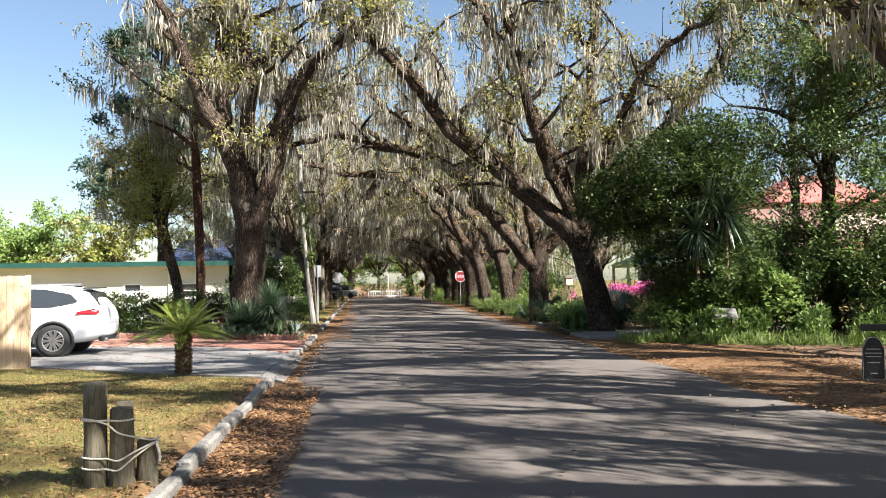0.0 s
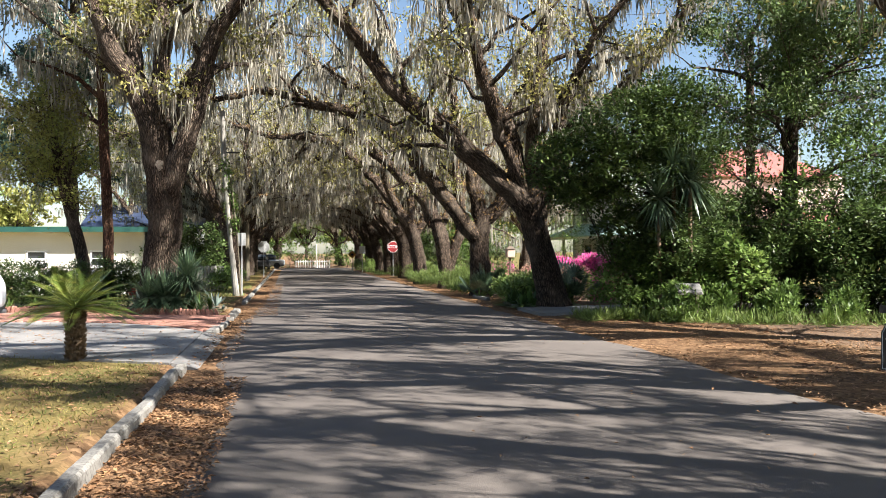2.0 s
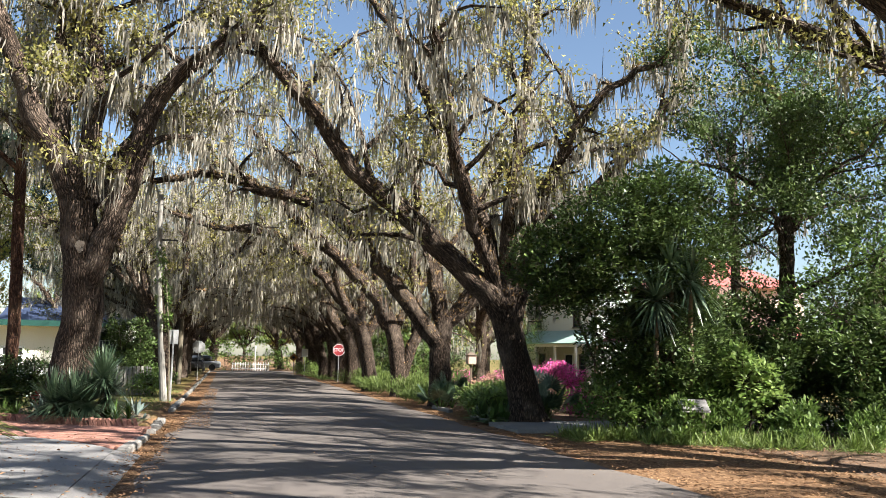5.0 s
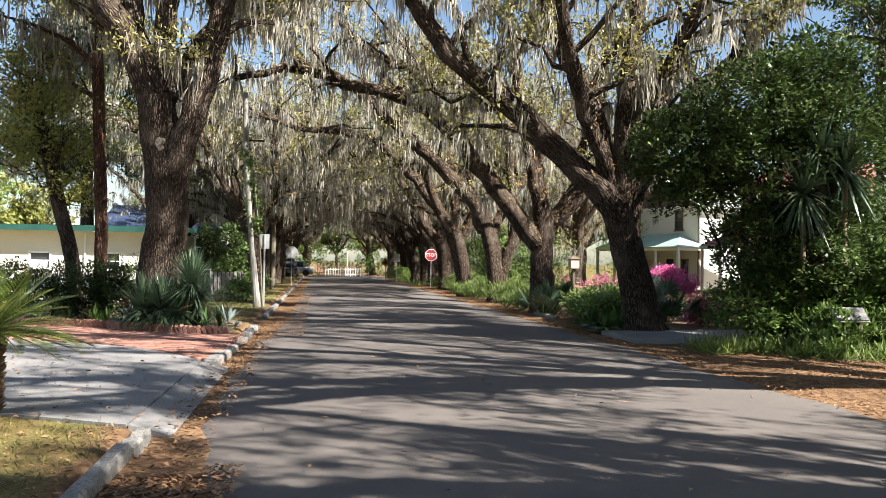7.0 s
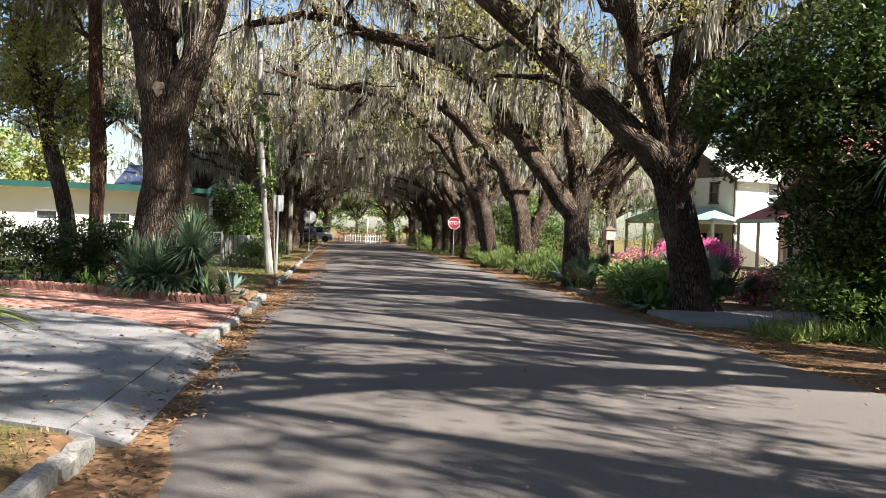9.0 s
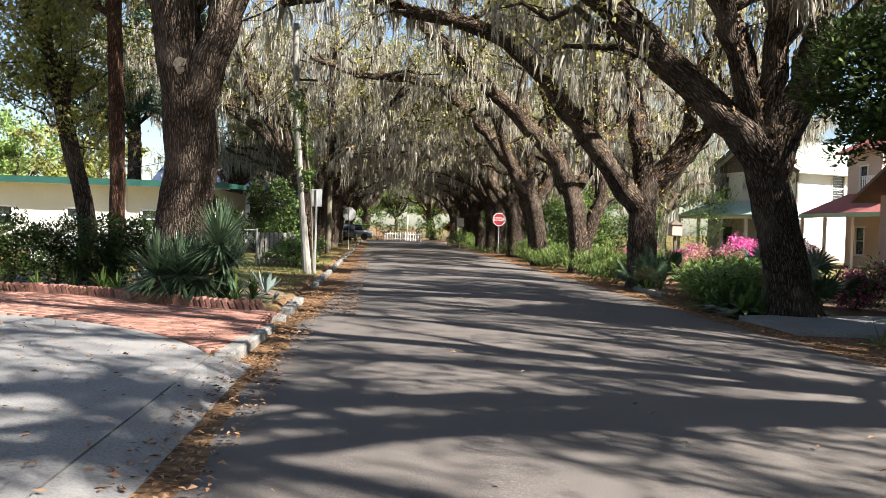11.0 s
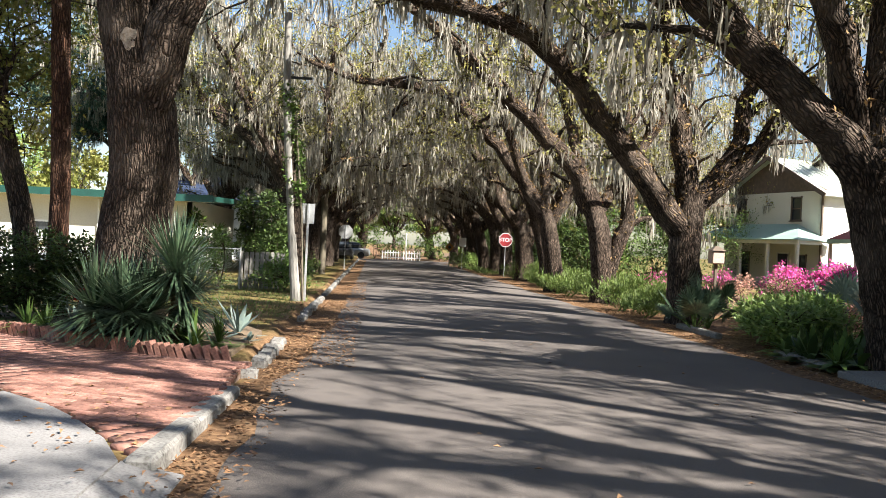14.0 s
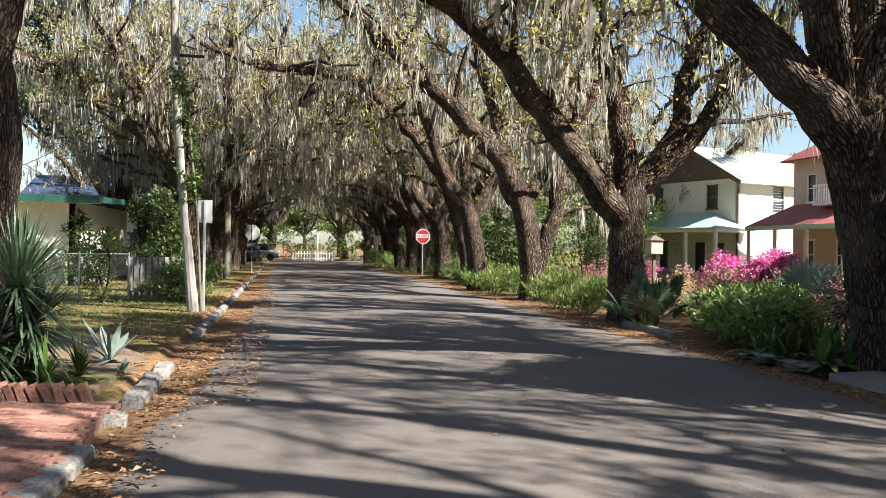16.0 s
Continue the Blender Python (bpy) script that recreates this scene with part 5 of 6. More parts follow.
# ---- parked car ----
def car():
    """Mid-size white sport utility; local +x is its tail."""
    ob = thing("suv", (-10.55, 20.85, 0.112), "white sport utility vehicle parked on the driveway", "car", turn=3)
    # stations: x, sill, belt, roof, half-width at the belt, half-width at the roof
    st = [(-2.55, 0.42, 0.72, 0.74, 0.72, 0.60), (-2.35, 0.26, 0.9, 0.95, 0.86, 0.74), (-1.6, 0.25, 1.0, 1.06, 0.94, 0.84), (-1.0, 0.25, 1.05, 1.2, 0.96, 0.80), (-0.4, 0.25, 1.08, 1.62, 0.97, 0.68),
          (0.4, 0.25, 1.1, 1.72, 0.97, 0.67), (1.2, 0.25, 1.13, 1.7, 0.96, 0.66), (1.75, 0.27, 1.16, 1.63, 0.95, 0.64), (2.05, 0.3, 1.17, 1.56, 0.92, 0.62), (2.3, 0.36, 1.14, 1.3, 0.88, 0.66), (2.42, 0.42, 1.0, 1.06, 0.84, 0.7), (2.47, 0.5, 0.8, 0.84, 0.8, 0.7)]
    rows = []
    for x, s, b, t, wb, wr in st:
        ring = [(wb * 0.86, s), (wb * 0.98, s + 0.12), (wb * 1.0, (s + b) / 2), (wb * 0.985, b - 0.06), (wb * 0.95, b), (wr + (wb - wr) * 0.42, b + (t - b) * 0.5), (wr + 0.03, t - 0.07 * min(1, (t - b) * 3)), (wr - 0.08, t - 0.008), (wr * 0.5, t + 0.012)]
        full = [(x, -y, z) for y, z in ring] + [(x, y, z) for y, z in ring[::-1]]
        rows.append(full)
    w = len(rows[0])
    v = np.array(rows).reshape(-1, 3)
    f = [(j * w + i, (j + 1) * w + i, (j + 1) * w + i + 1, j * w + i + 1) for j in range(len(rows) - 1) for i in range(w - 1)]
    bm = bmesh.new()
    vs = [bm.verts.new(p) for p in v.tolist()]
    for q in f:
        bm.faces.new([vs[i] for i in q])
    bm.faces.new([vs[i] for i in range(w)])
    bm.faces.new([vs[(len(rows) - 1) * w + i] for i in range(w)])
    for j in range(len(rows) - 1):
        bm.faces.new([vs[j * w], vs[(j + 1) * w], vs[(j + 1) * w + w - 1], vs[j * w + w - 1]])
    body = part("body", bm, M["carpaint"], ob, smooth=True)
    md = body.modifiers.new("round", "SUBSURF")
    md.levels = md.render_levels = 2

    def patch(name, pts, material, parent, label="", off=0.012, thick=0.01):
        b2 = bmesh.new()
        a = [b2.verts.new(p) for p in pts]
        fc = b2.faces.new(a)
        b2.normal_update()
        nrm = fc.normal.copy()
        c = Vector(np.mean([p[:] for p in pts], axis=0).tolist())
        if nrm.dot(c - Vector((0.4, 0, 0.8))) < 0:
            nrm = -nrm
        for vv in b2.verts:
            vv.co += nrm * off
        ex = bmesh.ops.extrude_face_region(b2, geom=[fc])
        for g in ex["geom"]:
            if isinstance(g, bmesh.types.BMVert):
                g.co -= nrm * thick
        return part(name, b2, material, parent, label)

    for sd in (-1, 1):
        patch("side_window", [(0.55, sd * 0.905, 1.17), (1.35, sd * 0.9, 1.19), (1.88, sd * 0.85, 1.3), (1.7, sd * 0.76, 1.47), (1.1, sd * 0.725, 1.6), (0.55, sd * 0.72, 1.625)], M["glass"], ob, "dark tinted glass", 0.02)
        patch("side_window", [(-0.6, sd * 0.905, 1.15), (0.47, sd * 0.905, 1.17), (0.47, sd * 0.72, 1.625), (-0.2, sd * 0.73, 1.59)], M["glass"], ob, "dark tinted glass", 0.02)
        patch("tail_lamp", [(1.83, sd * 0.935, 1.0), (2.31, sd * 0.86, 0.99), (2.36, sd * 0.8, 1.03), (2.34, sd * 0.79, 1.09), (2.24, sd * 0.87, 1.12), (1.9, sd * 0.935, 1.06)], M["lamp_red"], ob, "red tail lamp", 0.03, 0.03)
        for wx in (1.35, -1.6):
            y = sd * 0.83
            rot = Euler((radians(90), 0, 0)).to_matrix()
            arch = [(wx + 0.45 * math.cos(a), y + sd * 0.145, 0.37 + 0.45 * math.sin(a)) for a in np.linspace(-0.1, np.pi + 0.1, 15)]
            put("wheel_arch", raw_mesh("wheel_arch", *tube(np.array(arch), np.full(15, 0.035), 6)), M["black"], ob, "black wheel arch trim", smooth=True)
            # Closed body: a black drum paints the shade inside the arch.
            part("arch_shadow", cyl(bmesh.new(), 0.43, 0.3, (wx, y - sd * 0.02, 0.38), rot, 24), M["black"], ob, "black disc in place of wheel well shade")
            ring = [(0.24, -0.11), (0.27, -0.125), (0.34, -0.125), (0.375, -0.09), (0.38, 0.0), (0.375, 0.09), (0.34, 0.125), (0.27, 0.125), (0.24, 0.11)]
            n = 36
            v = np.array([(wx + q * math.cos(2 * np.pi * k / n), y + sd * 0.05 + o, 0.38 + q * math.sin(2 * np.pi * k / n)) for k in range(n) for q, o in ring])
            m = len(ring)
            f = np.array([(k * m + i, k * m + (i + 1) % m, ((k + 1) % n) * m + (i + 1) % m, ((k + 1) % n) * m + i) for k in range(n) for i in range(m)])
            tyre = put("wheel", raw_mesh("wheel", v, f), M["rubber"], ob, "black tyre on a silver rim", smooth=True)
            bm = cyl(bmesh.new(), 0.05, 0.05, (wx, y + sd * 0.16, 0.38), rot, 12)
            for k in range(20):
                a = 2 * np.pi * (k // 2) / 10 + (0.11 if k % 2 else -0.11)
                box(bm, (0.2, 0.03, 0.026), (wx + 0.14 * math.cos(a), y + sd * 0.15, 0.38 + 0.14 * math.sin(a)), Euler((0, -a, 0)).to_matrix())
            part("rim", bm, M["alloy"], tyre, "silver multi-spoke rim")
            put("rim_ring", raw_mesh("rim_ring", *tube(np.array([(wx + 0.245 * math.cos(a), y + sd * 0.155, 0.38 + 0.245 * math.sin(a)) for a in np.linspace(0, 2 * np.pi, 33)]), np.full(33, 0.016), 6)), M["alloy"], tyre, smooth=True)
            part("rim_back", cyl(bmesh.new(), 0.235, 0.02, (wx, y + sd * 0.1, 0.38), rot, 24), M["black"], tyre)
    patch("rear_window", [(2.1, -0.6, 1.52), (2.1, 0.6, 1.52), (2.32, 0.68, 1.2), (2.32, -0.68, 1.2)], M["glass"], ob, "dark rear glass", 0.02)
    boxed("spoiler", (0.28, 1.2, 0.035), (2.06, 0, 1.625), M["black"], ob, "dark roof spoiler", 0.012)
    boxed("bumper", (0.12, 1.5, 0.13), (2.38, 0, 0.4), M["black"], ob, "dark lower bumper", 0.03)
    boxed("number_plate", (0.02, 0.32, 0.16), (2.485, 0, 0.86), M["sign_white"], ob, "plain pale plate")
    for sd in (-1, 1):
        part("exhaust", cyl(bmesh.new(), 0.045, 0.16, (2.42, sd * 0.55, 0.36), Euler((0, radians(90), 0)).to_matrix(), 12), M["alloy"], ob, "chrome tailpipe")
        boxed("roof_rail", (1.9, 0.03, 0.03), (0.6, sd * 0.62, 1.735), M["alloy"], ob, "silver roof rail", 0.008)
        boxed("sill", (2.2, 0.05, 0.14), (-0.1, sd * 0.9, 0.3), M["black"], ob, "black sill cladding", 0.015)
    return ob


car()


# ---- houses ----
def wall(name, origin, direction, length, height, holes, material, parent, label="", thick=0.2):
    """A wall with real openings: holes are (start, bottom, width, height) along it."""
    us = sorted({0.0, length, *[h[0] for h in holes], *[h[0] + h[2] for h in holes]})
    zs = sorted({0.0, height, *[h[1] for h in holes], *[h[1] + h[3] for h in holes]})
    bm = bmesh.new()
    for a, b in zip(us, us[1:]):
        for c, d in zip(zs, zs[1:]):
            mu, mz = (a + b) / 2, (c + d) / 2
            if any(h[0] < mu < h[0] + h[2] and h[1] < mz < h[1] + h[3] for h in holes):
                continue
            box(bm, (b - a, thick, d - c), (mu, thick / 2, mz))
    bmesh.ops.remove_doubles(bm, verts=bm.verts, dist=0.0005)
    ob = part(name, bm, material, parent, label)
    ob.matrix_basis = pose(*origin, 0, 0, direction)
    return ob


def window(parent, origin, direction, u, z, w, h, frame_mat, thick=0.2, bars=True, name="window"):
    """Frame, dark pane, sill and meeting rail set into an opening."""
    bm = bmesh.new()
    for dx, dz, sx, sz in ((0.035, h / 2, 0.07, h + 0.08), (w - 0.035, h / 2, 0.07, h + 0.08), (w / 2, 0.03, w + 0.1, 0.07), (w / 2, h - 0.03, w + 0.1, 0.07)):
        box(bm, (sx, 0.08, sz), (u + dx, 0.0, z + dz))
    if bars:
        box(bm, (w, 0.05, 0.045), (u + w / 2, 0.03, z + h / 2))
    fr = part(name, bm, frame_mat, parent)
    fr.matrix_basis = pose(*origin, 0, 0, direction)
    part("pane", box(bmesh.new(), (w - 0.05, 0.012, h - 0.02), (u + w / 2, 0.07, z + h / 2)), M["glass"], fr, "dark glass")
    part("sill", box(bmesh.new(), (w + 0.16, 0.14, 0.05), (u + w / 2, -0.03, z - 0.035), bevel=0.008), frame_mat, fr)
    return fr


def slope(name, pts, material, parent, label="", thick=0.08, ribs=0.0):
    """A roof plane from its corners, with standing seams when ribs is given."""
    bm = bmesh.new()
    seams = []
    vs = [bm.verts.new(p) for p in pts]
    f = bm.faces.new(vs)
    ex = bmesh.ops.extrude_face_region(bm, geom=[f])
    for g in ex["geom"]:
        if isinstance(g, bmesh.types.BMVert):
            g.co.z -= thick
    if ribs and len(pts) == 4:
        a, b, c, d = [Vector(p) for p in pts]
        n = int((b - a).length / ribs)
        for k in range(1, n):
            p, q = a.lerp(b, k / n), d.lerp(c, k / n)
            rot = (q - p).to_track_quat("Y", "Z").to_matrix()
            seams.append((p, q, rot))
    roof = part(name, bm, material, parent, label)
    for p, q, rot in seams:
        part("seam", box(bmesh.new(), (0.035, (q - p).length, 0.035), (p + q) / 2 + Vector((0, 0, 0.015)), rot), material, roof)
    return roof


def cottage():
    """Two-storey cream house with a hipped porch roof; its gable faces the road."""
    ob = thing("cream_house", (23.9, 60, 0.0), "two-storey cream house with pale metal roof and porch", "house", turn=17)
    gh = [(1.0, 4.15, 0.8, 1.45), (5.6, 4.15, 0.85, 1.45)]
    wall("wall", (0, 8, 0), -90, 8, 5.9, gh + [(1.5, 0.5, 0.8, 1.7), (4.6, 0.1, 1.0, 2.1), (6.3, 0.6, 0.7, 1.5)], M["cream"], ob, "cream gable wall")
    for u, z, w, h in gh:
        window(ob, (0, 8, 0), -90, u, z, w, h, M["brown_trim"])
    window(ob, (0, 8, 0), -90, 1.5, 0.5, 0.8, 1.7, M["brown_trim"])
    window(ob, (0, 8, 0), -90, 6.3, 0.6, 0.7, 1.5, M["brown_trim"])
    window(ob, (0, 8, 0), -90, 4.6, 0.1, 1.0, 2.1, M["white"], bars=False, name="door")
    # Sun and shade put into the paint: white on this side, cream on the gable.
    wall("wall", (0, 0, 0), 0, 9, 5.9, [(2.8, 3.9, 1.1, 1.7)], M["white"], ob, "clapboard wall painted white for its sunlit look")
    window(ob, (0, 0, 0), 0, 2.8, 3.9, 1.1, 1.7, M["white"])
    for k in range(36):
        boxed("clapboard", (8.98, 0.018, 0.012), (4.5, -0.008, 0.16 + 0.16 * k), M["white"], ob)
    bm = bmesh.new()
    vs = [bm.verts.new(p) for p in ((0.02, -0.2, 5.9), (0.02, 8.2, 5.9), (0.02, 4, 8.0))]
    f = bm.faces.new(vs)
    ex = bmesh.ops.extrude_face_region(bm, geom=[f])
    for g in ex["geom"]:
        if isinstance(g, bmesh.types.BMVert):
            g.co.x += 0.2
    part("gable", bm, M["brown_trim"], ob, "dark brown gable")
    slope("roof", [(-0.5, -0.6, 5.65), (9.4, -0.6, 5.65), (9.4, 4, 8.15), (-0.5, 4, 8.15)], M["pale_roof"], ob, "pale metal roof", 0.1, 0.45)
    slope("roof", [(9.4, 8.6, 5.65), (-0.5, 8.6, 5.65), (-0.5, 4, 8.15), (9.4, 4, 8.15)], M["pale_roof"], ob, "pale metal roof", 0.1, 0.45)
    for sg in (-1, 1):
        rot = Euler((math.atan2(2.5, 4.6) * -sg, 0, 0)).to_matrix()
        boxed("rake_board", (0.07, 5.3, 0.26), (-0.54, 4 + sg * 2.33, 6.83), M["brown_trim"], ob, "dark brown rake board", 0.0, rot)
    boxed("corner_board", (0.1, 0.1, 5.9), (-0.03, -0.03, 2.95), M["brown_trim"], ob)
    # porch round the gable side
    slope("porch_roof", [(-2.4, 8.6, 2.95), (-2.4, -0.7, 2.95), (-0.02, 1.8, 3.95), (-0.02, 7.6, 3.95)], M["green_roof"], ob, "green metal porch roof", 0.07)
    slope("porch_roof", [(-2.4, -0.7, 2.95), (0.9, -0.7, 2.95), (-0.02, 1.8, 3.95)], M["green_roof"], ob, "green metal porch roof", 0.07)
    boxed("porch_beam", (0.14, 9.2, 0.2), (-2.25, 4.0, 2.78), M["cream"], ob)
    boxed("porch_beam", (3.0, 0.14, 0.2), (-0.75, -0.55, 2.78), M["cream"], ob)
    boxed("porch_floor", (2.4, 9.2, 0.3), (-1.22, 4, 0.15), M["concrete"], ob)
    for y in (-0.5, 1.8, 4.1, 6.4, 8.5):
        boxed("porch_post", (0.17, 0.17, 2.4), (-2.25, y, 1.5), M["cream"], ob, bevel=0.01)
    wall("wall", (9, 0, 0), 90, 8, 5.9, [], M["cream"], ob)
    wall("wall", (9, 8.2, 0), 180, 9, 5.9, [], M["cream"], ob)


def red_house():
    """Tan house with red roof, green fascia and a balcony."""
    ob = thing("red_roofed_house", (22.2, 50.0, 0), "tan house with red porch roof and white balcony", "house")
    wall("wall", (2.6, 6, 0), -90, 6, 6.6, [(1.2, 4.2, 0.8, 1.5), (3.8, 4.2, 0.8, 1.5), (1.0, 0.7, 0.9, 1.6), (3.6, 0.7, 0.9, 1.6)], M["tan"], ob, "tan siding")
    wall("wall", (2.6, 0, 0), 0, 9, 6.6, [(1.2, 4.2, 0.8, 1.5), (1.2, 0.7, 0.9, 1.6)], M["tan"], ob, "tan siding")
    for u in (1.2, 3.8):
        window(ob, (2.6, 6, 0), -90, u, 4.2, 0.8, 1.5, M["white"])
    for u in (1.0, 3.6):
        window(ob, (2.6, 6, 0), -90, u, 0.7, 0.9, 1.6, M["white"])
    window(ob, (2.6, 0, 0), 0, 1.2, 4.2, 0.8, 1.5, M["white"])
    window(ob, (2.6, 0, 0), 0, 1.2, 0.7, 0.9, 1.6, M["white"])
    slope("roof", [(2.1, -0.5, 6.5), (11, -0.5, 6.5), (8, 3, 8.6), (5, 3, 8.6)], M["red_roof"], ob)
    slope("roof", [(2.1, 6.5, 6.5), (2.1, -0.5, 6.5), (5, 3, 8.6)], M["red_roof"], ob)
    slope("roof", [(11, 6.5, 6.5), (2.1, 6.5, 6.5), (5, 3, 8.6), (8, 3, 8.6)], M["red_roof"], ob)
    slope("porch_roof", [(0, 6.3, 2.95), (0, -1.6, 2.95), (2.58, 0.2, 4.15), (2.58, 5.9, 4.15)], M["red_roof"], ob, "red shingle porch roof")
    slope("porch_roof", [(0, -1.6, 2.95), (11, -1.6, 2.95), (11, 0, 4.15), (2.58, 0, 4.15)], M["red_roof"], ob, "red shingle porch roof")
    boxed("fascia", (0.06, 7.9, 0.22), (-0.02, 2.35, 2.83), M["green_roof"], ob, "pale green fascia")
    boxed("fascia", (11, 0.06, 0.22), (5.5, -1.62, 2.83), M["green_roof"], ob, "pale green fascia")
    for y in (-1.45, 1.2, 3.8, 6.2):
        boxed("porch_post", (0.15, 0.15, 2.75), (0.12, y, 1.38), M["tan"], ob, bevel=0.01)
    for x in (2.5, 5, 7.5):
        boxed("porch_post", (0.15, 0.15, 2.75), (x, -1.5, 1.38), M["tan"], ob, bevel=0.01)
    rail = thing("balcony", (0, 0, 0), "", "")
    rail.parent = ob
    boxed("balcony_floor", (1.2, 2.6, 0.12), (1.9, 1.2, 3.98), M["white"], rail)
    boxed("balcony_rail", (0.06, 2.6, 0.07), (1.32, 1.2, 4.9), M["white"], rail)
    for k in range(14):
        boxed("baluster", (0.05, 0.05, 0.88), (1.32, 0.0 + 0.19 * k - 0.05, 4.46), M["white"], rail)
    fl = thing("flag", (23.1, 49.9, 4.9), "striped flag drooping on a slanted pole", "flag")
    put("flagpole", raw_mesh("flagpole", *tube(np.array([[0.4, 0, -0.6], [0, -0.2, 0.2], [-0.4, -0.4, 1.0]]), [0.02, 0.02, 0.015], 6)), M["white"], fl)
    for k in range(7):
        u = np.linspace(0, 1, 6)
        v = np.array([(-0.35 + 0.45 * a + 0.03 * math.sin(9 * a + k), -0.38 + 0.1 * math.sin(5 * a), 0.88 - 0.12 * k - 0.55 * a + d) for a in u for d in (0, -0.115)])
        put("stripe", raw_mesh("stripe", v, np.array([(2 * i, 2 * i + 1, 2 * i + 3, 2 * i + 2) for i in range(5)])), M["sign_red"] if k % 2 == 0 else M["sign_white"], fl)


def motel():
    """Long low cream building with a green fascia."""
    ob = thing("low_building", (-8.9, 45.6, -0.25), "long low cream building with dark green eaves", "house")
    L = 34.0
    holes = [(L - 2.8 - 3.0 * k, 1.35, 0.95, 0.8) for k in range(10)]
    wall("wall", (-L, 0, 0), 0, L, 3.15, holes, M["cream"], ob, "cream painted wall")
    for k, (u, z, w, h) in enumerate(holes):
        window(ob, (-L, 0, 0), 0, u, z, w, h, M["white"])
        if k in (1, 4, 6):
            cl = boxed("air_conditioner", (0.62, 0.4, 0.4), (-L + u + w / 2, -0.14, z + 0.22), M["white"], ob, "white window air conditioner", 0.02)
            for j in range(5):
                boxed("grille", (0.52, 0.012, 0.02), (-L + u + w / 2, -0.345, z + 0.1 + 0.06 * j), M["steel"], cl)
    wall("wall", (0, 0, 0), 90, 9, 3.15, [(1.6, 0.9, 0.9, 1.3), (4.2, 0.1, 0.9, 2.1)], M["cream"], ob, "cream end wall")
    window(ob, (0, 0, 0), 90, 1.6, 0.9, 0.9, 1.3, M["white"])
    window(ob, (0, 0, 0), 90, 4.2, 0.1, 0.9, 2.1, M["white"], bars=False, name="door")
    wall("wall", (0, 9.2, 0), 180, L, 3.15, [], M["cream"], ob)
    slope("roof", [(-L - 0.6, -0.75, 3.3), (0.9, -0.75, 3.3), (0.9, 9.8, 3.6), (-L - 0.6, 9.8, 3.6)], M["green_paint"], ob, "dark green roof edge", 0.2)
    boxed("fascia", (L + 1.5, 0.04, 0.26), (-L / 2 + 0.15, -0.78, 3.2), M["green_paint"], ob, "dark green fascia")
    boxed("soffit", (L + 1.3, 0.75, 0.04), (-L / 2 + 0.15, -0.38, 3.1), M["white"], ob)
    for x in (-3.4, -15.4):
        boxed("downpipe", (0.06, 0.06, 3.0), (x, -0.05, 1.5), M["white"], ob, "white conduit")
    boxed("planter_wall", (3.4, 0.12, 0.95), (-2.6, -6.2, 0.42), M["white"], ob, "white low board wall")


def back_house():
    ob = thing("white_house", (-16.6, 67, -1.6), "two-storey white house with blue roof", "house")
    hs = [(1.0, 3.4, 1.0, 1.4), (3.6, 3.4, 1.0, 1.4), (1.0, 0.7, 1.0, 1.5), (3.6, 0.7, 1.0, 1.5), (6.0, 3.4, 0.9, 1.4)]
    wall("wall", (0, 0, 0), 0, 7.6, 5.4, hs, M["white"], ob)
    for h in hs:
        window(ob, (0, 0, 0), 0, *h, M["white"])
    wall("wall", (7.6, 0, 0), 90, 8, 5.4, [(2, 3.4, 1, 1.4)], M["white"], ob)
    window(ob, (7.6, 0, 0), 90, 2, 3.4, 1, 1.4, M["white"])
    slope("roof", [(-0.5, -0.8, 5.3), (8.3, -0.8, 5.3), (8.3, 4, 7.2), (-0.5, 4, 7.2)], M["blue_roof"], ob, "dark blue roof")
    slope("roof", [(8.3, 8.6, 5.3), (-0.5, 8.6, 5.3), (-0.5, 4, 7.2), (8.3, 4, 7.2)], M["blue_roof"], ob, "dark blue roof")


def far_house(at, label, roof="pale_roof", w=9, h=3.4, turn=0, coat="white"):
    ob = thing("distant_house", at, label, "house", turn=turn)
    hs = [(1.2, 0.9, 1.0, 1.3), (w - 2.4, 0.9, 1.0, 1.3), (w / 2 - 0.5, 0.05, 0.95, 2.1)] if w > 5 else [(0.7, 0.9, 0.9, 1.3)]
    wall("wall", (0, 0, 0), 0, w, h, hs, M[coat], ob)
    for q in hs[:2]:
        window(ob, (0, 0, 0), 0, *q, M["white"])
    if len(hs) > 2:
        window(ob, (0, 0, 0), 0, *hs[2], M["brown_trim"], bars=False, name="door")
    wall("wall", (w, 0, 0), 90, 7, h, [], M[coat], ob)
    wall("wall", (0, 7, 0), -90, 7, h, [], M[coat], ob)
    slope("roof", [(-0.6, -0.8, h - 0.1), (w + 0.6, -0.8, h - 0.1), (w + 0.6, 3.5, h + 1.6), (-0.6, 3.5, h + 1.6)], M[roof], ob, "", 0.12, 0.5)
    slope("roof", [(w + 0.6, 7.8, h - 0.1), (-0.6, 7.8, h - 0.1), (-0.6, 3.5, h + 1.6), (w + 0.6, 3.5, h + 1.6)], M[roof], ob, "", 0.12, 0.5)


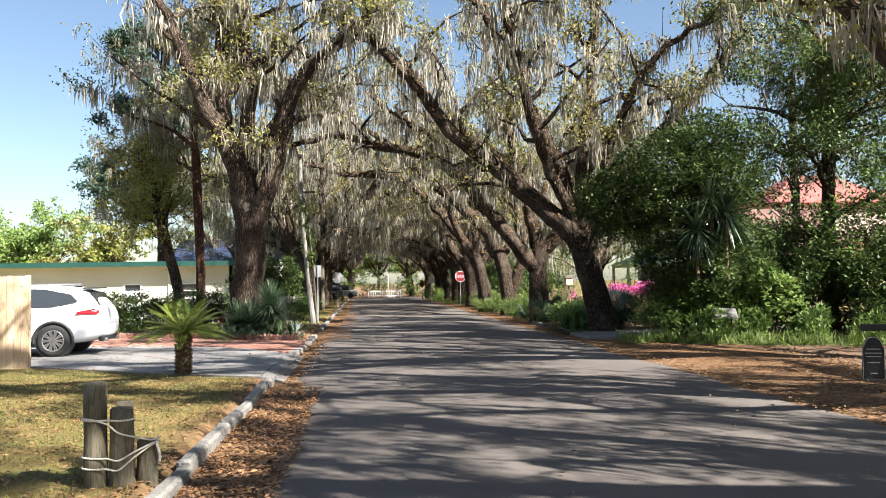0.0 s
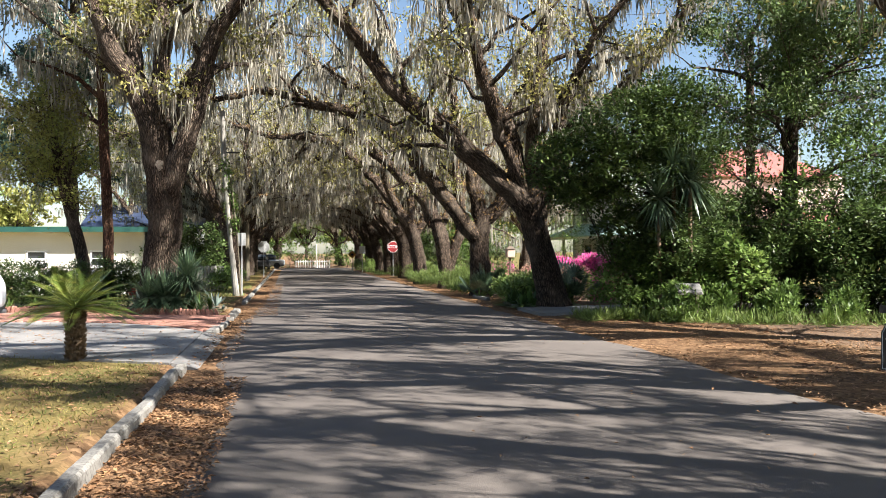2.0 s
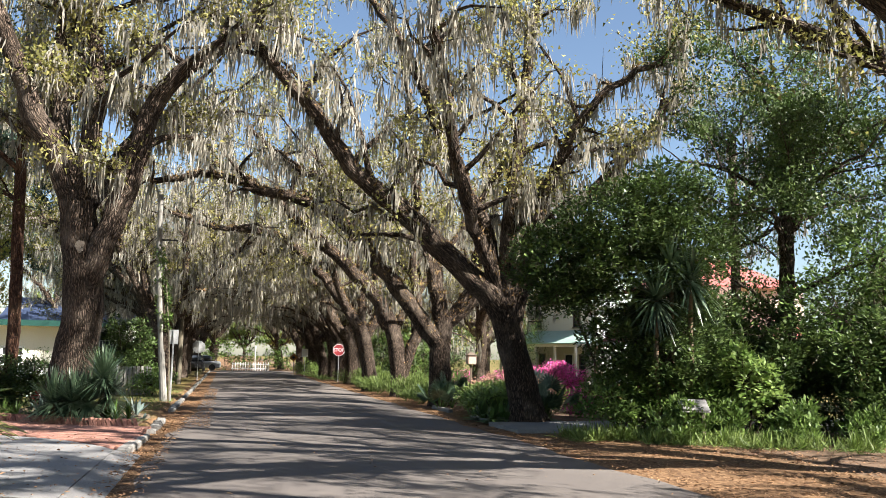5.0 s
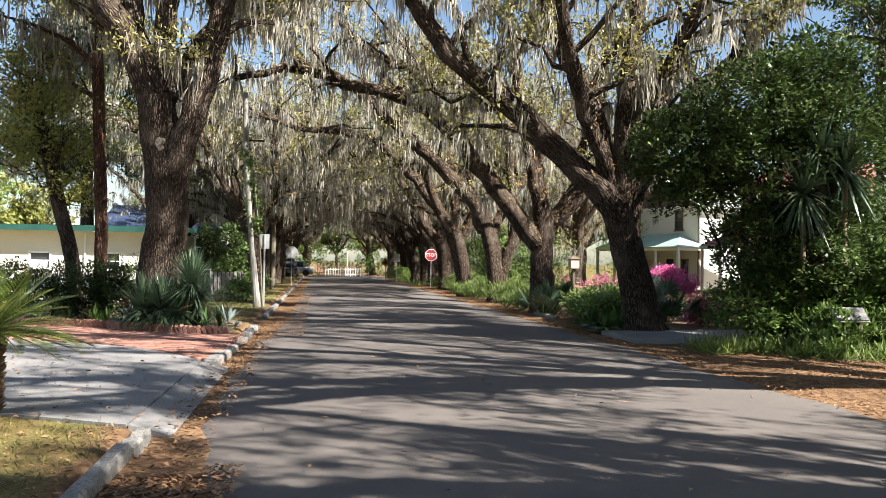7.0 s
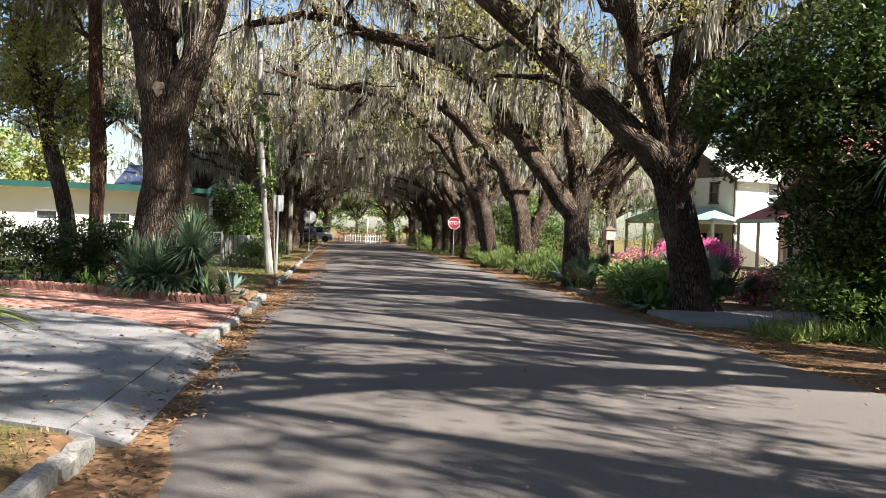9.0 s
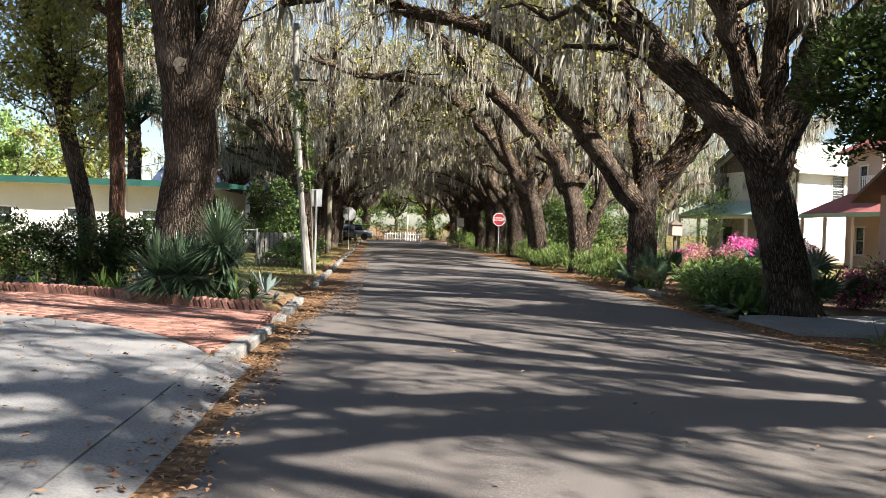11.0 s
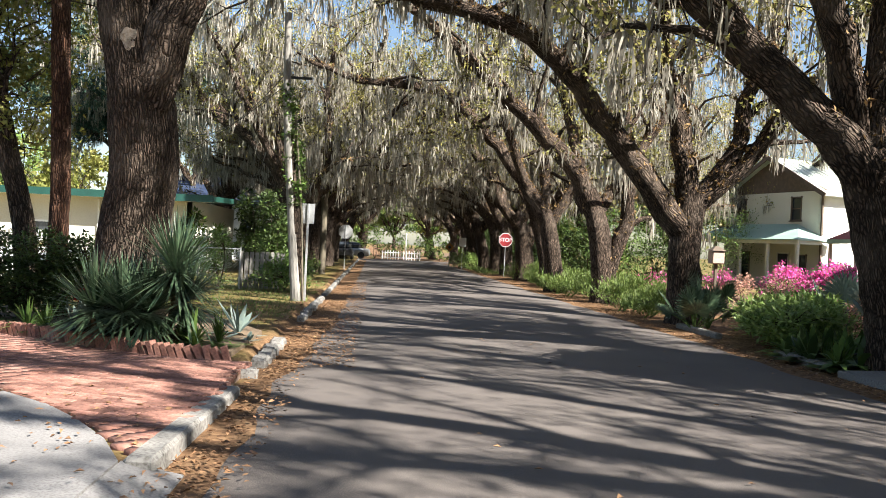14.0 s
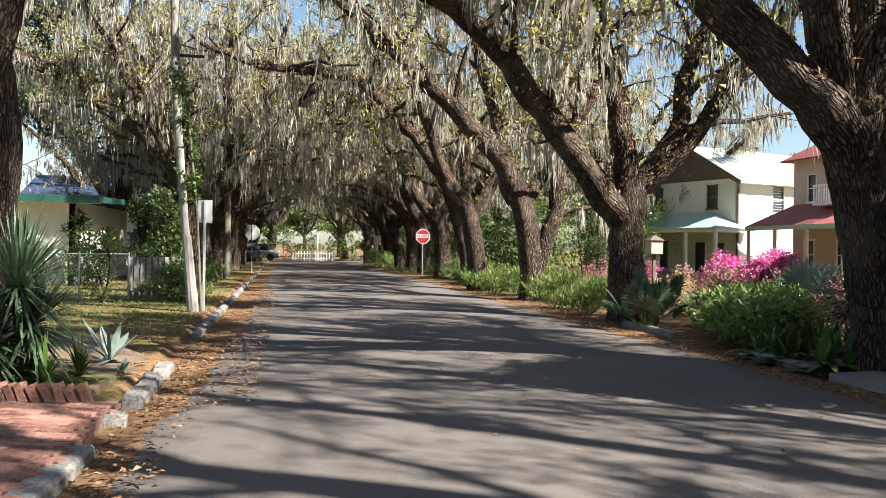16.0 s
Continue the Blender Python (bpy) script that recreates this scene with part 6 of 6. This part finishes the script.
cottage(), red_house(), motel(), back_house()
far_house((-50, 78, 0), "white house with bright metal roof beyond the lawn", w=10, h=4.0)
far_house((13.3, 29.2, 0), "pale pink house front behind the thicket", "faded_roof", 2.4, 3.0, -8, "pinkbrick")
far_house((21.4, 27.5, 0), "white clapboard house behind the green thicket", "pale_roof", 9, 4.2, -25)
shrub("lime_tree", "tall sunlit lime-green tree behind the thicket", "tree", (18.6, 23.2, 0.05), [(0, 0, 4.6, 1.2, 1.2, 1.1), (0.9, 0.2, 5.6, 1.0, 1.0, 0.9), (-0.7, 0, 5.9, 0.9, 0.9, 0.8), (0.2, 0, 6.8, 0.8, 0.8, 0.7), (0.3, -0.3, 3.2, 1.1, 1.0, 0.8)], 12000, 0.14, 0.07, "leaf_lime", 97, per=40)


# ---- street furniture ----
def octagon(bm, r, at, thick=0.006):
    cyl(bm, r, thick, at, (Euler((radians(90), 0, 0)).to_matrix() @ Matrix.Rotation(radians(22.5), 3, "Z")), 8)
    return bm


def lettering(body, size, at, material, parent, turn=0):
    cu = bpy.data.curves.new("lettering", "FONT")
    cu.body, cu.size, cu.align_x, cu.align_y, cu.extrude = body, size, "CENTER", "CENTER", 0.002
    tmp = bpy.data.objects.new("lettering", cu)
    scene.collection.objects.link(tmp)
    me = bpy.data.meshes.new_from_object(tmp.evaluated_get(bpy.context.evaluated_depsgraph_get()))
    bpy.data.objects.remove(tmp)
    ob = put("lettering", me, material, parent, "white capital letters")
    ob.matrix_basis = pose(*at, 90, 0, turn)
    return ob


def stop_sign(at, facing, label):
    ob = thing("stop_sign", at, label, "sign", turn=facing)
    part("post", box(bmesh.new(), (0.05, 0.04, 2.5), (0, 0.03, 1.2), bevel=0.006), M["steel"], ob, "steel post")
    part("rim", octagon(bmesh.new(), 0.41, (0, 0, 2.07), 0.006), M["sign_white"], ob, "white rim")
    part("face", octagon(bmesh.new(), 0.385, (0, -0.006, 2.07), 0.006), M["sign_red"], ob, "red face")
    part("back", octagon(bmesh.new(), 0.405, (0, 0.007, 2.07), 0.004), M["steel"], ob, "plain metal back")
    lettering("STOP", 0.3, (0, -0.011, 2.07), M["sign_white"], ob)
    return ob


stop_sign((5.35, 60.0, 0.05), 0, "red stop sign on a steel post")
stop_sign((-3.62, 59.6, 0.08), 180, "stop sign seen from its bare metal back")


def plate_sign(at, size, z, material, label, diamond=False, post=2.6, turn=0):
    ob = thing("road_sign", at, label, "sign", turn=turn)
    part("post", box(bmesh.new(), (0.055, 0.045, post), (0, 0.03, post / 2 - 0.05), bevel=0.006), M["steel"], ob, "steel post")
    rot = Matrix.Rotation(radians(45), 3, "Y") if diamond else None
    part("plate", box(bmesh.new(), (size[0], 0.008, size[1]), (0, 0, z), rot, 0.003), material, ob)
    if diamond:
        part("symbol", box(bmesh.new(), (0.2, 0.006, 0.2), (0, -0.008, z), rot), M["black"], ob)
    return ob


plate_sign((-3.7, 34.85, 0.08), (0.31, 0.5), 2.2, M["steel"], "pale metal sign plate on a dark post", post=2.5, turn=180)
plate_sign((4.2, 72, 0.05), (0.5, 0.62), 1.9, M["sign_white"], "white rectangular road sign beside bushes", post=2.2)
plate_sign((3.6, 75.5, 0.05), (0.5, 0.5), 1.5, M["sign_yellow"], "orange diamond warning sign", True, 2.0)


def utility_pole():
    ob = thing("utility_pole", (-3.9, 34.7, 0.05), "leaning grey timber utility pole with metal sheath", "pole")
    put("pole", raw_mesh("pole", *tube(smooth_line([(0, 0, -0.1), (-0.2, 0, 2.2), (-0.42, 0, 4.8), (-0.5, 0, 7.2)], 0.4), np.linspace(0.115, 0.09, len(smooth_line([(0, 0, -0.1), (-0.2, 0, 2.2), (-0.42, 0, 4.8), (-0.5, 0, 7.2)], 0.4))), 12, np.random.default_rng(2), 0.03)), M["grey_timber"], ob, smooth=True)
    bm = cyl(bmesh.new(), 0.125, 1.7, (-0.07, 0, 0.85), Euler((0, radians(-5.2), 0)).to_matrix(), 10)
    part("sheath", bm, M["grey_timber"], ob, "dull grey sheath")
    put("conduit", raw_mesh("conduit", *tube(np.array([[0.17, -0.04, 0], [0.05, -0.05, 2.2], [-0.2, -0.06, 4.6]]), [0.03, 0.03, 0.03], 6)), M["timber"], ob)
    boxed("bracket", (0.7, 0.05, 0.06), (-0.2, 0, 5.6), M["black"], ob)
    for k, (tx, ty, tz) in enumerate(((-9, 46, 5.4), (-12, 46, 3.6), (-4.4, 54, 6.4))):
        a = np.array([-0.5, 0, 5.7 - 0.3 * k])
        b = np.array([tx + 3.82, ty - 34.7, tz])
        s = np.linspace(0, 1, 14)[:, None]
        put("cable", raw_mesh("cable", *tube(a * (1 - s) + b * s - np.array([[0, 0, 1]]) * 0.5 * (1 - (2 * s - 1) ** 2), np.full(14, 0.012), 4)), M["black"], ob, "black sagging cable")


def transformer_pole():
    ob = thing("transformer_pole", (-4.35, 51.8, 0.05), "utility pole carrying a pale transformer can", "pole")
    put("pole", raw_mesh("pole", *tube(np.array([[0, 0, -0.1], [0, 0, 3], [0, 0, 6], [0, 0, 8.5]]), [0.15, 0.14, 0.13, 0.12], 10)), M["timber"], ob, smooth=True)
    bm = cyl(bmesh.new(), 0.2, 0.55, (0.1, -0.32, 5.6), None, 14)
    can = part("transformer", bm, M["sign_white"], ob, "pale grey can")
    part("lid", cyl(bmesh.new(), 0.21, 0.06, (0.1, -0.32, 5.9), None, 14, 0.12), M["steel"], can)


utility_pole(), transformer_pole()


def hanging_sign():
    ob = thing("hanging_sign", (5.87, 10.75, 0.09), "black arched sign hanging from a black post", "sign", turn=-18)
    ob.scale = (0.94, 0.94, 0.98)
    boxed("post", (0.11, 0.11, 0.98), (0.0, 0, 0.47), M["black"], ob, bevel=0.008)
    boxed("arm", (0.5, 0.09, 0.1), (-0.18, 0, 0.92), M["black"], ob, bevel=0.008)
    bm = bmesh.new()
    out = [(-0.42, 0.14), (-0.1, 0.14), (-0.1, 0.62)] + [(-0.26 + 0.125 * math.cos(a), 0.68 + 0.11 * math.sin(a)) for a in np.linspace(0.1, np.pi - 0.1, 9)] + [(-0.42, 0.62)]
    f = bm.faces.new([bm.verts.new((x, -0.02, z)) for x, z in out])
    ex = bmesh.ops.extrude_face_region(bm, geom=[f])
    for g in ex["geom"]:
        if isinstance(g, bmesh.types.BMVert):
            g.co.y += 0.03
    board = part("board", bm, M["black"], ob, "black arched board")
    put("edging", raw_mesh("edging", *tube(np.array([(x * 0.96 - 0.01, -0.022, 0.02 + z * 0.96) for x, z in out + out[:1]]), np.full(len(out) + 1, 0.004), 4)), M["sign_white"], board, "thin pale edging")
    for k, (w, z) in enumerate(((0.2, 0.6), (0.24, 0.54), (0.22, 0.49), (0.18, 0.4), (0.1, 0.24))):
        boxed("text_bar", (w, 0.004, 0.014), (-0.26, -0.024, z), M["steel"], board)
    boxed("small_stake", (0.02, 0.02, 0.3), (0.16, 0.1, 0.13), M["black"], ob)


def plaque():
    ob = thing("information_board", (7.55, 20.0, -0.02), "small slanted pale board on a grey stand", "sign", turn=-12)
    boxed("board", (0.56, 0.34, 0.03), (0, 0, 0.86), M["concrete"], ob, bevel=0.006, rot=Euler((radians(38), 0, 0)).to_matrix())
    boxed("backing", (0.6, 0.38, 0.03), (0, 0.02, 0.835), M["grey_timber"], ob, bevel=0.006, rot=Euler((radians(38), 0, 0)).to_matrix())
    for x in (-0.2, 0, 0.2):
        boxed("stand_leg", (0.07, 0.07, 0.82), (x, 0.06, 0.4), M["timber"], ob, bevel=0.006)


def birdhouse_post():
    ob = thing("garden_lantern", (7.45, 36, 0.05), "pinkish garden lantern box on a post", "lantern")
    boxed("post", (0.08, 0.08, 1.5), (0, 0, 0.75), M["brown_trim"], ob, bevel=0.006)
    boxed("box", (0.34, 0.34, 0.36), (0, 0, 1.62), M["pinkbrick"], ob, bevel=0.02)
    part("roof", cyl(bmesh.new(), 0.3, 0.14, (0, 0, 1.87), Matrix.Rotation(radians(45), 3, "Z"), 4, 0.03), M["brown_trim"], ob)


hanging_sign(), plaque(), birdhouse_post()


def picket(name, label, at, n, step, h, w, material, turn=0, group=""):
    ob = thing(name, at, label, "fence", group, turn)
    for k in range(n):
        part("picket", box(bmesh.new(), (w, 0.022, h + random.uniform(-0.03, 0.03)), (k * step, 0, h / 2), None, 0.004), material, ob)
    for z in (0.25 * h, 0.78 * h):
        boxed("rail", (n * step, 0.035, 0.07), ((n - 1) * step / 2, 0.03, z), material, ob)
    return ob


picket("picket_fence", "white picket fence across the far street", (-1.2, 94.6, 0.03), 15, 0.26, 0.9, 0.07, M["white"])
picket("picket_fence", "weathered grey picket fence beside the lawn", (-5.9, 38.6, 0.08), 9, 0.17, 1.1, 0.13, M["grey_timber"], 35)
picket("picket_fence", "white board fence before the low building", (-12.6, 37.2, 0.08), 30, 0.15, 1.0, 0.14, M["white"], -3)
ob = thing("far_post", (1.05, 94.2, 0), "tall pale yellow post before the far fence", "post")
boxed("shaft", (0.12, 0.12, 2.7), (0, 0, 1.3), M["cream"], ob, bevel=0.01)


def wire_fence():
    ob = thing("wire_fence", (-8.4, 38.4, 0.08), "sagging chain-link fence along the garden", "fence")
    for x in (0, 1.3, 2.5):
        part("post", cyl(bmesh.new(), 0.025, 1.25, (x, 0, 0.6), None, 8), M["steel"], ob)
    put("rail", raw_mesh("rail", *tube(np.array([[0, 0, 1.18], [1.3, 0, 1.17], [2.5, 0, 1.18]]), np.full(3, 0.018), 6)), M["steel"], ob)
    g = Heap()
    for k in range(-11, 26):
        for d in (1, -1):
            x0 = k * 0.1
            a, b = (x0, 0.08), (x0 + d * 1.08, 1.16)
            pts = [(x, z) for x, z in (np.array(a) * (1 - s) + np.array(b) * s for s in np.linspace(0, 1, 30)) if 0 <= x <= 2.5]
            if len(pts) > 1:
                g.add(*tube(np.array([(pts[0][0], 0, pts[0][1]), (pts[-1][0], 0, pts[-1][1])]), [0.004, 0.004], 3))
    put("mesh_wire", g.mesh("mesh_wire"), M["steel"], ob)


wire_fence()


def far_car(at, material, label, turn=0):
    ob = thing("parked_car", at, label, "car", "far cars", turn)
    bm = box(bmesh.new(), (4.4, 1.75, 0.7), (0, 0, 0.62), bevel=0.14)
    part("body", bm, material, ob, smooth=False)
    bm = box(bmesh.new(), (2.4, 1.5, 0.62), (0.1, 0, 1.2), bevel=0.2)
    part("cabin", bm, M["glass"], ob, "dark glass cabin")
    boxed("roof", (1.7, 1.3, 0.05), (0.1, 0, 1.51), material, ob, bevel=0.02)
    for x in (-1.35, 1.35):
        for y in (-0.8, 0.8):
            part("wheel", cyl(bmesh.new(), 0.33, 0.22, (x, y, 0.33), Euler((radians(90), 0, 0)).to_matrix(), 16), M["rubber"], ob)


far_car((-4.6, 93.0, 0.03), M["steel"], "silver car at the far crossing")
far_car((-4.75, 86.5, 0.05), M["black"], "dark car parked at the far end", 90)


# ---- loose leaves and grass ----
def scatter(n, x0, x1, y0, y1, r, dense=None):
    """Points over a strip, thinned by a noise so that they lie in drifts."""
    x, y = r.uniform(x0, x1, n), r.uniform(y0, y1, n)
    if dense is not None:
        k = np.array([noise.noise(Vector((a * 0.9, b * 0.9, dense))) for a, b in zip(x, y)]) * 0.5 + 0.5
        keep = r.uniform(0, 0.85, n) < k
        x, y = x[keep], y[keep]
    return x, y


def litter():
    r = np.random.default_rng(77)
    spots = []
    for n, x0, x1, y0, y1, dense in ((9000, -3.35, -2.45, 2, 13, None), (2600, -3.4, -2.75, 13, 30, 1.0), (3200, -3.4, -2.2, 24, 46, None), (15000, 4.0, 8.4, 5, 22, 2.0), (5000, 4.0, 5.6, 22, 38, 3.0), (2200, 4.0, 5.2, 38, 62, None),
                                     (9000, -9.5, -3.6, 3.0, 14.5, 4.0), (600, -8, -3.2, 14.6, 22, None), (350, -2.4, 4, 3, 30, 5.0), (800, -5, -3.6, 25.5, 34, None), (9000, 7, 14, 8, 19.5, 6.0), (1200, -3.8, -3.2, 2, 8, None)):
        x, y = scatter(n, x0, x1, y0, y1, r, dense)
        z = np.array([max(ground_height(a, b), 0.065 if road_left(b) < a < road_right(b) else -1, 0.118 if (-8 < a < -3.62 and 14.6 < b < 24) else 0.12 - 0.25 * (a + 3.62) if (-3.62 <= a < -3.2 and 14.5 < b < 19.4) else -1) for a, b in zip(x, y)])
        spots.append(np.stack([x, y, z + r.uniform(0.004, 0.022, len(x))], 1))
    c = np.vstack(spots)
    d = r.standard_normal((len(c), 3)) * [1, 1, 0.18]
    n = len(c)
    az = r.uniform(0, 2 * np.pi, n)
    dd = np.stack([np.cos(az), np.sin(az), r.normal(0, 0.12, n)], 1)
    ss = np.stack([-np.sin(az), np.cos(az), r.normal(0, 0.25, n)], 1)
    ln, w = r.uniform(0.04, 0.085, n)[:, None], r.uniform(0.02, 0.034, n)[:, None]
    curl = np.stack([np.zeros(n), np.zeros(n), r.uniform(0.0, 0.018, n)], 1)
    v = np.stack([c, c + dd * ln * 0.5 + ss * w * 0.5 + curl, c + dd * ln, c + dd * ln * 0.5 - ss * w * 0.5 + curl], 1).reshape(-1, 3)
    ob = put("fallen_leaves", raw_mesh("fallen_leaves", v, np.arange(4 * n).reshape(-1, 4)), M["litter"])
    tagged(ob, "drifts of dry orange-brown fallen oak leaves", "leaves", kind="stuff")


def grass():
    r = np.random.default_rng(78)
    x, y = scatter(42000, -9.5, -3.62, 3.0, 16.8, r, 8.0)
    ok = y < 14.5 + np.clip((-3.6 - x) * 0.58, 0, 10)
    x, y = x[ok], y[ok]
    z = np.array([ground_height(a, b) for a, b in zip(x, y)])
    c = np.stack([x, y, z - 0.005], 1)
    ob = put("lawn_grass", raw_mesh("lawn_grass", *leaves(c, 0.06, 0.012, r, up=0.9)), M["blade"])
    tagged(ob, "thin dry yellow-green lawn grass", "grass", kind="stuff")
    x, y = scatter(9000, -9, -3.6, 30, 45, r, 9.0)
    c = np.stack([x, y, np.full(len(x), 0.08)], 1)
    ob = put("lawn_grass", raw_mesh("lawn_grass", *leaves(c, 0.09, 0.02, r, up=0.9)), M["weed"])
    tagged(ob, "patchy green grass beside the pole", "grass", kind="stuff")
    xs, ys = [], []
    for n, x0, x1, y0, y1 in ((5000, 6.4, 9.4, 18.6, 20.9), (4000, 9.2, 14.5, 16.6, 19.6), (2500, 5.2, 7.0, 20.6, 21.8), (1600, 4.6, 5.6, 62, 78)):
        a, b = scatter(n, x0, x1, y0, y1, r, 10.0)
        xs.append(a), ys.append(b)
    x, y = np.concatenate(xs), np.concatenate(ys)
    ok = y > 20.5 - (x - 5.2) * 0.56
    x, y = x[ok], y[ok]
    c = np.stack([x, y, np.full(len(x), 0.05)], 1)
    ob = put("verge_grass", raw_mesh("verge_grass", *leaves(c, 0.36, 0.024, r, up=1.0)), M["weed"])
    tagged(ob, "tufts of tall bright green verge grass", "grass", kind="stuff")


litter(), grass()


# ---- bricks ----
def brick_mesh(sx, sy, sz):
    bm = box(bmesh.new(), (sx, sy, sz), (0, 0, 0), bevel=0.004)
    me = bpy.data.meshes.new("brick")
    bm.to_mesh(me)
    bm.free()
    me.materials.append(M["brick"])
    return me


def inside(x, y, poly):
    hit = False
    for (x0, y0), (x1, y1) in zip(poly, poly[1:] + poly[:1]):
        if (y0 > y) != (y1 > y) and x < x0 + (y - y0) / (y1 - y0) * (x1 - x0):
            hit = not hit
    return hit


def brick_paving():
    top = thing("brick_paving", (0, 0, 0), "worn red brick paving beside the concrete apron", "pavement", kind="structure")
    poly = [(-3.5, 19.5)] + [(x - 0.02, y + 0.12) for x, y in ARC[1:10]] + [(-12, 26.6)] + [(x, y - 0.12) for x, y in BORDER[::-1][2:]] + [(-3.5, 24.0)]
    spots = []
    for j in range(-60, 60):
        for i in range(-60, 90):
            u, v = i * 0.212 + (0.106 if j % 2 else 0), j * 0.108
            x, y = -3.7 - u * 0.94 - v * 0.34, 22 - u * 0.34 * -1 + v * 0.94
            if inside(x, y, poly):
                spots.append((math.hypot(x + 3.6, y - 22.3), x, y))
    spots.sort()
    me = brick_mesh(0.205, 0.102, 0.05)
    r = random.Random(4)
    for d, x, y in spots[:300]:
        b = new("brick", me)
        b.parent = top
        b.matrix_basis = pose(x, y, 0.096 + r.uniform(-0.003, 0.003), r.uniform(-0.7, 0.7), r.uniform(-0.5, 0.5), 180 - 19.9 + r.uniform(-1.5, 1.5))
    g = Heap()
    q = np.array([(sx * 0.1, sy * 0.049, sz) for sz in (-0.02, 0.026) for sx, sy in ((-1, -1), (1, -1), (1, 1), (-1, 1))])
    fc = np.array([(4, 5, 6, 7), (0, 1, 5, 4), (1, 2, 6, 5), (2, 3, 7, 6), (3, 0, 4, 7)])
    ca, sa = math.cos(radians(160.1)), math.sin(radians(160.1))
    for d, x, y in spots[300:]:
        p = q.copy()
        p[:, 0], p[:, 1] = q[:, 0] * ca - q[:, 1] * sa + x, q[:, 0] * sa + q[:, 1] * ca + y
        p[:, 2] += 0.098 + r.uniform(-0.004, 0.004)
        g.add(p, fc)
    if g.n:
        rest = put("paving_bricks", g.mesh("paving_bricks"), M["brick_joined"], top)
        tagged(rest, kind="stuff")


def brick_edging():
    top = thing("brick_edging", (0, 0, 0), "row of leaning red bricks edging the bed", "edging", kind="structure")
    ln = smooth_line([(x, y, 0.17) for x, y in BORDER], 0.095)
    me = brick_mesh(0.075, 0.115, 0.22)
    r = random.Random(9)
    for k in range(len(ln) - 1):
        p, t = ln[k], ln[k + 1] - ln[k]
        b = new("brick", me)
        b.parent = top
        b.matrix_basis = pose(p[0], p[1], 0.17 + r.uniform(-0.015, 0.015), r.uniform(-4, 4), 24 + r.uniform(-8, 8), math.degrees(math.atan2(t[1], t[0])) + r.uniform(-6, 6))


brick_paving(), brick_edging()
